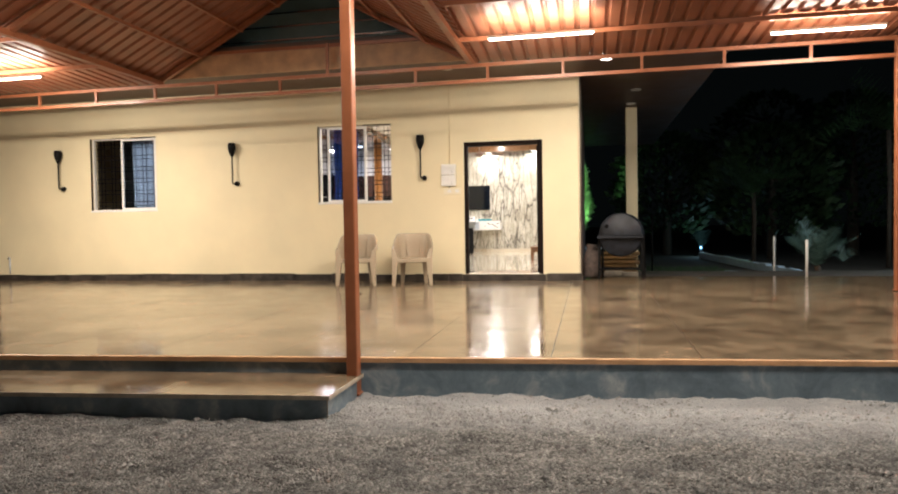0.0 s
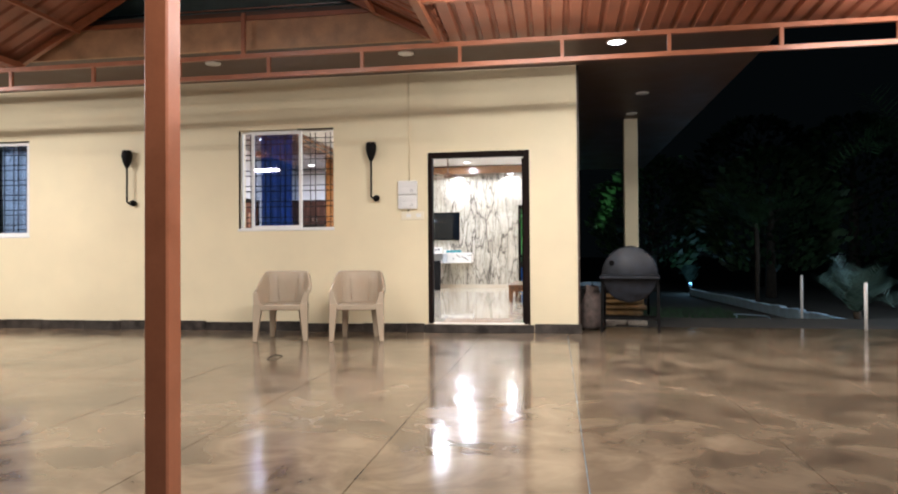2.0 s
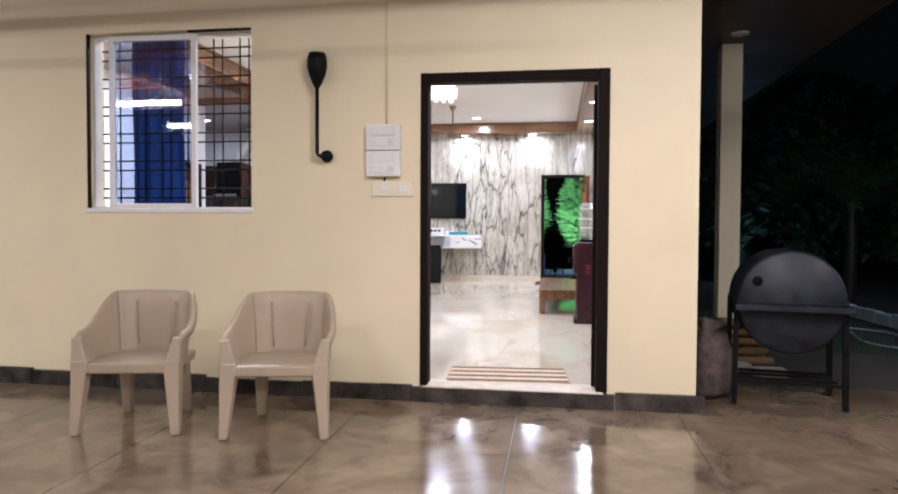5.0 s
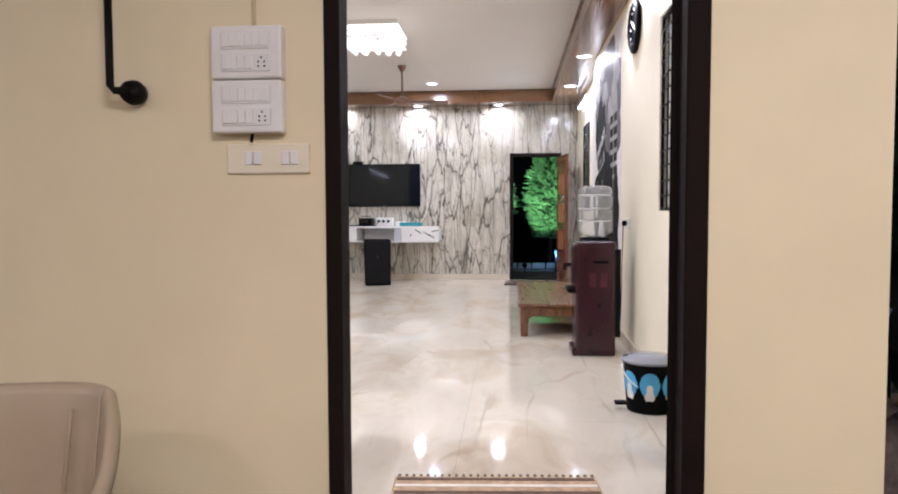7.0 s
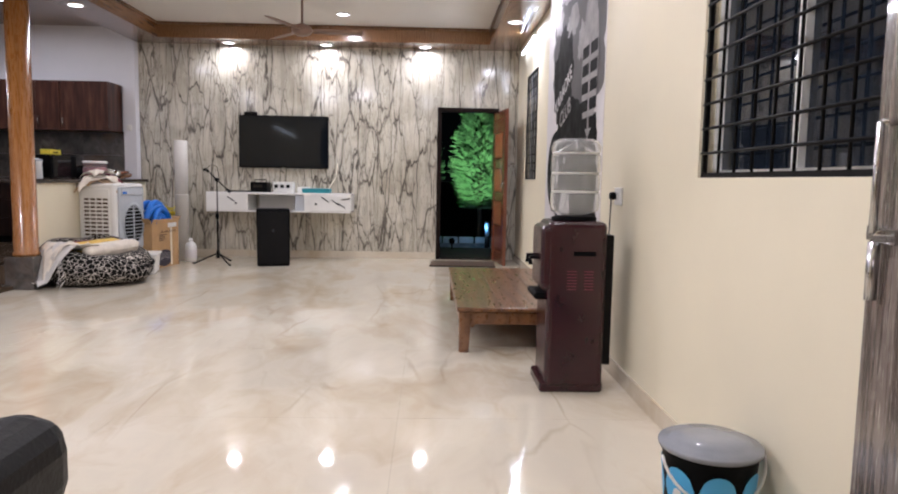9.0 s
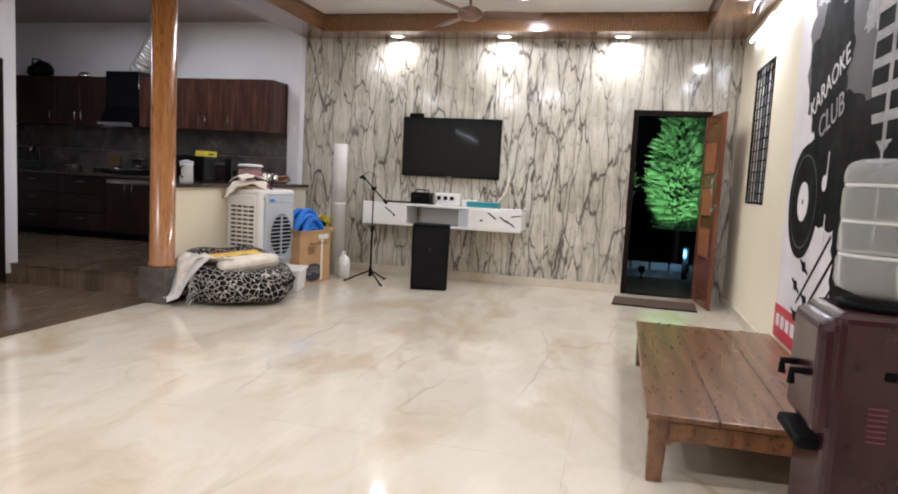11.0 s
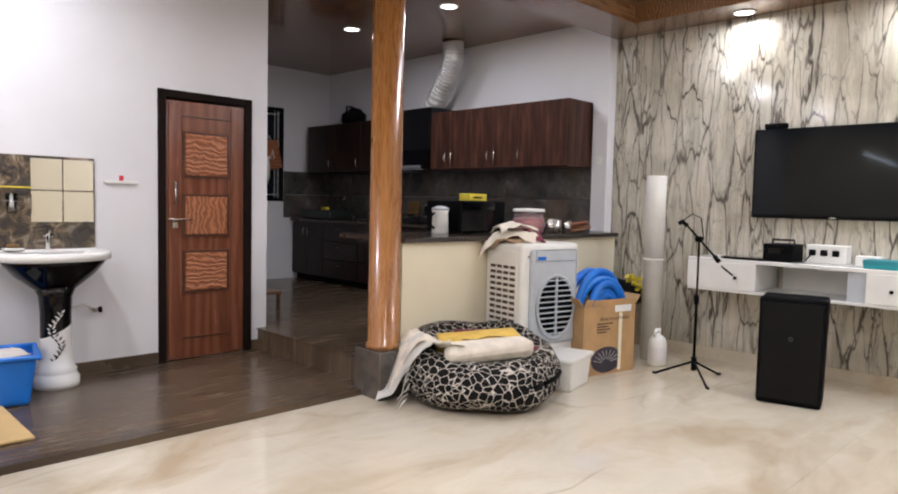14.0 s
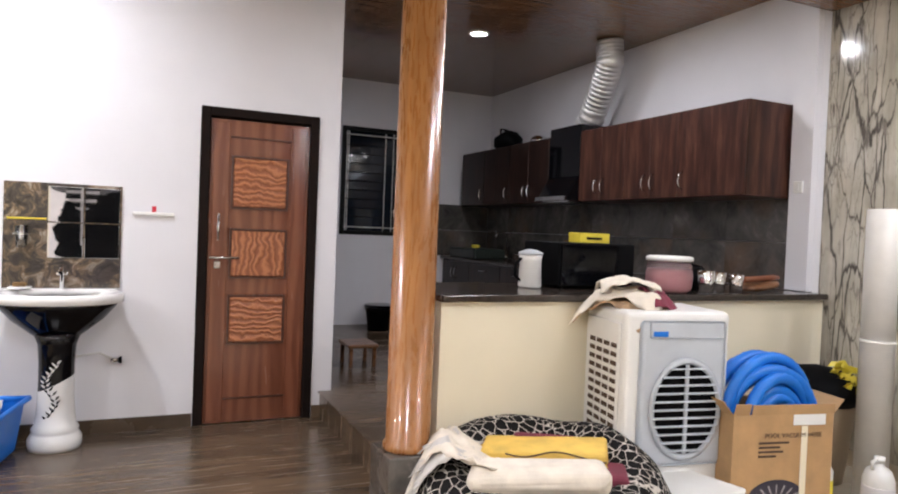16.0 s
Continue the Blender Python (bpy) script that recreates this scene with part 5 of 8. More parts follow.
# the back yard beyond the open door
for x, y, rr, seed in CONIFERS:
    spot = bpy.data.lights.new("garden_spot", "SPOT")
    spot.energy, spot.color, spot.spot_size, spot.shadow_soft_size = 1200, (0.56, 1.0, 0.52), radians(38), 0.05
    spot_ob = new("garden_spot", spot)
    spot_ob.matrix_world = look((x - 0.62, 11.05, 0.20), (x, y, 1.85))
    fix = thing("garden_spotlight", "small black garden spotlight that lights the conifer green", "lamp", pose(x - 0.62, 10.98, FLOOR - 0.02), "garden spotlights")
    part("spike", bar((0, 0, 0), (0, 0, 0.1), r=0.012), "black", fix)
    part("head", moved(lathe(((0.03, 0.0), (0.045, 0.03), (0.05, 0.08), (0.046, 0.08), (0.0, 0.06)), 16), pose(0, 0, 0.1, -50)), "black", fix)
ledge = thing("yard_ledge", "low ledge of pale blue-white blocks behind the house", "ledge", kind="structure")
part("footing", boxes((-2.6, 1.2, 12.95, 13.09, -0.33, 0.0)), "slate", ledge)
for q in range(12):
    part("block", rbox(-2.58 + q * 0.31, -2.30 + q * 0.31, 12.94, 13.1, 0.001, 0.12, 0.01, 1), "kerb", ledge)
bollard = thing("bollard_lamp", "slim garden bollard lamp with a cool blue-white glow", "lamp", pose(-0.21, 12.6, GROUND - 0.03))
part("post", bar((0, 0, 0), (0, 0, 0.5), r=0.045, seg=14), "black_iron", bollard)
part("diffuser", bar((0, 0, 0.501), (0, 0, 0.75), r=0.04, seg=14), "blue_glow", bollard, "glowing blue-white tube")
part("cap", bar((0, 0, 0.751), (0, 0, 0.78), r=0.05, seg=14), "black_iron", bollard)
cool = bpy.data.lights.new("bollard_light", "POINT")
cool.energy, cool.color, cool.shadow_soft_size = 4, (0.45, 0.75, 1.0), 0.04
new("bollard_light", cool).matrix_world = pose(-0.28, 12.52, 0.35)
solid("back_terrace", boxes((-3.0, 0.8, 9.575, 11.29, -0.3, FLOOR - 0.02)), "earth", "dark earth terrace behind the back door", "terrace", "structure")
drum = lathe(((0.17, 0.0), (0.19, 0.03), (0.2, 0.25), (0.19, 0.5), (0.17, 0.52), (0.0, 0.525)), 24)
solid("water_drum", drum, "blue", "blue plastic drum standing behind the house", "drum", at=pose(-1.35, 10.95, FLOOR - 0.02))
# unseen cool lamp, added past the garden to light the kerb and palms
yard = thing("yard_lamp", "added cool-white fill lamp on a dark pole, out of view past the garden", "lamp", pose(8.6, 2.4, GROUND - 0.03))
part("pole", bar((0, 0, 0), (0, 0, 3.6), (-0.3, 0, 3.9), r=0.04), "black_iron", yard)
part("head", rbox(-0.55, -0.25, -0.1, 0.1, 3.88, 3.94, 0.015, 2), "black_iron", yard)
part("diffuser", boxes((-0.53, -0.27, -0.08, 0.08, 3.872, 3.879)), "cool_glow", yard, "glowing diffuser")
area_lamp("yard_fill_light", (8.2, 2.4, 3.54), 0.25, 230, (0.72, 0.88, 1.0), (-0.5, 0.3, -1.0))
# small tap pipe low on the front wall
tap = thing("wall_tap", "small grey tap on a pipe low on the front wall", "tap", pose(-10.35, -0.002, 0.12))
part("pipe", bar((0, -0.03, 0), (0, -0.03, 0.3), r=0.012), "grey_plastic", tap)
part("spout", bar((0, -0.03, 0.3), (0.02, -0.08, 0.31), (0.02, -0.09, 0.27), r=0.012), "steel", tap)
solid("dry_twig", bar((-2.93, -2.22, -0.012), (-2.90, -2.11, 0.008), (-2.87, -2.03, -0.010), r=0.007, seg=5), "bark", "dry brown twig lying on the forecourt", "twig")


# ---- things in the hall ----
def television():
    ob = thing("television", "large black flat television hung on the patterned wall, switched off", "television", pose(-3.345, 9.37, 1.71))
    part("case", rbox(-0.615, 0.615, -0.062, -0.018, -0.36, 0.36, 0.008, 2), "black", ob)
    part("screen", boxes((-0.598, 0.598, -0.0635, -0.0605, -0.335, 0.345)), "screen_glass", ob, "glossy dark screen")
    part("bracket", boxes((-0.15, 0.15, -0.018, 0.0, -0.15, 0.15)), "black_iron", ob)
    part("logo_mark", boxes((-0.025, 0.025, -0.065, -0.062, -0.353, -0.346)), "steel", ob)
    cam_box = thing("webcam", "small black camera bar on top of the television", "camera", pose(-3.80, 9.335, 2.072))
    part("body", rbox(-0.09, 0.09, -0.025, 0.02, 0, 0.045, 0.012, 2), "black", cam_box)
    part("lens", bar((0.02, -0.03, 0.024), (0.02, -0.02, 0.024), r=0.012, seg=12), "black_gloss", cam_box)
    return ob


television()


def wall_shelf():
    ob = thing("wall_shelf", "white floating wall console with two drawers under the television", "shelf", pose(-4.29, 9.366, 0.755))
    w, d, h = 1.92, 0.47, 0.265
    part("top", rbox(0, w, -d, 0, h - 0.03, h, 0.004, 1), "ceramic", ob)
    part("bottom", rbox(0, w, -d, 0, 0, 0.022, 0.004, 1), "ceramic", ob)
    part("back", boxes((0.6, 1.3, -0.03, -0.001, 0.0225, h - 0.0305)), "white_plastic", ob)
    for x0, x1 in ((0.0, 0.55), (1.3, 1.92)):
        part("drawer", rbox(x0, x1, -d - 0.004, -0.01, 0.0225, h - 0.0305, 0.004, 1), "white_plastic", ob)
    for x in (0.40, 1.46):
        part("knob", moved(lathe(((0.006, 0.0), (0.012, 0.01), (0.014, 0.02), (0.0, 0.024)), 12), pose(x, -d - 0.004, 0.12, 90)), "black", ob)
    for x, z in ((1.58, 0.18), (1.72, 0.14), (1.80, 0.10), (0.33, 0.17), (1.86, 0.19)):
        part("marking", moved(boxes((-0.06, 0.06, -0.0015, 0.0, -0.007, 0.007)), pose(x, -d - 0.005, z, 0, 35 if x < 1.85 else -10, 0)), "black", ob, "black leaf print")
    part("panel_mirror", boxes((1.18, 1.299, -d + 0.02, -d + 0.03, 0.024, h - 0.032)), "grey_plastic", ob)
    top = 0.755 + h
    amp = thing("mixer", "black audio mixer box standing on the console", "audio device", pose(-3.72, 9.08, top))
    part("case", rbox(0, 0.22, -0.12, 0.12, 0, 0.135, 0.01, 2), "black", amp)
    part("handle", bar((0.03, 0, 0.135), (0.03, 0, 0.165), (0.19, 0, 0.165), (0.19, 0, 0.135), r=0.008), "black", amp)
    part("display", boxes((0.04, 0.16, -0.1225, -0.1195, 0.06, 0.1)), "black_gloss", amp)
    strip = thing("power_box", "white extension socket box with plugs on the console", "socket", pose(-3.45, 9.15, top))
    part("case", rbox(0, 0.28, -0.06, 0.06, 0, 0.14, 0.008, 2), "white_plastic", strip)
    for x in (0.05, 0.13, 0.21):
        part("plug", rbox(x - 0.022, x + 0.022, -0.09, -0.058, 0.06, 0.105, 0.006, 1), "black", strip)
    part("cable", bar((0.05, -0.09, 0.07), (0.02, -0.16, 0.01), (-0.2, -0.2, 0.006), (-0.42, -0.16, 0.006), r=0.005), "black", strip)
    adap = thing("adapter", "small white power adapter on the console", "adapter", pose(-3.12, 9.16, top))
    part("case", rbox(0, 0.16, -0.05, 0.05, 0, 0.075, 0.008, 2), "white_plastic", adap)
    part("cable", bar((0.16, 0, 0.04), (0.26, 0.02, 0.05), (0.38, 0.06, 0.02), (0.5, 0.1, 0.2), (0.52, 0.16, 0.4), r=0.005), "wall_inner", adap)
    teal = thing("box", "flat teal cardboard box on the console", "box", pose(-3.02, 8.98, top))
    part("base", rbox(0, 0.36, -0.06, 0.14, 0, 0.05, 0.003, 1), "teal_box", teal)
    part("lid", rbox(-0.004, 0.364, -0.064, 0.144, 0.03, 0.062, 0.003, 1), "teal_lid", teal)
    pad = thing("laptop", "closed thin black laptop on the console", "laptop", pose(-4.02, 9.0, top))
    part("base", rbox(0, 0.32, -0.1, 0.12, 0, 0.012, 0.004, 1), "black", pad)
    part("lid", rbox(0, 0.32, -0.1, 0.12, 0.0125, 0.02, 0.003, 1), "black_gloss", pad)


wall_shelf()


def loudspeaker():
    ob = thing("loudspeaker", "large black floor loudspeaker leaning back slightly", "speaker", pose(-3.28, 8.36, FLOOR, 0, 0, 14))
    bm = rbox(-0.2, 0.2, -0.03, 0.27, 0, 0.72, 0.02, 2)
    for v in bm.verts:
        v.co.y += 0.10 * v.co.z
        v.co.x *= 1 + 0.06 * v.co.z
    part("cabinet", bm, "black", ob)
    front = rbox(-0.185, 0.185, -0.043, -0.03, 0.03, 0.69, 0.01, 2)
    for v in front.verts:
        v.co.y += 0.10 * v.co.z
        v.co.x *= 1 + 0.06 * v.co.z
    part("front_mesh", front, "black_iron", ob, "black perforated front grille")
    part("badge", rbox(-0.015, 0.015, -0.006, 0.012, 0.435, 0.465, 0.005, 2), "grill_steel", ob, "small dark grey badge", pose(0, -0.008, 0))
    for x in (-0.15, 0.15):
        part("foot", boxes((x - 0.02, x + 0.02, 0.0, 0.2, -0.001, 0.01)), "black", ob)


loudspeaker()


def mic_stand():
    ob = thing("microphone_stand", "black tripod microphone stand with a boom arm", "stand", pose(-4.03, 8.53, FLOOR))
    part("pole", bar((0, 0, 0.09), (0, 0, 0.62), r=0.012), "black", ob)
    part("pole", bar((0, 0, 0.6), (0, 0, 1.08), r=0.008), "black", ob)
    part("clutch", bar((0, 0, 0.58), (0, 0, 0.65), r=0.02), "black", ob)
    part("hub", bar((0, 0, 0.07), (0, 0, 0.17), r=0.022), "black", ob)
    for a in (195, 315, 75):
        c, s = math.cos(radians(a)), math.sin(radians(a))
        part("leg", bar((0.02 * c, 0.02 * s, 0.13), (0.29 * c, 0.29 * s, 0.008), r=0.009), "black", ob)
        part("rubber_foot", bar((0.27 * c, 0.27 * s, 0.012), (0.31 * c, 0.31 * s, 0.01), r=0.011), "black_iron", ob)
    part("boom", bar((-0.12, 0.015, 1.19), (0.0, 0, 1.08), (0.14, -0.015, 0.95), r=0.008), "black", ob)
    part("counterweight", bar((0.13, -0.015, 0.96), (0.17, -0.02, 0.92), r=0.018), "black", ob)
    part("knob", bar((0, -0.03, 1.08), (0, 0.03, 1.08), r=0.022, seg=12), "black", ob)
    part("mic_clip", bar((-0.11, 0.015, 1.18), (-0.15, 0.015, 1.21), (-0.17, 0.0, 1.19), r=0.018), "black", ob)
    part("cable", bar((-0.15, 0.02, 1.21), (-0.08, 0.03, 1.27), (0.0, 0.02, 1.24), (0.03, 0.01, 1.08), r=0.004), "black", ob)


mic_stand()

pipe = thing("plastic_pipe", "tall white plastic pipe standing upright by the wall", "pipe", pose(-4.62, 8.93, FLOOR))
part("lower_pipe", lathe(((0.085, 0.0), (0.085, 0.86), (0.088, 0.862), (0.088, 0.875)), 28), "white_pvc", pipe)
part("upper_pipe", lathe(((0.083, 0.876), (0.083, 1.58), (0.078, 1.585), (0.0, 1.585)), 28), "white_pvc", pipe)
can = thing("bottle", "white plastic bottle leaning by the pipe", "bottle", pose(-4.45, 8.74, FLOOR))
part("body", lathe(((0.062, 0.0), (0.074, 0.01), (0.075, 0.19), (0.06, 0.235), (0.024, 0.262), (0.022, 0.275)), 24), "white_plastic", can)
part("handle", bar((0.0, -0.05, 0.245), (0.0, -0.055, 0.285), (0.0, -0.01, 0.295), r=0.009), "white_plastic", can)
part("label", lathe(((0.0755, 0.05), (0.0762, 0.055), (0.0762, 0.155), (0.0755, 0.16)), 24), "poster_white", can, "faded printed label")
part("cap", lathe(((0.026, 0.276), (0.026, 0.305), (0.0, 0.308)), 16), "white_plastic", can)
soap_can = thing("bottle", "slim white bottle with a yellow label behind the carton", "bottle", pose(-4.62, 8.56, FLOOR))
part("body", lathe(((0.036, 0.0), (0.042, 0.008), (0.042, 0.20), (0.018, 0.25)), 20), "white_plastic", soap_can)
part("label", lathe(((0.0425, 0.04), (0.043, 0.045), (0.043, 0.15), (0.0425, 0.155)), 20), "yellow", soap_can, "yellow label")
part("cap", lathe(((0.016, 0.251), (0.016, 0.285), (0.0, 0.287)), 14), "black", soap_can)


def carton():
    ob = thing("carton", "brown cardboard box with open top flaps", "box", pose(-4.74, 8.20, FLOOR, 0, 0, 79))
    w, d, h, t = 0.285, 0.19, 0.54, 0.006
    for name, b in (("side", (-w, w, -d, -d + t, 0, h)), ("side", (-w, w, d - t, d, 0, h)), ("side", (-w, -w + t, -d + t, d - t, 0, h)), ("side", (w - t, w, -d + t, d - t, 0, h)), ("bottom", (-w + t, w - t, -d + t, d - t, 0, t))):
        part(name, boxes(b), "card", ob)
    part("flap", moved(boxes((-w + 0.10, w, -0.004, 0, 0, 0.05)), pose(0, -d + 0.002, h, 8)), "card", ob)
    part("flap", moved(boxes((-w, -w + 0.085, -0.004, 0, 0, 0.06)), pose(0, -d + 0.002, h, 16)), "card", ob)
    part("flap", moved(boxes((-0.004, 0, -d, d, 0, 0.09)), pose(-w, 0, h, 0, -40)), "card", ob)
    part("flap", moved(boxes((0, 0.004, -d, d, 0, 0.09)), pose(w, 0, h, 0, 40)), "card", ob)
    part("label", boxes((0.05, 0.235, -d - 0.004, -d - 0.0005, h - 0.055, h - 0.002)), "ceramic", ob, "white shipping label")
    part("tape", boxes((0.10, 0.135, -d - 0.003, -d - 0.0005, 0.02, h - 0.06)), "wall_inner", ob, "pale packing tape")
    part("tape", boxes((-w - 0.002, -w - 0.0005, -0.02, 0.02, 0.05, h - 0.02)), "wall_inner", ob, "pale packing tape")
    for k, ww in enumerate((0.17, 0.12, 0.14, 0.1)):
        part("print_bar", boxes((-0.14, -0.14 + ww, -d - 0.0025, -d - 0.0005, 0.395 - k * 0.022, 0.405 - k * 0.022)), "mat_brown", ob)
    words = bpy.data.curves.new("print", "FONT")
    words.body, words.size, words.extrude = "POOL VACUUM HOSE", 0.033, 0.0006
    text = new("print", words)
    bpy.context.view_layer.update()
    me = bpy.data.meshes.new_from_object(text.evaluated_get(bpy.context.evaluated_depsgraph_get()))
    bpy.data.objects.remove(text)
    me.materials.append(M["mat_brown"])
    tx = new("print", me)
    tx.parent, tx.matrix_basis = ob, pose(-0.11, -d - 0.0035, 0.425, 90)
    part("disc_print", moved(lathe(((0.165, 0.0), (0.165, 0.002)), 36, 0.62), pose(-0.03, -d - 0.0005, 0.115, 90)), "print_dark", ob, "printed dark round picture of a coil")
    for k in range(9):
        a = radians(18 + 18 * k)
        part("coil_print", moved(boxes((0.05, 0.15, -0.0008, 0, -0.004, 0.004)), Matrix.Translation((-0.03, -d - 0.0030, 0.085)) @ Matrix.Diagonal((1.0, 1, 0.72, 1)) @ pose(0, 0, 0, 0, -math.degrees(a), 0)), "poster_silver", ob)
    hose = thing("pool_hose", "bright blue ribbed pool hose coiled in the carton", "hose", pose(-4.74, 8.20, FLOOR + 0.47, 0, 0, 79))
    for k, (rad, oy, tilt) in enumerate(((0.262, -0.06, 6), (0.232, -0.10, -5), (0.255, 0.04, 4), (0.215, 0.1, -8), (0.185, -0.125, 7), (0.145, -0.11, 3), (0.235, 0.085, 5), (0.20, -0.03, -4), (0.10, -0.12, 5), (0.17, 0.02, 6))):
        pts, rs = [], []
        for j in range(41):
            a = math.pi * (-0.06 + 1.12 * j / 40)
            pts.append((rad * math.cos(a), oy, 0.02 + rad * 1.16 * max(-0.35, math.sin(a)) - k % 2 * 0.02))
            rs.append(0.030 + 0.0025 * (j % 2))
        part("coil", moved(tube(bmesh.new(), pts, rs, 10), pose(0, 0, 0, 0, 0, tilt)), "blue", hose)


carton()

pot = thing("flower_pot", "dark plant pot with dry yellow flowers behind the carton", "plant", pose(-4.96, 8.95, FLOOR))
part("pot", lathe(((0.14, 0.0), (0.19, 0.45), (0.2, 0.47), (0.18, 0.47), (0.17, 0.44)), 24), "beige_plastic", pot, "pale beige tall pot")
part("bag", joined(moved(lathe(((0.0, -0.02), (0.16, 0.0), (0.2, 0.06), (0.14, 0.14), (0.0, 0.17)), 14), pose(-0.02, -0.02, 0.46) @ Matrix.Diagonal((1.4, 1.4, 1.25, 1)))), "black", pot, "black plastic bag")
fl = bmesh.new()
fr = random.Random(5)
for _ in range(60):
    p = Vector((0.16 + fr.uniform(-0.07, 0.07), -0.02 + fr.uniform(-0.06, 0.06), 0.62 + fr.uniform(-0.07, 0.07)))
    d = Vector((fr.uniform(-1, 1), fr.uniform(-1, 1), fr.uniform(-0.3, 1))).normalized() * 0.045
    s = d.orthogonal() * 0.5
    fl.faces.new([fl.verts.new(v) for v in (p, p + d * 0.5 + s, p + d, p + d * 0.5 - s)])
part("blossom", fl, "yellow", pot, "dry yellow petals")
part("stem", bar((0.05, 0, 0.4), (0.14, -0.02, 0.6), r=0.006), "bark", pot)


def storage_tub():
    ob = thing("storage_tub", "white translucent plastic storage box with a lid", "storage box", pose(-4.60, 7.60, FLOOR, 0, 0, 14))
    bm = rbox(-0.16, 0.16, -0.2, 0.2, 0, 0.21, 0.015, 2)
    for v in bm.verts:
        k = 0.9 + 0.1 * v.co.z / 0.21
        v.co.x, v.co.y = v.co.x * k, v.co.y * k
    part("tub", bm, "white_plastic", ob)
    part("lid", rbox(-0.175, 0.175, -0.215, 0.215, 0.205, 0.235, 0.01, 2), "white_plastic", ob)
    for y in (-0.215, 0.208):
        part("clip", boxes((-0.04, 0.04, y, y + 0.008, 0.16, 0.215)), "grey_plastic", ob)


storage_tub()


def blob(profile, seg, amp, scale, seed):
    bm = lathe(profile, seg)
    for v in bm.verts:
        v.co += amp * Vector(noise.noise_vector(v.co * scale + Vector((seed, 0, 0))))
    return bm


def cloth_patch(cx, cy, w, d, turn, height, seed, amp=0.025, n=26, hang=0.0):
    """A rumpled cloth that lies over the height function."""
    rows = []
    c, s = math.cos(radians(turn)), math.sin(radians(turn))
    for i in range(n + 1):
        row = []
        for j in range(n + 1):
            u, v = (i / n - 0.5) * w, (j / n - 0.5) * d
            u += 0.05 * noise.noise((v * 5, seed, 1))
            v += 0.05 * noise.noise((u * 5, seed, 2))
            x, y = cx + u * c - v * s, cy + u * s + v * c
            z = height(x, y) + amp * (1 + noise.noise((x * 9, y * 9, seed))) + amp * 0.6 * noise.noise((x * 26, y * 26, seed))
            row.append((x, y, z))
        rows.append(row)
    return shell(rows, 0.006)


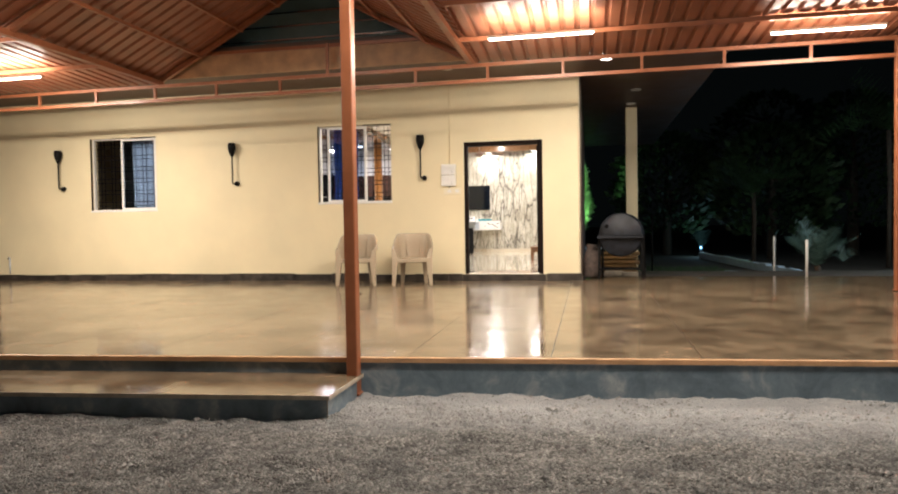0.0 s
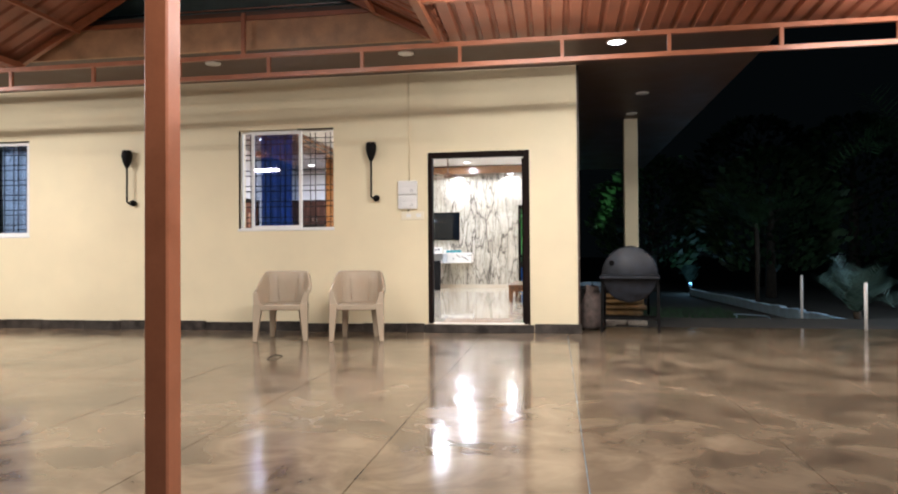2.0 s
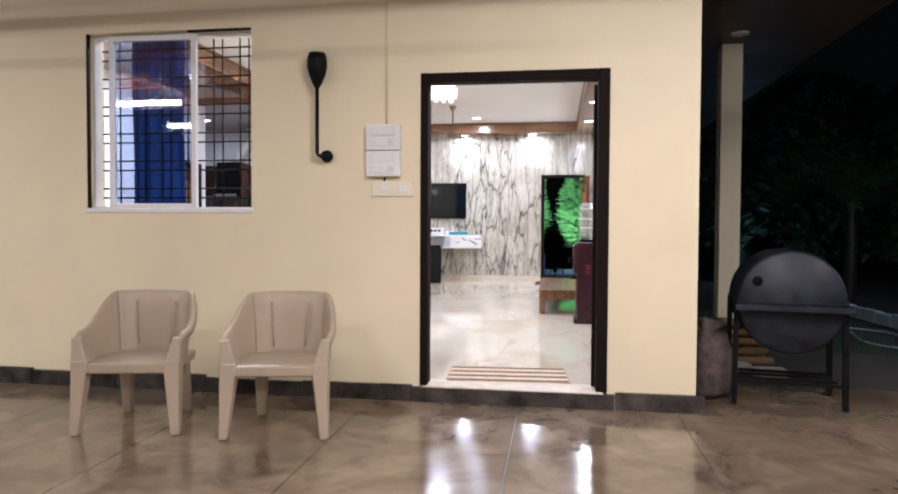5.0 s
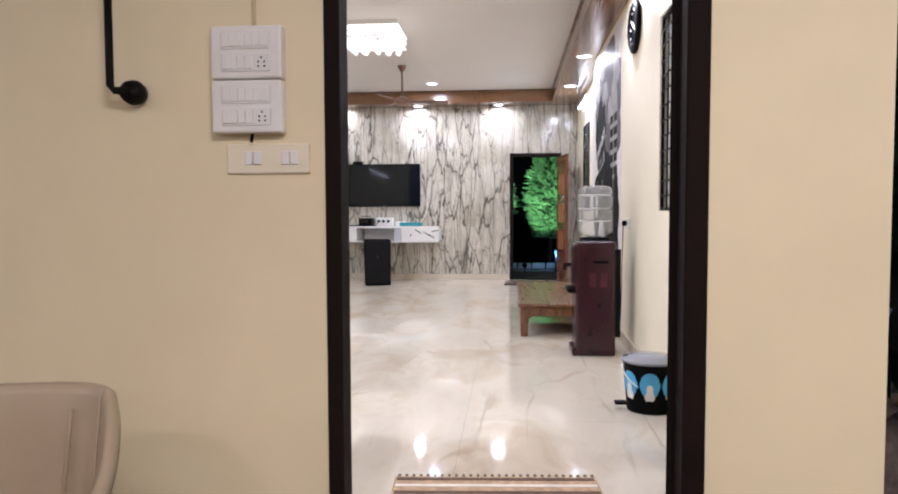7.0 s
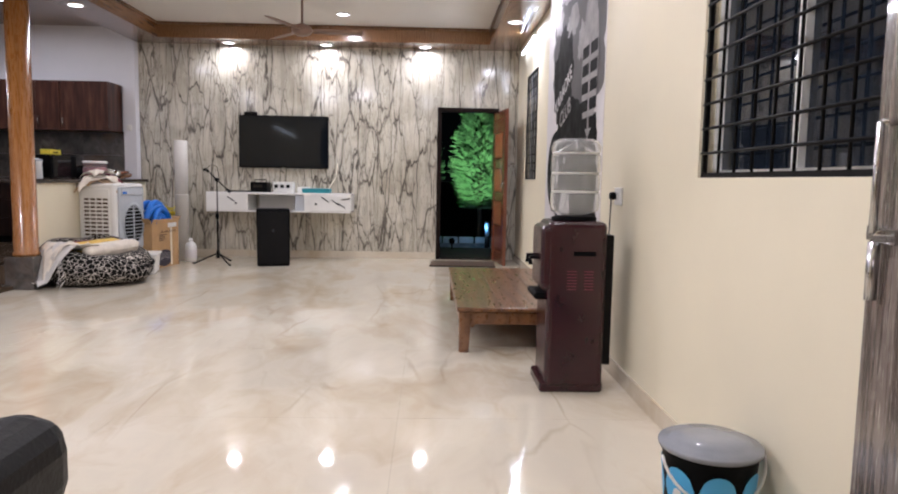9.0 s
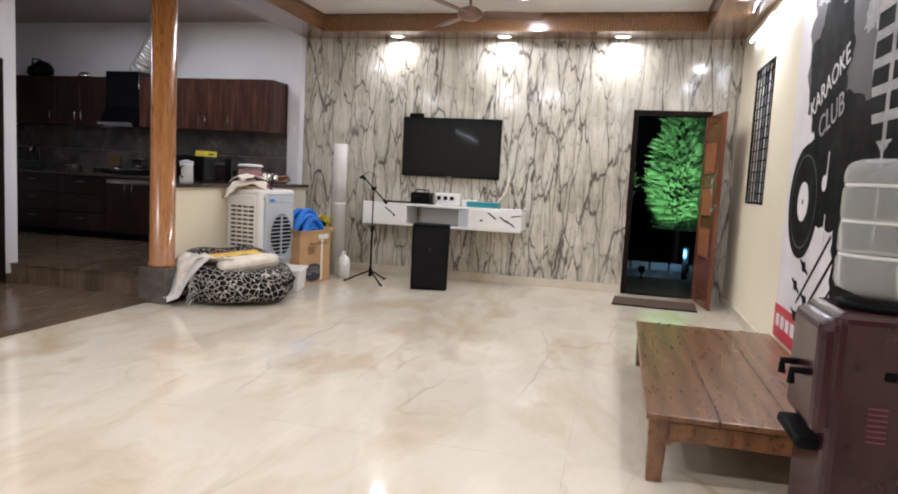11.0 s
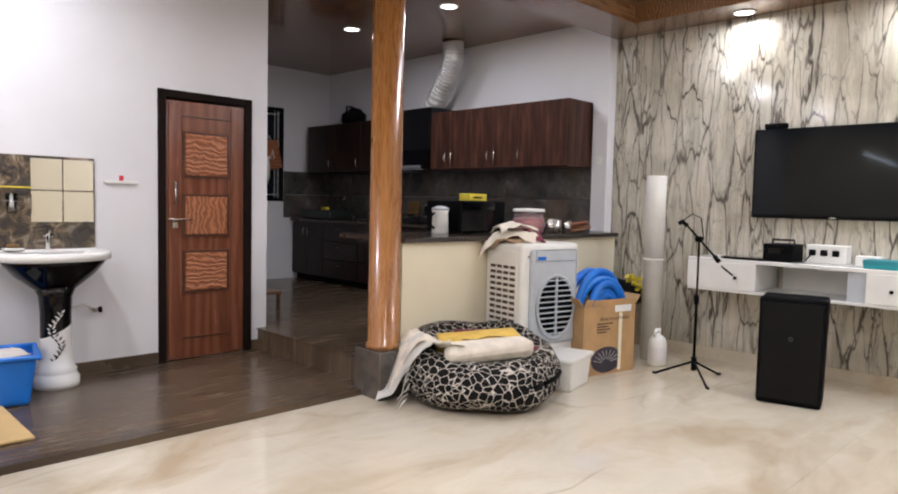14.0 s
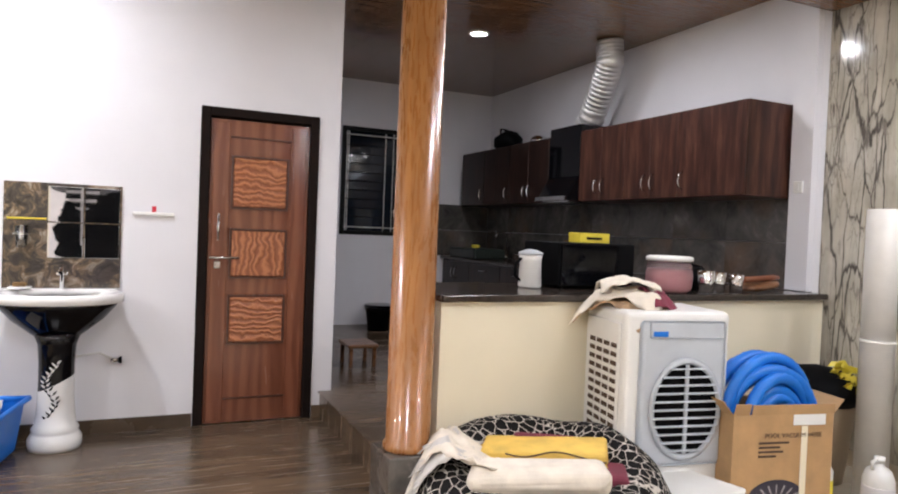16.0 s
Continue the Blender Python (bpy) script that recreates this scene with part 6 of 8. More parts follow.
def bean_bag():
    R = 0.50
    ob = thing("bean_bag", "round floor cushion in black cloth with a white net pattern", "bean bag", pose(-4.80, 6.93, FLOOR))
    prof = [(0.30, 0.0), (0.43, 0.03), (0.5, 0.12), (0.51, 0.2), (0.47, 0.29), (0.40, 0.335), (0.33, 0.33), (0.25, 0.27), (0.12, 0.22), (0.0, 0.21)]
    part("piping", bar(*[(0.545 * math.cos(a), 0.545 * math.sin(a), 0.185 + 0.012 * math.sin(3 * a)) for a in np.linspace(0, 6.2832, 49)], r=0.014), "black", ob, "black seam piping")
    part("base_panel", lathe(((0.30, 0.0), (0.36, 0.004), (0.0, 0.006)), 32), "black", ob)
    cushion = moved(blob(prof, 56, 0.035, 3.0, 1), Matrix.Diagonal((1.12, 1.12, 1.14, 1)))
    for v in cushion.verts:
        v.co.z *= 1 + 0.42 * (0.5 * v.co.y - 0.87 * v.co.x)
    part("cushion", cushion, "giraffe", ob)

    def top(x, y):
        r = math.hypot(x, y)
        if r < 0.42:
            return 0.30 + 0.095 * (r / 0.42) ** 2
        if r < 0.55:
            return 0.415 - 0.115 * ((r - 0.42) / 0.13) ** 2
        return 0.30 - 2.6 * (r - 0.55) if r < 0.64 else max(0.02, 0.066 - 0.3 * (r - 0.64))
    blanket = thing("blanket", "crumpled cream blanket thrown over the floor cushion", "blanket", pose(-4.80, 6.93, FLOOR))
    part("cream_fold", cloth_patch(-0.10, -0.33, 0.50, 0.34, 30, top, 3.0, 0.034), "cloth_cream", blanket)
    part("gauze_fold", cloth_patch(-0.24, -0.44, 0.42, 0.40, 50, top, 9.0, 0.026), "cloth_grey", blanket, "pale grey gauze end")
    roll = rbox(-0.29, 0.29, -0.10, 0.10, 0, 0.13, 0.06, 5)
    for v in roll.verts:
        v.co += 0.022 * Vector(noise.noise_vector(v.co * 6)) + 0.006 * Vector(noise.noise_vector(v.co * 30))
    part("roll", moved(roll, pose(0.20, -0.13, 0.305, 10, -5, 62)), "cloth_cream", blanket, "plush cream roll")
    fringe = bmesh.new()
    fr = random.Random(14)
    for k in range(46):
        t = k / 45
        x, y = -0.42 + 0.42 * t + fr.uniform(-0.01, 0.01), -0.42 - 0.24 * t + 0.10 * math.sin(3.1 * t)
        z = max(0.05, top(x, y) + 0.03)
        dx, dy = fr.uniform(-0.06, -0.01), fr.uniform(-0.06, -0.01)
        tube(fringe, [(x, y, z), (x + dx * 0.6, y + dy * 0.6, z - 0.03), (x + dx, y + dy, max(0.012, z - fr.uniform(0.05, 0.10)))], 0.003, 4)
    tagged(part("fringe", fringe, "cloth_grey", blanket, "frayed grey threads"), kind="stuff")
    pillow = thing("pillow", "folded yellow printed cushion cover lying on the floor cushion", "pillow", pose(-4.80, 6.93, FLOOR))
    for k, (a, b, c, e, z, turn) in enumerate(((-0.31, 0.31, -0.15, 0.15, 0.275, 58), (-0.31, 0.29, -0.14, 0.13, 0.318, 60), (-0.27, 0.30, -0.10, 0.14, 0.358, 57))):
        bm = rbox(a, b, c, e, 0, 0.05, 0.02, 3)
        for v in bm.verts:
            v.co += 0.014 * Vector(noise.noise_vector(v.co * 8 + Vector((k * 3, 0, 0))))
        part("cover_fold", moved(bm, pose(-0.05, 0.03, z, 3, -3, turn)), "cloth_yellow", pillow)
    part("end_panel", moved(rbox(-0.05, 0.10, -0.14, 0.05, 0.0, 0.075, 0.025, 3), pose(0.16, 0.22, 0.295, 4, 0, 58)), "cloth_maroon", pillow, "maroon cloth end")
    part("end_panel", moved(rbox(-0.16, 0.14, -0.03, 0.03, 0.0, 0.05, 0.018, 2), pose(-0.15, 0.12, 0.37, 0, 0, 58)), "cloth_maroon", pillow, "maroon cloth edge")
    part("cord", bar(*[(0.075 + 0.5 * u * 0.5 - 0.045 * math.sin(9 * u), -0.06 + 0.87 * u * 0.5 + 0.02 * math.sin(9 * u), 0.413) for u in np.linspace(-0.3, 0.55, 24)], r=0.004, seg=6), "mat_brown", pillow, "thin dark cord")


bean_bag()


def air_cooler():
    ob = thing("air_cooler", "white and grey plastic room air cooler", "air cooler", pose(-4.985, 7.71, FLOOR, 0, 0, 80))
    # faces local -y
    w, d, h = 0.58, 0.43, 1.025
    part("body", rbox(-w / 2, w / 2, -d / 2, d / 2, 0.06, h, 0.03, 3), "white_plastic", ob)
    part("front_frame", rbox(-w / 2 + 0.075, w / 2 - 0.035, -d / 2 - 0.018, -d / 2 + 0.01, 0.27, h - 0.045, 0.025, 3), "grey_plastic", ob, "pale grey front panel")
    rim_ring = lathe(((0.205, 0.0), (0.222, 0.012), (0.205, 0.02), (0.19, 0.012)), 40, ring=True)
    part("outlet_ring", moved(rim_ring, Matrix.Translation((0.035, -d / 2 - 0.016, 0.55)) @ Matrix.Diagonal((0.9, 1, 1.15, 1)) @ pose(0, 0, 0, 90)), "grey_plastic", ob)
    part("outlet", moved(lathe(((0.198, 0.0), (0.198, 0.006)), 40), Matrix.Translation((0.035, -d / 2 - 0.0185, 0.55)) @ Matrix.Diagonal((0.9, 1, 1.15, 1)) @ pose(0, 0, 0, 90)), "black", ob, "dark air outlet")
    for k in range(11):
        z = -0.2 + 0.04 * k
        half = 0.185 * math.sqrt(max(0.02, 1 - (z / 0.232) ** 2))
        part("louvre", moved(rbox(-half, half, -0.012, 0.004, -0.003, 0.003, 0.001, 1), pose(0.035, -d / 2 - 0.034, 0.55 + z, 12)), "grey_plastic", ob)
    part("louvre_post", boxes((0.027, 0.043, -d / 2 - 0.036, -d / 2 - 0.024, 0.33, 0.77)), "grey_plastic", ob)
    part("control_panel", rbox(-0.17, 0.24, -d / 2 - 0.024, -d / 2 - 0.016, h - 0.13, h - 0.05, 0.01, 2), "grey_plastic", ob, "pale blue control strip")
    part("badge", boxes((-0.155, -0.075, -d / 2 - 0.0265, -d / 2 - 0.0235, h - 0.12, h - 0.095)), "blue", ob)
    part("knob", moved(lathe(((0.02, 0.0), (0.018, 0.02), (0.0, 0.022)), 14), pose(-0.235, -d / 2 - 0.003, 0.36, 90)), "white_plastic", ob)
    side = part("side_grille", rbox(-w / 2 - 0.012, -w / 2 + 0.004, -d / 2 + 0.04, d / 2 - 0.03, 0.1, h - 0.06, 0.008, 1), "white_plastic", ob, "louvred pad cover")
    for k in range(17):
        for j in range(4):
            y = -d / 2 + 0.06 + j * 0.076
            part("slot", boxes((-w / 2 - 0.014, -w / 2 - 0.0115, y, y + 0.06, 0.13 + k * 0.044, 0.152 + k * 0.044)), "mat_brown", side)
    for x in (-0.2, 0.2):
        for y in (-0.14, 0.14):
            part("castor", bar((x - 0.015, y, 0.03), (x + 0.015, y, 0.03), r=0.03, seg=12), "black", ob)
    part("base", rbox(-w / 2 + 0.02, w / 2 - 0.02, -d / 2 + 0.02, d / 2 - 0.02, 0.055, 0.1, 0.01, 1), "grey_plastic", ob)


air_cooler()
folded = thing("folded_cloth", "pile of folded cream and maroon cloths on the air cooler", "cloth", pose(-5.05, 7.58, FLOOR + 1.025))


def heap(base, lift, edge):
    """Height of a crumpled cloth over the cooler's top; it droops past the edge."""
    def height(x, y):
        r = math.hypot(x, y)
        return base + lift * math.exp(-(r / 0.16) ** 2) - max(0.0, r - edge) * 1.1
    return height


for cx, cy, w, d, turn, base, lift, m, s in ((0.0, 0.0, 0.46, 0.36, 10, 0.0, 0.03, "jute", 2.0), (-0.03, -0.03, 0.44, 0.34, 35, 0.03, 0.045, "cloth_cream", 4.0), (0.07, 0.12, 0.30, 0.22, -10, 0.045, 0.04, "cloth_maroon", 6.0), (-0.02, 0.0, 0.30, 0.26, 60, 0.075, 0.05, "cloth_cream", 8.0)):
    part("fold", cloth_patch(cx, cy, w, d, turn, heap(base, lift, 0.17), s, 0.022), m, folded)


# ---- column ----
col = thing("column", "round varnished orange-brown column on a dark square plinth", "column", pose(-5.255, 6.455, FLOOR), kind="structure")
part("shaft", lathe(((0.116, 0.32), (0.121, 0.325), (0.121, 0.35), (0.108, 0.36), (0.105, 3.2)), 40), "column_wood", col)
part("plinth", rbox(-0.14, 0.14, -0.14, 0.14, 0, 0.319, 0.006, 1), "splash", col, "dark slate-tiled plinth")


# ---- right side: platform bed, dispenser, bucket, poster ----
def low_table():
    ob = thing("low_table", "low varnished wooden platform table by the side wall", "table", pose(-0.685, 5.07, FLOOR))
    w, d, h = 0.44, 1.02, 0.305
    for k in range(3):
        x0 = -w + k * (2 * w / 3)
        part("top_board", rbox(x0 + 0.001, x0 + 2 * w / 3 - 0.001, -d, d, h - 0.03, h, 0.005, 1), "table_wood", ob)
    for i in (-1, 1):
        part("apron", rbox(-w + 0.09, w - 0.09, i * (d - 0.03) - 0.015, i * (d - 0.03) + 0.015, h - 0.115, h - 0.031, 0.006, 1), "table_wood", ob)
        part("apron", rbox(i * (w - 0.03) - 0.015, i * (w - 0.03) + 0.015, -d + 0.09, d - 0.09, h - 0.115, h - 0.031, 0.006, 1), "table_wood", ob)
        for j in (-1, 1):
            part("leg", tapered_leg((i * (w - 0.05), j * (d - 0.05), 0), (i * (w - 0.055), j * (d - 0.055), h - 0.031), 0.065, 0.065, 0.085, 0.085), "table_wood", ob)
            part("bracket", moved(boxes((-0.008, 0.008, 0, 0.10, 0, 0.03)), Matrix.Translation((i * (w - 0.03), j * (d - 0.10), h - 0.14)) @ pose(0, 0, 0, 40 if j < 0 else -40, 0, 0 if j < 0 else 180)), "table_wood", ob)
            part("bracket", moved(boxes((0, 0.10, -0.008, 0.008, 0, 0.03)), Matrix.Translation((i * (w - 0.10), j * (d - 0.03), h - 0.14)) @ pose(0, 0, 0, 0, -40, 180 if i > 0 else 0)), "table_wood", ob)


low_table()


def water_dispenser():
    ob = thing("water_dispenser", "dark maroon floor-standing water dispenser", "water dispenser", pose(-0.52, 3.40, FLOOR))
    # taps face -x; the near side panel faces -y
    body = rbox(-0.165, 0.15, -0.17, 0.17, 0.02, 0.92, 0.03, 3)
    part("body", body, "maroon", ob)
    part("front_bulge", rbox(-0.20, -0.12, -0.165, 0.165, 0.55, 0.90, 0.035, 3), "maroon", ob)
    part("base", rbox(-0.19, 0.15, -0.165, 0.165, 0.0, 0.06, 0.01, 1), "maroon", ob)
    part("tray", rbox(-0.225, -0.15, -0.13, 0.13, 0.50, 0.535, 0.008, 1), "black", ob, "black drip tray")
    for y in (-0.06, 0.06):
        part("tap", bar((-0.19, y, 0.72), (-0.24, y, 0.72), (-0.24, y, 0.68), r=0.012), "black", ob)
    part("grip_slot", rbox(-0.03, 0.09, -0.174, -0.168, 0.74, 0.765, 0.004, 1), "black", ob, "dark hand grip slot")
    for k in range(2):
        for j in range(7):
            part("vent_slot", boxes((-0.06 + k * 0.09, -0.01 + k * 0.09, -0.172, -0.169, 0.56 + j * 0.016, 0.564 + j * 0.016)), "cloth_maroon", ob)
    part("back_coil", boxes((0.152, 0.19, -0.14, 0.14, 0.15, 0.85)), "black_iron", ob, "black condenser grid")
    part("collar", lathe(((0.12, 0.92), (0.125, 0.935), (0.10, 0.945), (0.06, 0.945)), 28), "black", ob, "black bottle collar")
    bot = thing("water_bottle", "clear ribbed plastic water bottle upside down on the dispenser", "bottle", pose(-0.52, 3.40, FLOOR + 0.946))
    wall = [(0.03, 0.0), (0.06, 0.004), (0.126, 0.03), (0.134, 0.05), (0.134, 0.115), (0.126, 0.13), (0.134, 0.145), (0.134, 0.215), (0.126, 0.23), (0.134, 0.245), (0.134, 0.32), (0.126, 0.335)]
    part("body", lathe(wall + [(r - 0.003, z) for r, z in wall[::-1]], 44, ring=True), "bottle", bot)
    dome = [(0.1262, 0.336), (0.134, 0.35), (0.134, 0.372), (0.122, 0.40), (0.095, 0.413), (0.004, 0.415)]
    part("bottle_base", lathe(dome + [(r - 0.003, z - 0.003) for r, z in dome[::-1] if r > 0.01] + [(0.004, 0.412)], 44, ring=True), "bottle", bot, "domed bottle base")
    for z in (0.13, 0.23, 0.336):
        part("rib", lathe(((0.1265, z - 0.006), (0.1285, z), (0.1265, z + 0.006), (0.1262, z)), 44, ring=True), "white_plastic", bot)
    part("neck", lathe(((0.028, -0.03), (0.032, 0.0), (0.03, 0.003), (0.026, -0.03)), 24, ring=True), "bottle", bot)
    sock = thing("wall_socket", "white wall socket with a black plug on the side wall", "socket", pose(-0.217, 3.60, 1.10))
    part("plate", rbox(-0.012, 0, -0.07, 0.07, 0, 0.10, 0.004, 1), "white_plastic", sock)
    part("plug", rbox(-0.05, -0.013, 0.01, 0.05, 0.03, 0.075, 0.008, 1), "black", sock)
    part("switch", rbox(-0.017, -0.0115, -0.045, -0.015, 0.03, 0.07, 0.002, 1), "ceramic", sock)
    part("cord", bar((-0.04, 0.03, 0.03), (-0.045, 0.03, -0.2), (-0.05, 0.02, -0.5), (-0.06, 0.0, -0.75), r=0.004), "black", sock)


water_dispenser()


def bucket():
    ob = thing("bucket", "black bucket printed with blue flowers, with a grey lid", "bucket", pose(-0.395, 1.78, FLOOR))
    part("pail", lathe(((0.125, 0.0), (0.128, 0.006), (0.148, 0.27), (0.154, 0.275), (0.154, 0.29), (0.145, 0.29)), 40), "black", ob)
    part("lid", lathe(((0.16, 0.285), (0.163, 0.295), (0.16, 0.302), (0.13, 0.305), (0.12, 0.318), (0.05, 0.325), (0.0, 0.325)), 40), "lid_grey", ob, "glossy grey lid")
    for k in range(7):
        a0 = 2 * math.pi * k / 7 - 1.75
        for kind, mat_name, zc, hw, hh in (("petal_print", "sky", 0.170, 0.40, 0.072), ("leaf_print", "ceramic", 0.10, 0.2, 0.032), ("flower_eye", "ceramic", 0.150, 0.13, 0.024)):
            bm = bmesh.new()
            rows = []
            for i in range(9):
                u = -1 + 2 * i / 8
                half = hh * math.sqrt(max(0.0, 1 - u * u * 0.98)) + 0.001
                row = []
                for v in (-1, 0, 1):
                    z = zc + v * half + (0.018 * (1 - abs(u)) if kind == "leaf_print" else 0)
                    r = 0.1275 + 0.022 * z / 0.27 + (0.0022 if kind != "flower_eye" else 0.0032)
                    row.append(bm.verts.new((r * math.cos(a0 + u * hw), r * math.sin(a0 + u * hw), z)))
                rows.append(row)
            for p, q in zip(rows, rows[1:]):
                for i in range(2):
                    bm.faces.new((p[i], q[i], q[i + 1], p[i + 1]))
            part(kind, bm, mat_name, ob)
    part("handle", bar(*[(0.165 * math.cos(a), -0.03 - 0.09 * math.sin(a), 0.27 - 0.13 * math.sin(a)) for a in np.linspace(0, math.pi, 17)], r=0.005), "white_plastic", ob, "thin white wire handle")
    part("pedal", rbox(-0.2, -0.13, -0.03, 0.03, 0.03, 0.045, 0.005, 1), "black", ob)


bucket()


def lettering(name, words, size, material, parent, at):
    data = bpy.data.curves.new(name, "FONT")
    data.body, data.size, data.extrude = words, size, 0.001
    text = new(name, data)
    bpy.context.view_layer.update()
    me = bpy.data.meshes.new_from_object(text.evaluated_get(bpy.context.evaluated_depsgraph_get()))
    bpy.data.objects.remove(text)
    me.materials.append(M[material])
    ob = new(name, me)
    ob.parent, ob.matrix_basis = parent, at
    return ob


def poster():
    """A tall printed banner on the side wall; local x runs along the wall."""
    ob = thing("poster", "tall music poster with printed record and microphone", "poster", pose(-0.2165, 6.135, 0.40, 0, 0, -90))
    W, H, base = 2.1, 2.56, 0.40
    part("sheet", boxes((0, W, -0.003, 0, 0, H)), "poster_white", ob)

    def disc(cx, cz, r, depth, m, name, squash=1.0):
        part(name, moved(lathe(((r, 0.0), (r, 0.0005)), 44, squash), pose(cx, -depth, cz - base, 90)), m, ob)

    def blot(cx, cz, rx, rz, m, seed, depth, name="ink_cloud", rough=0.22):
        """A flat ink shape with an uneven outline, kept within the sheet."""
        bm = bmesh.new()
        ring = []
        for k in range(72):
            a = 2 * math.pi * k / 72
            f = 1 + rough * noise.noise((2.0 * math.cos(a) + seed, 2.0 * math.sin(a), 0)) + rough * 0.7 * noise.noise((6 * math.cos(a), 6 * math.sin(a), seed))
            ring.append(bm.verts.new((min(W - 0.01, max(0.01, cx + rx * f * math.cos(a))), -depth, min(H - 0.01, max(0.01, cz - base + rz * f * math.sin(a))))))
        bm.faces.new(ring[::-1])
        part(name, bm, m, ob)
    blot(1.25, 2.28, 0.98, 0.66, "poster_grey", 4, 0.0034)
    blot(1.05, 1.52, 0.62, 0.36, "black", 9, 0.0038)
    blot(0.72, 2.08, 0.40, 0.42, "black", 15, 0.0042)
    blot(1.55, 1.25, 0.50, 0.55, "black", 21, 0.0046)
    for k, (cx, cz, rx, rz) in enumerate(((0.50, 2.58, 0.22, 0.14), (1.05, 2.48, 0.26, 0.13), (1.42, 2.26, 0.17, 0.16), (0.86, 2.74, 0.30, 0.10), (1.82, 2.58, 0.24, 0.2), (1.2, 2.80, 0.13, 0.09))):
        blot(cx, cz, rx * 0.8, rz * 0.8, "poster_silver", 31 + 3 * k, 0.0050 + 0.0001 * k, "ink_splash", 0.5)
    disc(0.45, 1.31, 0.345, 0.0056, "black", "record_print")
    disc(0.45, 1.31, 0.285, 0.0060, "poster_grey", "record_groove")
    disc(0.45, 1.31, 0.275, 0.0063, "black", "record_groove")
    disc(0.45, 1.31, 0.12, 0.0067, "poster_white", "record_label")
    disc(0.45, 1.31, 0.016, 0.0071, "black", "record_hole")
    # the upright studio microphone: a pale ribbed head with dark bars, on a stem
    blot(1.68, 2.05, 0.24, 0.50, "poster_silver", 77, 0.0058, "microphone_print", 0.06)
    for k in range(5):
        z = 1.60 + k * 0.125
        for x0, x1 in ((1.46, 1.655), (1.705, 1.90)):
            part("microphone_bar", rbox(x0, x1, -0.0072, -0.0064, z - base, z + 0.08 - base, 0.0003, 1), "black", ob)
    part("microphone_stem", boxes((1.665, 1.695, -0.0072, -0.0066, 1.05 - base, 2.3 - base)), "poster_silver", ob)
    lettering("lettering", "KARAOKE", 0.155, "poster_white", ob, pose(0.44, -0.0078, 1.80 - base, 90, -20, 0))
    lettering("lettering", "CLUB", 0.18, "poster_silver", ob, pose(0.66, -0.0078, 1.67 - base, 90, -15, 0))
    for cx, cz in ((0.86, 1.42), (0.90, 1.08)):
        disc(cx, cz, 0.045, 0.0060, "poster_white", "note_print")
        part("note_print", boxes((cx + 0.028, cx + 0.046, -0.0064, -0.0058, cz - base, cz + 0.17 - base)), "poster_white", ob)
    for k in range(4):
        part("stave_line", moved(boxes((-0.36, 0.36, -0.0006, 0, -0.011, 0.011)), pose(0.80 + 0.10 * k, -0.0054, 0.92 - 0.09 * k - base, 0, -38, 0)), "black", ob)
    for cx, cz in ((0.47, 0.80), (0.52, 0.62), (0.62, 0.93), (0.70, 0.74)):
        disc(cx, cz, 0.042, 0.0062, "black", "note_print", 0.75)
        part("note_print", moved(boxes((-0.10, 0.10, -0.0005, 0, -0.010, 0.010)), pose(cx, -0.0060, cz - base, 0, 20, 0)), "black", ob)
    part("red_band", boxes((0, W, -0.0045, -0.0035, 0.0, 0.22)), "red", ob)
    for k in range(10):
        part("print_bar", boxes((0.06 + k * 0.13, 0.15 + k * 0.13, -0.0055, -0.0047, 0.08, 0.16)), "poster_white", ob)


poster()


def side_window(name, x, y0, y1, z0, z1, label):
    w, h = y1 - y0, z1 - z0
    ob = thing(name, label, "window", pose(x, y0, z0), kind="structure")
    part("window_frame", boxes((0.06, 0.12, 0, w, 0, 0.03), (0.06, 0.12, 0, w, h - 0.03, h), (0.06, 0.12, 0, 0.03, 0.031, h - 0.031), (0.06, 0.12, w - 0.03, w, 0.031, h - 0.031), (0.06, 0.12, w / 2 - 0.02, w / 2 + 0.02, 0.031, h - 0.031)), "white_plastic", ob)
    part("pane", boxes((0.085, 0.09, 0.031, w / 2 - 0.021, 0.032, h - 0.032)), "tint", ob)
    part("pane", boxes((0.085, 0.09, w / 2 + 0.021, w - 0.031, 0.032, h - 0.032)), "tint", ob)
    part("grille_frame", boxes((0.012, 0.03, 0, w, 0.001, 0.02), (0.012, 0.03, 0, w, h - 0.02, h - 0.001), (0.012, 0.03, 0.001, 0.02, 0.021, h - 0.021), (0.012, 0.03, w - 0.02, w - 0.001, 0.021, h - 0.021)), "black_iron", ob)
    grille(ob, w, h, round(w / 0.14), round(h / 0.1), 0.006, "black_iron", (0.024, 0, 0), "y")
    return ob


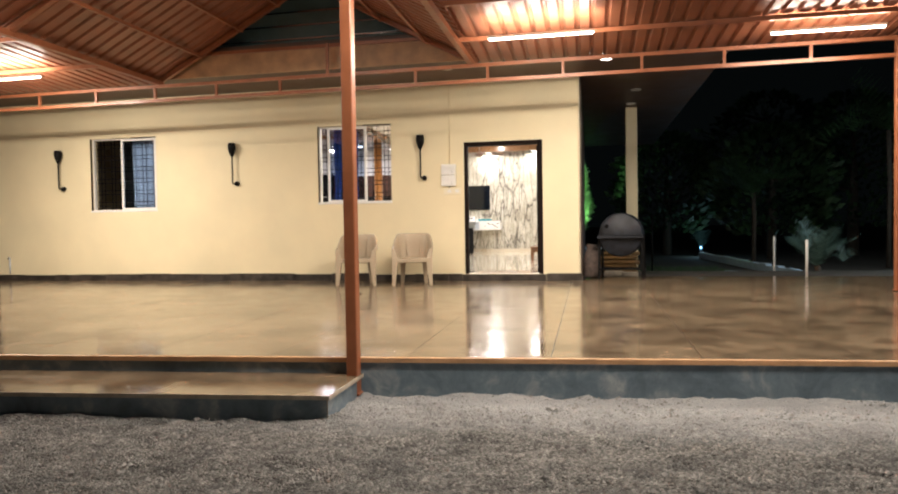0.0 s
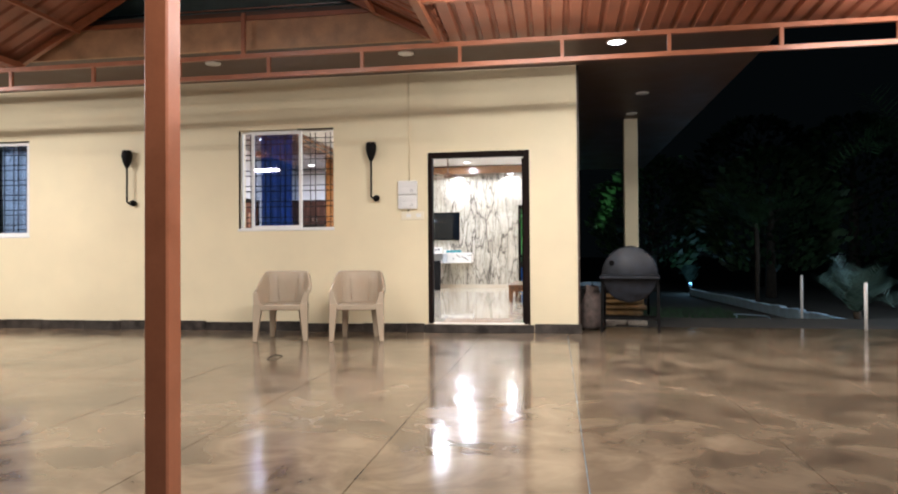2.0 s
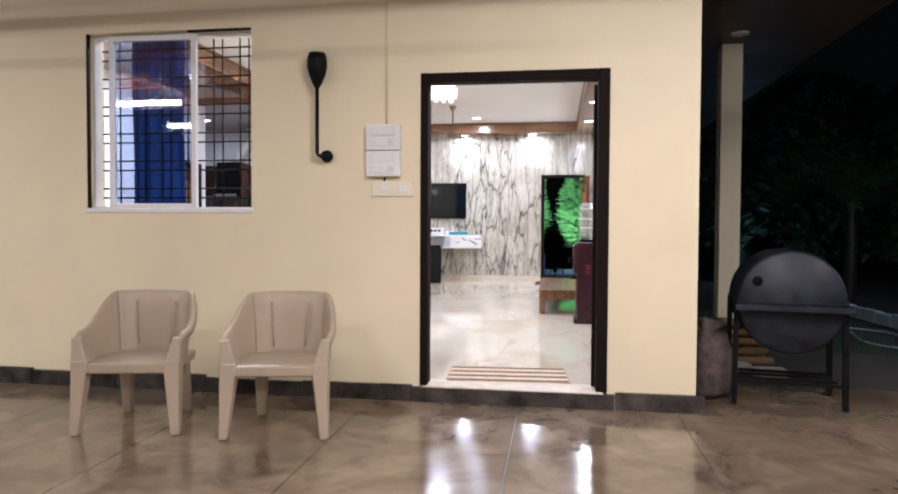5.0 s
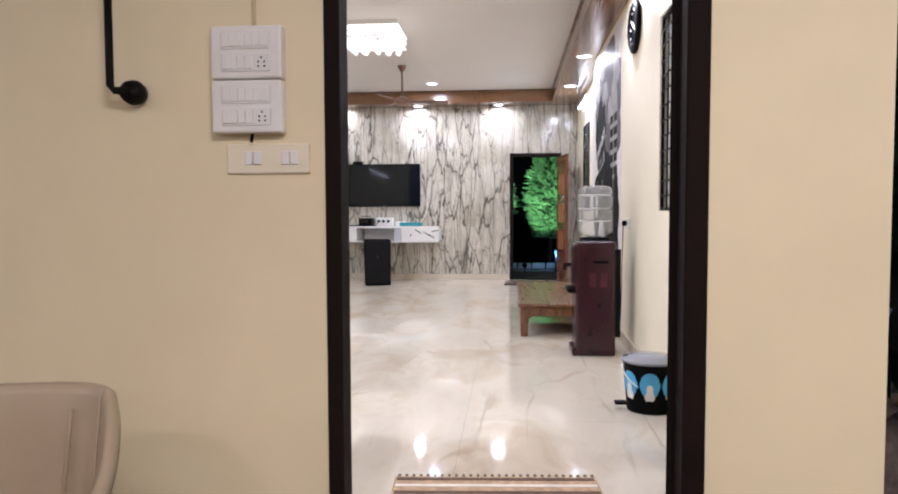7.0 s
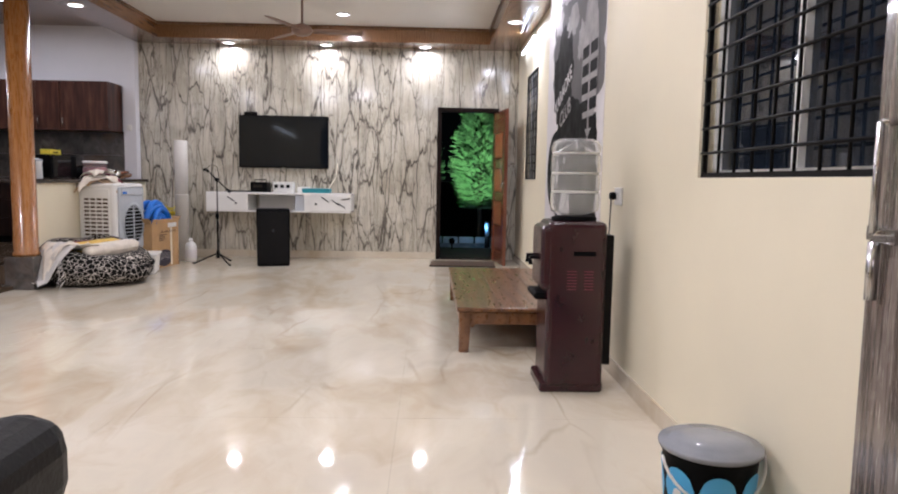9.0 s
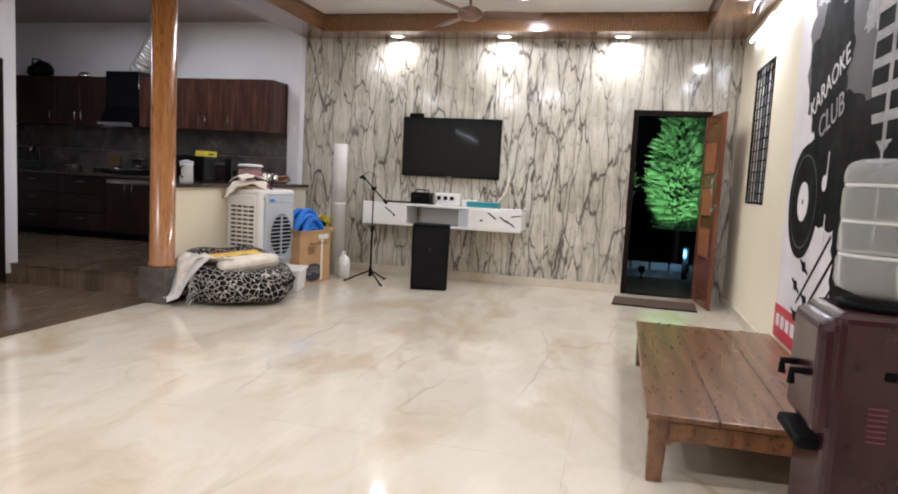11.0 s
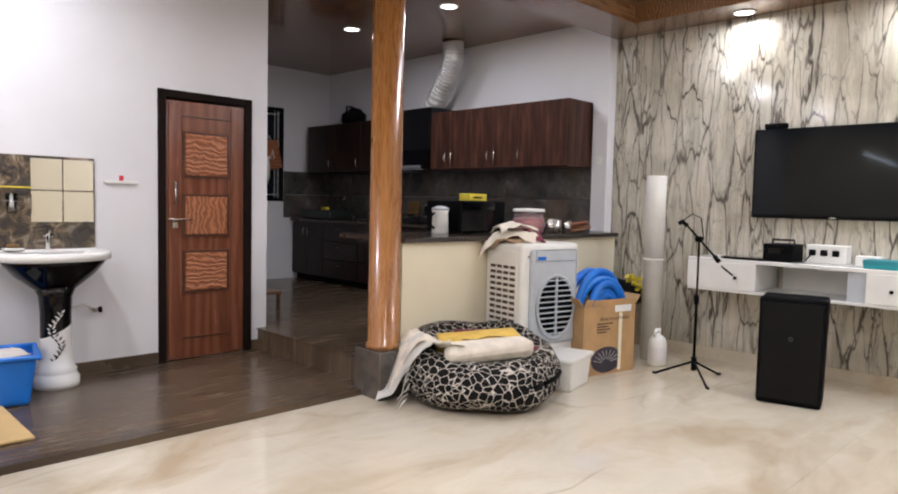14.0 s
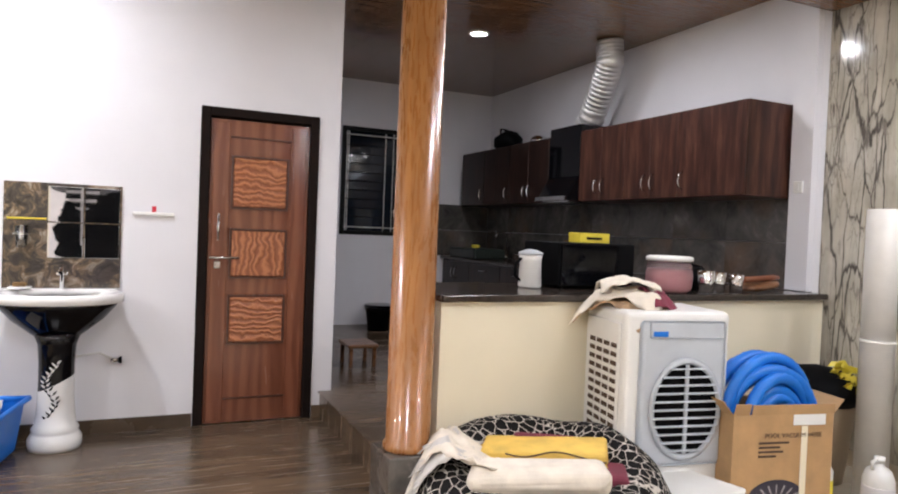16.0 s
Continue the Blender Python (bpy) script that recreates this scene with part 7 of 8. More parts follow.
side_window("window_3", -0.215, 1.2, 2.46, 1.255, 2.53, "window with dark panes behind a black iron grille")
side_window("window_4", -0.09 - 0.02, 7.6, 8.42, 1.25, 2.53, "narrow window with dark panes behind a black iron grille")
clock = thing("wall_clock", "round black wall clock high on the side wall", "clock", pose(-0.216, 3.32, 2.70))
part("rim", moved(lathe(((0.205, 0.0), (0.205, 0.03), (0.17, 0.045), (0.165, 0.0)), 36, ring=True), pose(0, 0, 0, 0, -90)), "black", clock)
part("dial", moved(lathe(((0.166, 0.0), (0.166, 0.024)), 36), pose(0, 0, 0, 0, -90)), "black_gloss", clock)
for k in range(12):
    a = math.pi * k / 6
    part("hour_mark", boxes((-0.027, -0.0245, 0.135 * math.sin(a) - 0.008, 0.135 * math.sin(a) + 0.008, 0.135 * math.cos(a) - 0.008, 0.135 * math.cos(a) + 0.008)), "ceramic", clock)
for a, ln in ((0.9, 0.08), (4.2, 0.12)):
    part("clock_hand", bar((-0.028, 0, 0), (-0.028, ln * math.sin(a), ln * math.cos(a)), r=0.004), "ceramic", clock)

mat1 = thing("door_mat", "striped jute mat inside the front door", "mat", pose(-1.25, 0.42, FLOOR, 0, 0, 4))
part("weave", rbox(-0.43, 0.43, -0.24, 0.24, 0.001, 0.012, 0.004, 1), "jute", mat1)
for k in range(7):
    part("stripe", boxes((-0.42, 0.42, -0.225 + k * 0.07, -0.2 + k * 0.07, 0.0122, 0.0145)), "jute_dark" if k % 2 == 0 else "cloth_cream", mat1)
for k in range(28):
    x = -0.42 + k * 0.031
    part("tassel", boxes((x, x + 0.012, 0.24, 0.275, 0.001, 0.008)), "jute_dark", mat1)
mat2 = thing("door_mat", "dark brown coir mat before the back door", "mat", pose(-0.86, 8.75, FLOOR, 0, 0, -3))
part("mat_surface", rbox(-0.43, 0.43, -0.24, 0.24, 0.001, 0.02, 0.006, 1), "mat_brown", mat2)
for y in (-0.252, 0.241):
    part("border", boxes((-0.43, 0.43, y, y + 0.011, 0.001, 0.014)), "black", mat2)


def panel_door(name, label, at, w, h, hinge):
    """A carved wooden door: frame, leaf, three carved panels, lock."""
    ob = thing(name, label, "door", at, kind="structure")
    t = 0.06
    part("jamb", rbox(0, t, -0.015, 0.1, 0, h, 0.005, 1), "dark_frame", ob)
    part("jamb", rbox(w - t, w, -0.015, 0.1, 0, h, 0.005, 1), "dark_frame", ob)
    part("head", rbox(t + 0.0005, w - t - 0.0005, -0.013, 0.1, h - t, h - 0.0005, 0.005, 1), "dark_frame", ob)
    lw, lh = w - 2 * t - 0.006, h - t - 0.012
    leaf = part("door_leaf", rbox(0, lw, 0, 0.035, 0.004, lh, 0.003, 1), "door_wood", ob, "polished red-brown wooden leaf", hinge)
    return ob, leaf, lw, lh


def dress_leaf(leaf, lw, lh, lock_left=True, side=-1):
    y0 = -0.012 if side < 0 else 0.035
    for name, x0, x1, z0, z1 in (("stile", 0.02, 0.12, 0.02, lh - 0.02), ("stile", lw - 0.12, lw - 0.02, 0.02, lh - 0.02)):
        part(name, rbox(x0, x1, y0 + 0.004, y0 + 0.012 + 0.0, z0, z1, 0.003, 1), "door_wood", leaf)
    for z0, z1 in ((0.54, 0.84), (0.98, 1.28), (1.44, 1.76)):
        part("carved_panel", rbox(0.15, lw - 0.15, y0, y0 + 0.013, z0, z1, 0.006, 1), "carved_up" if z0 == 0.98 else "carved", leaf, "panel carved with pale waves")
        part("panel_rim", joined(*[boxes(b) for b in ((0.135, lw - 0.135, y0 + 0.002, y0 + 0.012, z0 - 0.016, z0 - 0.002), (0.135, lw - 0.135, y0 + 0.002, y0 + 0.012, z1 + 0.002, z1 + 0.016), (0.135, 0.148, y0 + 0.002, y0 + 0.012, z0, z1), (lw - 0.148, lw - 0.135, y0 + 0.002, y0 + 0.012, z0, z1))]), "door_rim", leaf)
    for z in (0.16, lh - 0.12):
        part("rail", rbox(0.122, lw - 0.122, y0 + 0.006, y0 + 0.012, z, z + 0.012, 0.002, 1), "door_rim", leaf)
    x = 0.06 if lock_left else lw - 0.06
    part("handle", joined(bar((x, y0 - 0.03, 1.22), (x, y0 - 0.03, 1.38), r=0.008), bar((x, y0 - 0.03, 1.22), (x, y0 + 0.005, 1.22), r=0.006), bar((x, y0 - 0.03, 1.38), (x, y0 + 0.005, 1.38), r=0.006)), "steel", leaf, "steel pull handle")
    part("aldrop", bar((x - 0.05, y0 - 0.012, 1.1), (x + 0.14, y0 - 0.012, 1.1), r=0.007), "steel", leaf, "steel sliding bolt")
    part("padlock", joined(rbox(x - 0.02, x + 0.02, y0 - 0.03, y0 - 0.012, 1.03, 1.08, 0.004, 1), bar((x - 0.012, y0 - 0.02, 1.08), (x, y0 - 0.02, 1.105), (x + 0.012, y0 - 0.02, 1.08), r=0.004)), "steel", leaf, "steel padlock")


# closed door in the white wall; it faces +x
d2, leaf2, lw, lh = panel_door("door_2", "closed red-brown wooden door with three carved panels", pose(-6.89, 5.585, WOODFLOOR, 0, 0, 90), 0.77, 2.08, pose(0.063, 0.008, 0))
dress_leaf(leaf2, lw, lh, True)
# open back door in the patterned wall
d3, leaf3, lw, lh = panel_door("door_3", "open back door with a dark frame and carved wooden leaf", pose(-1.215, 9.37, FLOOR), 0.855, 2.132, pose(0.792, -0.02, 0, 0, 0, -83))
part("lining", boxes((0.076, 0.779, -0.012, 0.1, -0.09, 0.012)), "dark_frame", d3)
dress_leaf(leaf3, lw, lh, False)


def ceiling_fan():
    ob = thing("ceiling_fan", "copper-brown ceiling fan with three blades, at rest", "fan", pose(-2.66, 7.0, CEIL))
    part("canopy", lathe(((0.0, -0.075), (0.03, -0.07), (0.055, -0.02), (0.06, 0.0)), 20), "fan_brown", ob)
    part("rod", bar((0, 0, -0.06), (0, 0, -0.41), r=0.012), "fan_brown", ob)
    part("motor", lathe(((0.0, -0.36), (0.06, -0.355), (0.105, -0.325), (0.11, -0.29), (0.07, -0.255), (0.025, -0.235), (0.0, -0.235)), 28), "fan_brown", ob, "", pose(0, 0, -0.17))
    for a in (10, 130, 250):
        blade = bmesh.new()
        rows = []
        for k in range(9):
            u = 0.12 + 0.5 * k / 8
            w = 0.05 + 0.018 * math.sin(math.pi * k / 8)
            rows.append([(u, -w, 0.012), (u, 0, 0.004), (u, w, -0.012)])
        part("blade", moved(shell(rows, 0.006), pose(0, 0, -0.30, 0, 0, a)), "fan_brown", ob, "brown fan blade", pose(0, 0, -0.17))
        part("blade_arm", moved(boxes((0.08, 0.2, -0.018, 0.018, -0.304, -0.296)), pose(0, 0, 0, 0, 0, a)), "fan_brown", ob, "", pose(0, 0, -0.17))


ceiling_fan()


def chandelier():
    ob = thing("chandelier", "square crystal ceiling light, lit, close under the ceiling", "chandelier", pose(-2.66, 5.05, CEIL))
    part("tray", rbox(-0.3, 0.3, -0.3, 0.3, -0.05, 0, 0.006, 1), "chrome", ob, "chrome square tray")
    r = random.Random(6)
    for side in range(4):
        for row, z in ((0, -0.085), (1, -0.145)):
            for k in range(7):
                u = -0.27 + k * 0.09 + 0.03 * row
                plate = rbox(-0.036, 0.036, -0.004, 0.004, -0.034, 0.034, 0.003, 1)
                at = pose(0, 0, 0, 0, 0, 90 * side) @ pose(u, -0.305 + 0.012 * row, z, r.uniform(-24, 24), r.uniform(-35, 35), r.uniform(-14, 14))
                part("crystal_plate", moved(plate, at), "crystal_glow", ob)
        for z in (-0.055, -0.115, -0.175):
            part("rail", moved(boxes((-0.315, 0.315, -0.319, -0.313, z, z + 0.01)), pose(0, 0, 0, 0, 0, 90 * side)), "chrome", ob)
    part("inner_tray", rbox(-0.2, 0.2, -0.2, 0.2, -0.17, -0.15, 0.004, 1), "chrome", ob, "chrome inner tray")
    for i in range(5):
        for j in range(5):
            x, y = -0.24 + i * 0.12 + r.uniform(-0.01, 0.01), -0.24 + j * 0.12 + r.uniform(-0.01, 0.01)
            drop_at = pose(x, y, -0.205 + r.uniform(-0.015, 0.015), r.uniform(-15, 15), r.uniform(-15, 15))
            part("crystal", moved(lathe(((0.0, -0.045), (0.028, -0.014), (0.032, 0.004), (0.018, 0.028), (0.0, 0.034)), 8), drop_at), "crystal_glow", ob)
    area_lamp("chandelier_light", (-2.66, 5.05, CEIL - 0.3), 0.5, 55, NEUTRAL)


chandelier()
lamp_in = thing("tube_lamp", "lit cool-white tube lamp hung askew on the inner front wall", "lamp", pose(-5.2, 0.235, 2.43, 0, 24, 0), "tube lamps")
part("batten", rbox(-0.32, 0.32, -0.034, -0.004, -0.018, 0.018, 0.004, 1), "white_plastic", lamp_in)
part("tube", bar((-0.30, 0.02, 0), (0.30, 0.02, 0), r=0.016), "cool_glow", lamp_in, "glowing tube")
tube_lamp(-0.135, 8.15, 2.86, 1.1, 20, "cool_glow", COOL, 90, "lit cool-white tube lamp high on the side wall", (-1, 0, -0.3))


# ---- white wall side ----
def mirror_panel():
    ob = thing("mirror_panel", "dark slate tile panel with four small mirror panes over the basin", "mirror", pose(-6.889, 4.518, 1.04, 0, 0, 90))
    part("tile_back", rbox(0, 0.622, -0.014, 0, 0, 0.625, 0.003, 1), "emperador", ob)
    for i in range(2):
        for j in range(2):
            part("mirror_pane", rbox(0.225 + i * 0.197, 0.415 + i * 0.197, -0.019, -0.0135, 0.18 + j * 0.217, 0.39 + j * 0.217, 0.003, 1), "mirror", ob)
    shelf = thing("tumbler_holder", "small steel holder with a glass tumbler beside the mirror", "holder", pose(-6.872, 4.62, 1.36))
    part("ring", bar(*[(0.05 + 0.045 * math.cos(a), 0.045 * math.sin(a), 0.0) for a in np.linspace(0, 6.29, 21)], r=0.004), "steel", shelf)
    part("arm", bar((0, 0, 0), (0.01, 0, 0), r=0.006), "steel", shelf)
    part("rod", bar((0.02, -0.08, 0.09), (0.02, 0.12, 0.09), r=0.006), "yellow", shelf, "gold rod")
    part("tumbler", lathe(((0.028, -0.08), (0.036, 0.05), (0.033, 0.05), (0.026, -0.07)), 20), "glass", shelf, "", pose(0.05, 0, 0))
    sign = thing("towel_hook", "small white wall hook rail with a red mark", "hook", pose(-6.889, 5.20, 1.495))
    part("rail", rbox(0, 0.018, 0, 0.24, 0, 0.022, 0.004, 1), "white_plastic", sign)
    part("mark", boxes((0.0, 0.012, 0.11, 0.135, 0.023, 0.06)), "red", sign)


mirror_panel()


def wash_basin():
    ob = thing("wash_basin", "black and white ceramic pedestal wash basin", "basin", pose(-6.68, 4.83, WOODFLOOR))
    # bowl: an oval shell, white above and black below
    prof = [(0.09, 0.62), (0.14, 0.66), (0.24, 0.74), (0.30, 0.81), (0.32, 0.845)]
    part("bowl", moved(lathe(prof, 40, 0.99), Matrix.Diagonal((0.72, 1.0, 1.0, 1))), "black_gloss", ob, "glossy black bowl underside")
    rimp = [(0.32, 0.835), (0.345, 0.842), (0.347, 0.885), (0.32, 0.895), (0.28, 0.885), (0.2, 0.80), (0.08, 0.76), (0.0, 0.755)]
    part("rim", moved(lathe(rimp, 40, 0.99), Matrix.Diagonal((0.72, 1.0, 1.0, 1))), "ceramic", ob, "white rim")
    part("deck", rbox(-0.205, -0.12, -0.30, 0.30, 0.86, 0.90, 0.015, 2), "ceramic", ob)
    shaft = ((0.135, 0.0), (0.14, 0.02), (0.14, 0.06), (0.125, 0.085), (0.12, 0.10), (0.125, 0.115), (0.108, 0.14), (0.10, 0.2), (0.094, 0.3), (0.092, 0.4), (0.093, 0.5), (0.10, 0.6), (0.125, 0.665))
    for name, mat_name, flip, lab in (("pedestal_top", "black_gloss", 1, "glossy black upper pedestal"), ("pedestal", "ceramic", -1, "white lower pedestal")):
        bm = lathe(shaft, 36)
        bmesh.ops.bisect_plane(bm, geom=bm.verts[:] + bm.edges[:] + bm.faces[:], plane_co=(0, 0, 0.375), plane_no=(0, 0.5 * flip, -flip), clear_outer=True)
        part(name, bm, mat_name, ob, lab)
    for k in range(13):
        u = k / 12
        z, side_y = 0.20 + 0.30 * u, 0.035 * math.sin(2.6 * u * math.pi - 0.6) * 0.8
        r0 = 0.0955 if z > 0.3 else 0.102
        for sgn in (-1, 1):
            yy = side_y + sgn * 0.013 - 0.02
            leaf = lathe(((0.0005, -0.016), (0.0055, -0.006), (0.005, 0.004), (0.0005, 0.016)), 6, 0.3)
            at = Matrix.Translation((math.sqrt(r0 * r0 - yy * yy) + 0.001, yy, z + 0.006 * sgn)) @ pose(0, 0, 0, -sgn * 42)
            part("leaf_print", moved(leaf, at @ pose(0, 0, 0, 0, 0, 90)), "black" if z < 0.375 + 0.5 * yy else "ceramic", ob)
    part("tap", joined(bar((-0.16, 0, 0.89), (-0.16, 0, 0.99), (-0.13, 0, 1.03), (-0.07, 0, 1.0), r=0.013), bar((-0.16, -0.03, 0.99), (-0.16, 0.03, 0.99), r=0.01)), "chrome", ob, "chrome tap")
    soap = thing("soap_dish", "orange soap on the basin rim", "soap", pose(-6.80, 4.62, WOODFLOOR + 0.9))
    part("dish", rbox(-0.04, 0.04, -0.06, 0.06, 0, 0.015, 0.006, 1), "ceramic", soap)
    part("soap", rbox(-0.02, 0.02, -0.035, 0.035, 0.0155, 0.04, 0.008, 2), "straw", soap)
    valve = thing("angle_valve", "chrome angle valve with a hose below the basin", "valve", pose(-6.889, 5.12, 0.60))
    part("valve", joined(bar((0, 0, 0), (0.06, 0, 0), r=0.014), bar((0.05, -0.02, 0.0), (0.05, 0.03, 0.0), r=0.016), lathe(((0.028, 0.0), (0.028, 0.006)), 16)), "chrome", valve)
    part("wheel", bar((0.05, 0.03, 0.0), (0.05, 0.045, 0.0), r=0.022, seg=12), "black", valve)
    part("supply_hose", bar((0.05, -0.01, 0.01), (0.06, -0.08, 0.05), (0.1, -0.2, 0.04), (0.15, -0.24, 0.06), r=0.007), "alu", valve)


wash_basin()


def blue_tub():
    ob = thing("tub", "blue plastic tub on the dark tile floor", "tub", pose(-6.50, 4.40, WOODFLOOR, 0, 0, 80))
    bm = rbox(-0.26, 0.26, -0.2, 0.2, 0, 0.3, 0.03, 3)
    for v in bm.verts:
        k = 0.84 + 0.16 * v.co.z / 0.3
        v.co.x, v.co.y = v.co.x * k, v.co.y * k
    bmesh.ops.delete(bm, geom=[f for f in bm.faces if f.calc_center_median().z > 0.285], context="FACES")
    part("wall", bm, "blue", ob)
    part("rim", joined(*[rbox(*b, 0.008, 1) for b in ((-0.28, 0.28, -0.22, -0.195, 0.28, 0.31), (-0.28, 0.28, 0.195, 0.22, 0.28, 0.31), (-0.28, -0.255, -0.2, 0.2, 0.28, 0.31), (0.255, 0.28, -0.2, 0.2, 0.28, 0.31))]), "blue", ob)
    part("rag", cloth_patch(0.1, 0.0, 0.2, 0.3, 20, lambda x, y: 0.29, 2.0, 0.012, 12), "cloth_grey", ob, "white rag over the rim")


blue_tub()
solid("foam_mat", rbox(-6.35, -5.62, 3.75, 4.45, WOODFLOOR + 0.001, WOODFLOOR + 0.02, 0.006, 1), "mat_foam", "tan foam mat lying on the dark tile floor", "mat")


def armchair(at, label, wide):
    """A black padded leather seat that faces -y before turning."""
    ob = thing("armchair", label, "armchair", at, "black armchairs")
    part("base", rbox(-wide, wide, -0.38, 0.38, 0.05, 0.3, 0.04, 3), "leather", ob)
    for k, i in enumerate((-1, 1)):
        part("armrest", rbox(i * wide - 0.1, i * wide + 0.1, -0.42, 0.36, 0.36, 0.6, 0.085, 4), "leather", ob)
        part("arm_side", rbox(i * wide - 0.09, i * wide + 0.09, -0.40, 0.36, 0.06, 0.34, 0.05, 3), "leather", ob)
    part("seat_cushion", rbox(-wide + 0.11, wide - 0.11, -0.42, 0.24, 0.31, 0.45, 0.06, 3), "leather", ob)
    part("backrest", rbox(-wide + 0.02, wide - 0.02, 0.2, 0.42, 0.3, 0.82, 0.09, 4), "leather", ob)
    for i in (-1, 1):
        for j in (-1, 1):
            part("foot", bar((i * (wide - 0.08), j * 0.3, 0.0), (i * (wide - 0.08), j * 0.3, 0.06), r=0.025), "black", ob)


armchair(pose(-5.02, 3.35, FLOOR, 0, 0, 90), "black padded leather armchair in the hall", 0.44)
armchair(pose(-2.63, 0.80, FLOOR, 0, 0, 180), "black padded leather armchair beside the front door", 0.42)


# ---- kitchen ----
solid("countertop", rbox(-5.96, -5.20, 6.585, 9.305, 1.127, 1.165, 0.008, 2), "granite", "dark polished granite counter top on the half-wall", "countertop", "structure")
solid("countertop", rbox(-10.03, -5.963, 8.66, 9.305, 1.127, 1.165, 0.008, 2), "granite", "dark polished granite kitchen worktop along the wall", "countertop", "structure")
splash = thing("backsplash", "dark slate-look tile backsplash behind the worktop", "backsplash", kind="structure")
for k in range(8):
    for j in range(2):
        x0 = -10.03 + k * 0.565
        part("tile", boxes((x0 + 0.001, x0 + 0.564, 9.296, 9.309, 1.167 + j * 0.32, 1.485 + j * 0.32)), "splash", splash)
for k in range(1):
    for j in range(2):
        part("tile", boxes((-10.039, -10.027, 8.56, 9.294, 1.167 + j * 0.32, 1.485 + j * 0.32)), "splash", splash)


def pull(x, y, z, h=0.13):
    return bar((x, y, z), (x - 0.004, y - 0.028, z + 0.02), (x - 0.008, y - 0.034, z + h / 2), (x - 0.004, y - 0.028, z + h - 0.02), (x, y, z + h), r=0.006)


def wall_cabinet(x0, x1, doors, handles, label, z0=1.79, z1=2.43, y0=8.87, material="cabinet"):
    ob = thing("wall_cabinet", label, "cabinet", pose(x0, 0, 0), "kitchen wall cabinets")
    w = x1 - x0
    part("body", rbox(0.002, w - 0.002, y0 + 0.022, 9.295, z0, z1, 0.003, 1), material, ob)
    for k in range(doors):
        a, b = w * k / doors + 0.003, w * (k + 1) / doors - 0.003
        door = part("cabinet_door", rbox(a, b, y0, y0 + 0.02, z0 + 0.003, z1 - 0.003, 0.003, 1), material, ob)
        hx = {"l": a + 0.045, "r": b - 0.045}[handles[k]]
        part("handle", pull(hx, y0, z0 + 0.06), "steel", door, "bowed steel handle")
    return ob


wall_cabinet(-6.15, -5.53, 1, "l", "dark striped wood-laminate wall cabinet with one door")
wall_cabinet(-6.78, -6.152, 2, "rl", "dark striped wood-laminate wall cabinet with two doors")
wall_cabinet(-7.41, -6.782, 2, "rl", "dark striped wood-laminate wall cabinet beside the hood")
wall_cabinet(-8.72, -7.93, 2, "rl", "dark wood-laminate wall cabinet in the kitchen corner", material="cabinet_dim")
wall_cabinet(-9.92, -8.722, 2, "rr", "dark wood-laminate wall cabinet at the kitchen end", material="cabinet_dim")


def hood():
    ob = thing("range_hood", "black kitchen extractor hood", "hood", pose(-7.67, 9.29, 0))
    part("box", rbox(-0.255, 0.255, -0.42, 0, 2.02, 2.50, 0.006, 1), "black_gloss", ob)
    bm = bmesh.new()
    lo = [bm.verts.new(p) for p in ((-0.255, -0.55, 1.80), (0.255, -0.55, 1.80), (0.255, 0, 1.80), (-0.255, 0, 1.80))]
    hi = [bm.verts.new(p) for p in ((-0.255, -0.42, 2.02), (0.255, -0.42, 2.02), (0.255, 0, 2.02), (-0.255, 0, 2.02))]
    bm.faces.new(lo[::-1]), bm.faces.new(hi)
    for i in range(4):
        bm.faces.new((lo[i], lo[(i + 1) % 4], hi[(i + 1) % 4], hi[i]))
    part("canopy", bm, "black_gloss", ob)
    part("filter", boxes((-0.22, 0.22, -0.5, -0.06, 1.785, 1.799)), "steel", ob, "steel grease filter")
    part("lip", boxes((-0.255, 0.255, -0.565, -0.551, 1.80, 1.835)), "steel", ob, "steel front lip")
    duct = thing("exhaust_duct", "ribbed silver exhaust duct from hood to ceiling", "duct", pose(-7.50, 9.08, 2.5))
    pts, rs = [], []
    for k in range(81):
        t = k / 80
        pts.append((-0.08 + 0.38 * min(1, max(0, t * 1.5 - 0.1)) ** 0.7, -0.02 - 0.08 * t, 0.0 + 0.09 * min(1, t * 5) + 0.68 * max(0, t - 0.08)))
        rs.append(0.112 + 0.013 * abs(math.sin(k * math.pi / 4)))
    part("hose", tube(bmesh.new(), pts, rs, 20), "alu", duct)


hood()


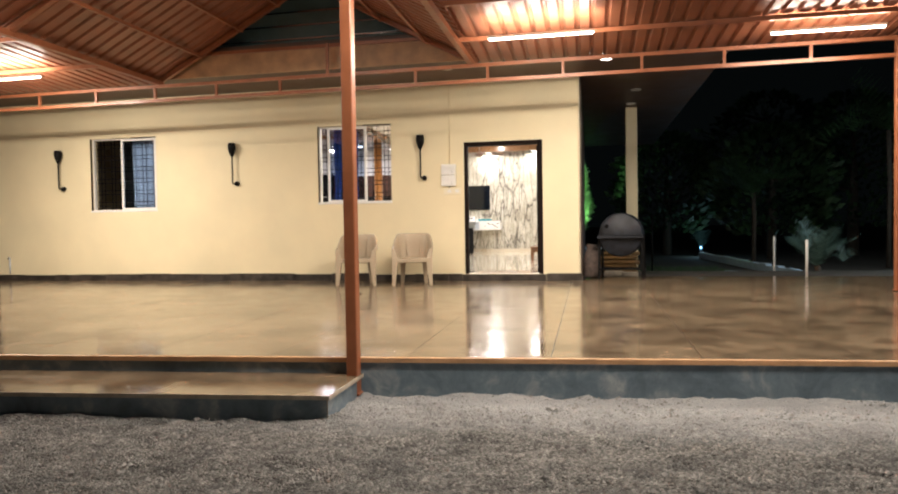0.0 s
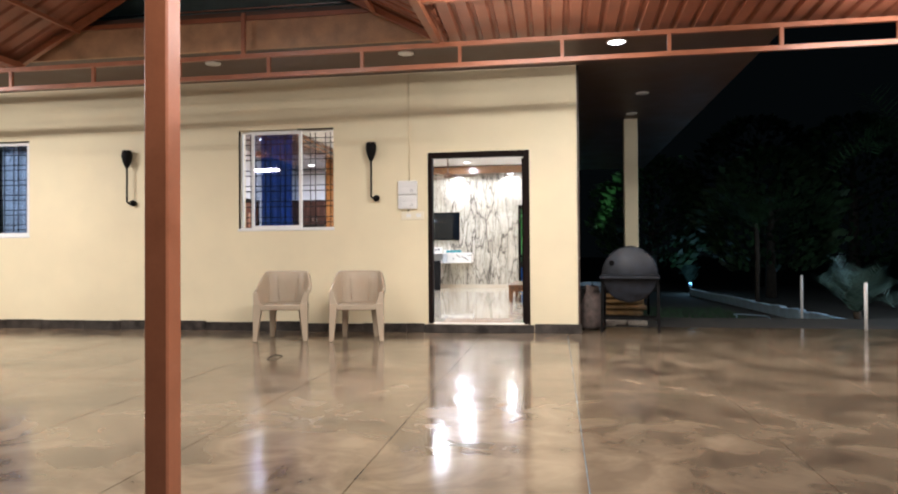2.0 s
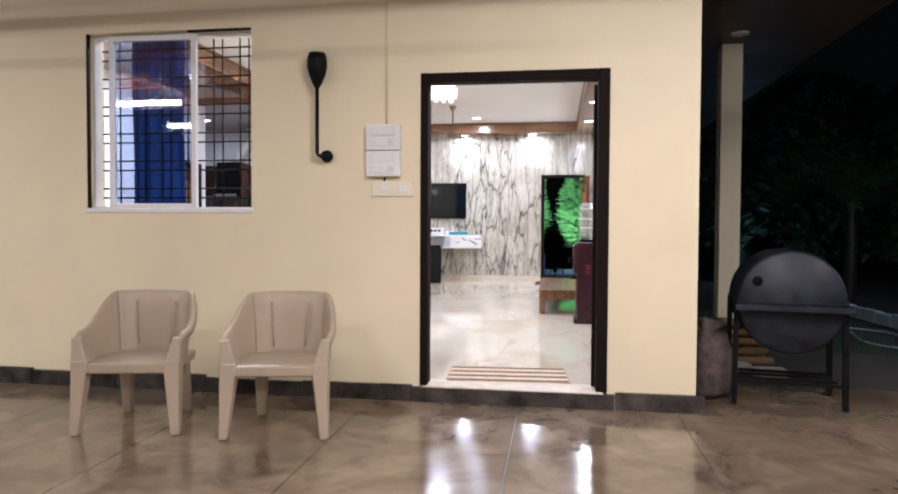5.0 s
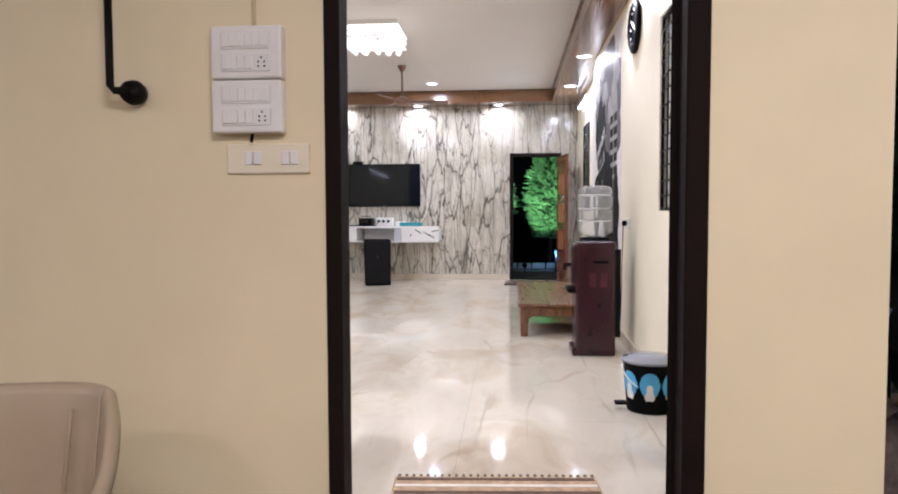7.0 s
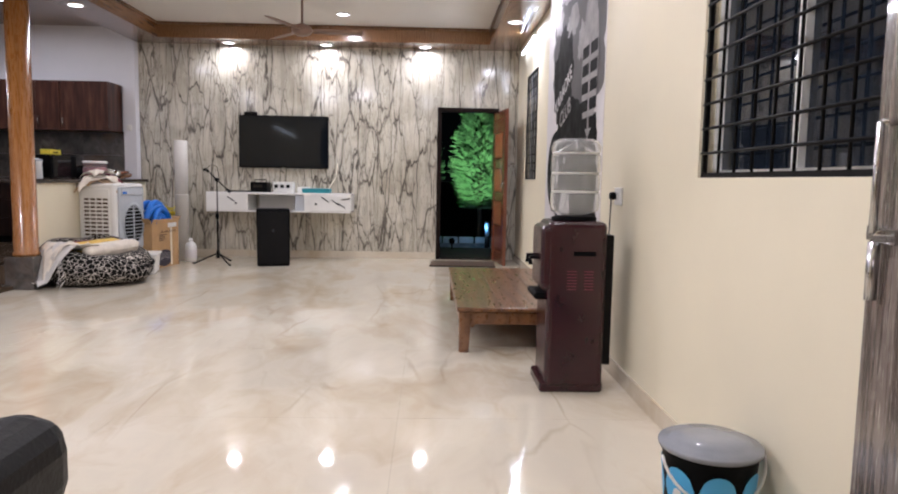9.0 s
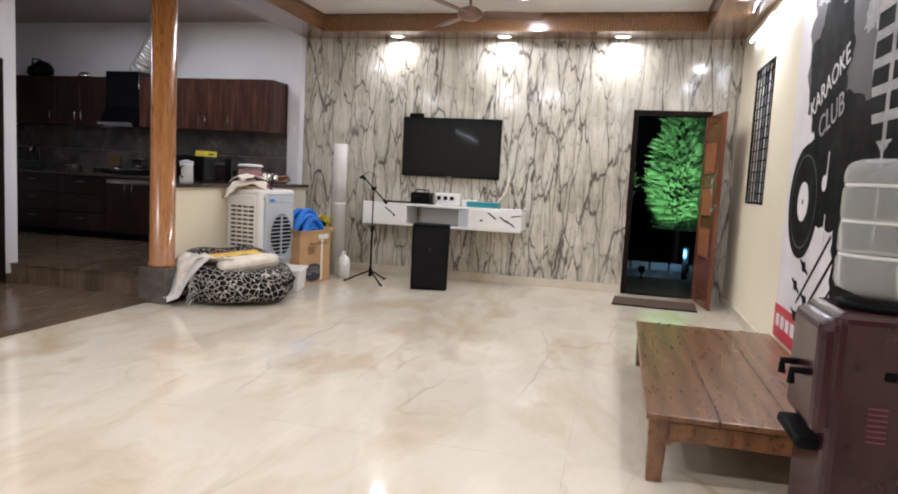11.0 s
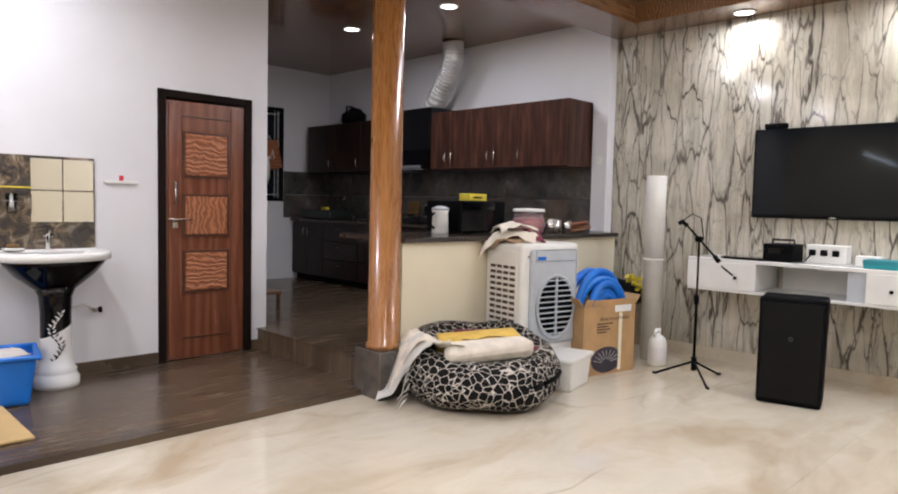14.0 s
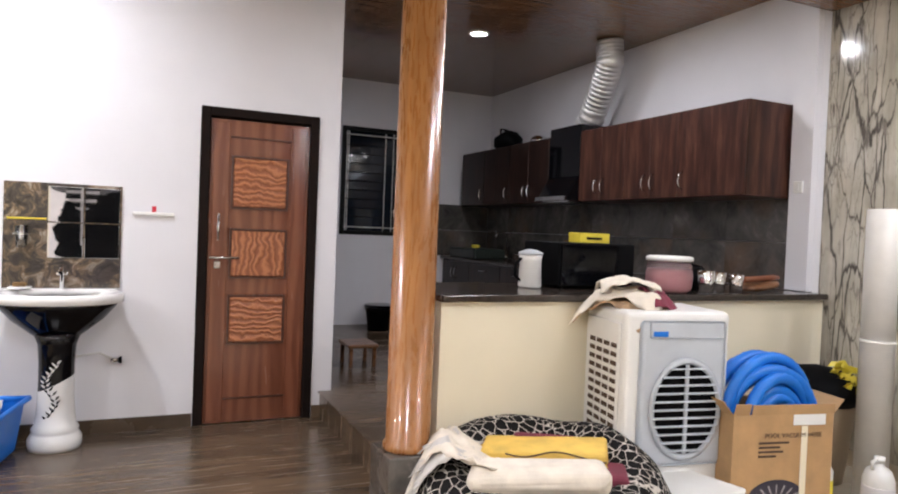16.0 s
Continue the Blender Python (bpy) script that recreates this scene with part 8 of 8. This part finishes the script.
def base_cabinet(x0, x1, kind):
    ob = thing("base_cabinet", "dark wood-laminate kitchen base cabinet", "cabinet", pose(x0, 0, KITCHEN), "kitchen base cabinets")
    w = x1 - x0
    part("carcass", boxes((0.002, w - 0.002, 8.722, 9.29, 0.08, 0.806)), "cabinet_dim", ob)
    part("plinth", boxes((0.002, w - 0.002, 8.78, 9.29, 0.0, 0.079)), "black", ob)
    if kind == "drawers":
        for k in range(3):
            d = part("drawer", rbox(0.004, w - 0.004, 8.7, 8.72, 0.09 + k * 0.24, 0.32 + k * 0.24, 0.003, 1), "cabinet_dim", ob)
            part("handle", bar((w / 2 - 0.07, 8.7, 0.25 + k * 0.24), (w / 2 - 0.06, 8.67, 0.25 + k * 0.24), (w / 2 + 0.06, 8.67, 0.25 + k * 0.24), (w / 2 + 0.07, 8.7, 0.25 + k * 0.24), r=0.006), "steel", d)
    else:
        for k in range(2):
            d = part("cabinet_door", rbox(w * k / 2 + 0.004, w * (k + 1) / 2 - 0.004, 8.7, 8.72, 0.09, 0.8, 0.003, 1), "cabinet_dim", ob)
            part("handle", pull(w / 2 + (-0.05 if k == 0 else 0.05), 8.7, 0.6), "steel", d)


for k, kind in enumerate(("doors", "drawers", "drawers", "doors", "drawers", "doors")):
    base_cabinet(-10.03 + k * 0.75, -10.03 + (k + 1) * 0.75, kind)


def barred_window():
    ob = thing("window_5", "dark kitchen window behind a white and black iron grille", "window", pose(-10.04, 7.36, 1.39), kind="structure")
    w, h = 1.19, 1.27
    part("window_frame", boxes((-0.03, 0.012, 0, w, 0, 0.045), (-0.03, 0.012, 0, w, h - 0.045, h), (-0.03, 0.012, 0, 0.045, 0.0455, h - 0.0455), (-0.03, 0.012, w - 0.045, w, 0.0455, h - 0.0455)), "black_iron", ob)
    part("pane", boxes((-0.10, -0.095, 0.05, w - 0.05, 0.05, h - 0.05)), "tint", ob)
    for y in (0.07, 0.09, w / 2 - 0.05, w / 2 + 0.05, w - 0.12, w - 0.07):
        part("grille_bar", bar((-0.02, y, 0.05), (-0.02, y, h - 0.05), r=0.007, seg=6), "white_plastic", ob)
    for k in range(2, 12):
        part("grille_bar", bar((-0.01, 0.05, h * k / 12), (-0.01, w - 0.05, h * k / 12), r=0.004, seg=6), "black_iron", ob)
    for z in (0.09, h - 0.09):
        part("grille_bar", bar((-0.02, 0.05, z), (-0.02, w - 0.05, z), r=0.007, seg=6), "white_plastic", ob)
    board = thing("chopping_board", "brown wooden chopping board hung on the kitchen window", "chopping board", pose(-10.01, 8.36, 2.05, 12, 0, 0))
    part("board", rbox(0, 0.02, -0.13, 0.11, -0.23, 0.16, 0.01, 2), "carved", board)
    part("cord", bar((0.01, -0.02, 0.16), (-0.0, 0.0, 0.24), (0.01, 0.02, 0.16), r=0.004), "cloth_cream", board)
    bag = thing("carrier_bag", "crumpled white plastic carrier bag hung on the kitchen window", "bag", pose(-9.97, 8.15, 1.58))
    bm = lathe(((0.0, 0.0), (0.14, 0.03), (0.17, 0.12), (0.12, 0.26), (0.05, 0.38), (0.06, 0.40), (0.0, 0.40)), 20, 0.9)
    for v in bm.verts:
        v.co += 0.04 * Vector(noise.noise_vector(v.co * 9))
        v.co.x *= 0.4
        v.co.y += 0.5 * (v.co.z - 0.1) * 0.6
    part("sack", bm, "white_plastic", bag)
    part("bag_handle", bar((0, 0.16, 0.38), (0, 0.2, 0.5), (0, 0.22, 0.38), r=0.006), "white_plastic", bag)


barred_window()
TOP = 1.165


def counter_things():
    pitcher = thing("pitcher", "white plastic water pitcher on the counter", "jug", pose(-5.62, 7.32, TOP - 0.0))
    part("body", lathe(((0.06, 0.0), (0.068, 0.01), (0.062, 0.16), (0.068, 0.19)), 24), "white_plastic", pitcher)
    part("lid", lathe(((0.07, 0.19), (0.07, 0.205), (0.03, 0.22), (0.0, 0.225)), 24), "grey_plastic", pitcher)
    part("handle", bar((0.0, -0.06, 0.17), (0.0, -0.1, 0.14), (0.0, -0.1, 0.07), (0.0, -0.062, 0.04), r=0.008), "black", pitcher)
    oven = thing("microwave", "black microwave oven on the counter", "microwave", pose(-5.72, 7.72, TOP))
    part("case", rbox(-0.2, 0.2, -0.27, 0.27, 0.012, 0.27, 0.008, 2), "black", oven)
    part("door", rbox(0.198, 0.212, -0.26, 0.13, 0.02, 0.262, 0.004, 1), "black_gloss", oven)
    part("control_panel", rbox(0.198, 0.208, 0.14, 0.26, 0.02, 0.262, 0.003, 1), "black", oven)
    for x in (-0.17, 0.17):
        for y in (-0.23, 0.23):
            part("foot", bar((x, y, 0), (x, y, 0.014), r=0.015), "black", oven)
    yel = thing("box", "small yellow carton lying on the microwave", "box", pose(-5.70, 7.78, TOP + 0.271))
    part("carton", rbox(-0.06, 0.06, -0.11, 0.11, 0, 0.06, 0.003, 1), "yellow", yel)
    part("print_bar", boxes((0.0603, 0.0615, -0.06, 0.05, 0.02, 0.035)), "dark_frame", yel)
    jar = thing("jar", "large clear jar with pink contents and a white lid", "jar", pose(-5.36, 8.12, TOP))
    part("glass", lathe(((0.10, 0.0), (0.13, 0.02), (0.138, 0.10), (0.125, 0.17), (0.11, 0.185)), 28), "jar_plastic", jar)
    part("filling", lathe(((0.095, 0.006), (0.122, 0.025), (0.128, 0.10), (0.10, 0.13), (0.0, 0.135)), 24), "pink", jar, "pink dry food")
    part("lid", lathe(((0.135, 0.186), (0.138, 0.205), (0.12, 0.215), (0.0, 0.218)), 28), "white_plastic", jar)
    for k, (x, y, r, h) in enumerate(((-5.35, 8.40, 0.055, 0.13), (-5.37, 8.52, 0.05, 0.12), (-5.33, 8.63, 0.045, 0.11))):
        glass = thing("steel_cup", "polished steel cup on the counter", "cup", pose(x, y, TOP), "steel cups on the counter")
        part("cup", lathe(((r * 0.8, 0.0), (r, h), (r * 0.95, h), (r * 0.74, 0.01)), 20), "chrome", glass)
    pan = thing("cooking_pot", "black cooking pot on the counter", "pot", pose(-5.62, 8.45, TOP))
    part("pot", lathe(((0.12, 0.0), (0.14, 0.02), (0.145, 0.13), (0.135, 0.13)), 28), "black", pan)
    part("lid", lathe(((0.147, 0.131), (0.13, 0.15), (0.05, 0.17), (0.0, 0.172)), 28), "black_gloss", pan)
    part("knob", lathe(((0.012, 0.17), (0.02, 0.195), (0.0, 0.2)), 12), "black", pan)
    wood = thing("rolling_board", "round wooden rolling board leaning on the counter", "board", pose(-5.38, 8.86, TOP))
    part("board", moved(lathe(((0.13, 0.0), (0.135, 0.012), (0.13, 0.025), (0.0, 0.026)), 28), pose(0, 0, 0.03, 12, 0, 0)), "table_wood", wood)
    part("rolling_pin", bar((0.02, -0.14, 0.075), (0.02, -0.08, 0.08), (0.02, 0.1, 0.09), (0.02, 0.16, 0.09), r=0.02), "door_wood", wood)
    stove = thing("gas_stove", "black glass gas stove with steel burners", "stove", pose(-7.67, 8.98, TOP))
    part("plate", rbox(-0.35, 0.35, -0.22, 0.22, 0.012, 0.07, 0.006, 1), "black_gloss", stove)
    for x in (-0.18, 0.18):
        part("burner", lathe(((0.1, 0.07), (0.1, 0.08), (0.05, 0.085), (0.04, 0.1), (0.0, 0.1)), 24), "steel", stove, "", pose(x, 0, 0))
        for a in (0, 90):
            part("pan_support", moved(boxes((-0.11, 0.11, -0.004, 0.004, 0.1, 0.112)), pose(x, 0, 0, 0, 0, a)), "black_iron", stove)
        part("knob", moved(lathe(((0.02, 0.0), (0.018, 0.02), (0.0, 0.022)), 12), pose(x, -0.22, 0.04, 90)), "black", stove)
    for x, y, r, h in ((-8.5, 8.95, 0.11, 0.09), (-7.48, 8.98, 0.10, 0.10)):
        p = thing("steel_pot", "polished steel cooking pot on the worktop", "pot", pose(x, y, TOP + (0.113 if x > -8 else 0)), "steel pots")
        part("pot", lathe(((r * 0.85, 0.0), (r, 0.02), (r, h), (r * 1.08, h + 0.004), (r * 0.96, h)), 26), "chrome", p)
        part("handle", bar((r, -0.02, h * 0.8), (r + 0.03, 0, h * 0.85), (r, 0.02, h * 0.8), r=0.005), "black", p)
    board = thing("chopping_board", "pale wooden chopping board leaning on the backsplash", "chopping board", pose(-8.12, 9.22, TOP, -12))
    part("board", rbox(-0.1, 0.1, 0, 0.018, 0.003, 0.27, 0.008, 2), "straw", board)
    sink = thing("sink_tap", "tall steel kitchen tap at the sink", "tap", pose(-9.3, 9.2, TOP))
    part("base", lathe(((0.03, 0.0), (0.025, 0.05), (0.014, 0.06)), 16), "chrome", sink)
    part("spout", bar((0, 0, 0.05), (0, 0, 0.26), (0, -0.05, 0.32), (0, -0.12, 0.32), (0, -0.16, 0.26), r=0.012), "chrome", sink)
    basin = thing("dish_tray", "dark plastic dish tray with a yellow sponge on the worktop", "tray", pose(-9.5, 8.9, TOP))
    part("tray", rbox(-0.35, 0.35, -0.2, 0.2, 0.001, 0.12, 0.02, 2), "lid_dark", basin)
    part("sponge", rbox(-0.05, 0.05, -0.05, 0.02, 0.121, 0.16, 0.008, 1), "yellow", basin, "yellow-green sponge")
    case = thing("bag", "black bag lying on top of the wall cabinet", "bag", pose(-9.15, 9.08, 2.431))
    part("sack", blob(((0.10, 0.0), (0.17, 0.05), (0.16, 0.14), (0.08, 0.2), (0.0, 0.21)), 20, 0.04, 6.0, 3), "black", case)
    part("strap", bar((-0.1, -0.05, 0.12), (-0.05, -0.08, 0.24), (0.06, -0.06, 0.22), r=0.012), "black", case)
    cup = thing("steel_bowl", "upturned steel bowl on the wall cabinet", "bowl", pose(-8.35, 9.0, 2.431))
    part("bowl", lathe(((0.1, 0.0), (0.09, 0.04), (0.05, 0.07), (0.0, 0.075)), 20), "chrome", cup)


counter_things()
stool = thing("step_stool", "low dark wooden stool on the kitchen floor", "stool", pose(-7.75, 6.95, KITCHEN))
part("seat", rbox(-0.16, 0.16, -0.13, 0.13, 0.16, 0.19, 0.006, 1), "table_wood", stool)
for i in (-1, 1):
    for j in (-1, 1):
        part("leg", rbox(i * 0.13 - 0.015, i * 0.13 + 0.015, j * 0.1 - 0.015, j * 0.1 + 0.015, 0, 0.1595, 0.003, 1), "table_wood", stool)
binn = thing("waste_bin", "black plastic waste bin on the kitchen floor", "bin", pose(-9.6, 7.75, KITCHEN))
part("bin", lathe(((0.13, 0.0), (0.16, 0.26), (0.17, 0.265), (0.17, 0.28), (0.15, 0.28), (0.12, 0.02)), 28), "black", binn)
part("liner", lathe(((0.172, 0.22), (0.178, 0.285), (0.16, 0.29)), 28), "black_gloss", binn)
sw = thing("wall_socket", "white wall socket by the kitchen cabinets", "socket", pose(-5.42, 9.254, 1.82))
part("plate", rbox(-0.04, 0.03, -0.012, 0, 0, 0.08, 0.003, 1), "white_plastic", sw)
part("switch", rbox(-0.02, 0.005, -0.017, -0.0115, 0.02, 0.06, 0.002, 1), "ceramic", sw)


# ---- floor pieces ----
def tiles(parent, name, material, xs, ys, z0, z1, gap, clip=False):
    shared = {}
    for x0, x1 in zip(xs, xs[1:]):
        for y0, y1 in zip(ys, ys[1:]):
            if clip:
                bm = bmesh.new()
                if y1 < front_edge(x0) + 0.1:
                    continue
                slab_prism(bm, x0, x1, y0, y1, z0, z1, gap)
                me = mesh_from(name, lean(bm), material)
                ob = new(name, me)
            else:
                key = (round(x1 - x0, 3), round(y1 - y0, 3))
                if key not in shared:
                    shared[key] = mesh_from(name, boxes((gap, key[0] - gap, gap, key[1] - gap, z0, z1)), material)
                ob = new(name, shared[key])
                ob.matrix_basis = pose(x0, y0, 0)
            ob.parent = parent


def steps(a, b, d):
    n = max(1, round((b - a) / d))
    return [a + (b - a) * i / n for i in range(n + 1)]


tiles(platform, "paving_slab", "slab", [-12.2 + 1.005 * k for k in range(19)], [-8.0, -3.3, -0.021], -0.011, 0.0, 0.003, True)
tiles(platform, "paving_slab", "slab", [0.025, 0.865, 1.87, 2.875, 3.88, 4.885, 5.87], [-0.021, 0.85], -0.011, 0.0, 0.003, False)
tiles(floor_hall, "marble_tile", "marble", [-5.315, -4.04, -2.765, -1.45, -0.09], steps(0.2, 9.37, 1.3), FLOOR - 0.008, FLOOR, 0.0006)
tiles(floor_wood, "floor_tile", "plank", steps(-6.89, -5.318, 0.79), steps(0.2, 6.42, 1.2), WOODFLOOR - 0.008, WOODFLOOR, 0.001)
tiles(floor_kitchen, "floor_tile", "plank", steps(-10.04, -5.40, 0.79), steps(6.405, 9.31, 1.2), KITCHEN - 0.008, KITCHEN, 0.001)
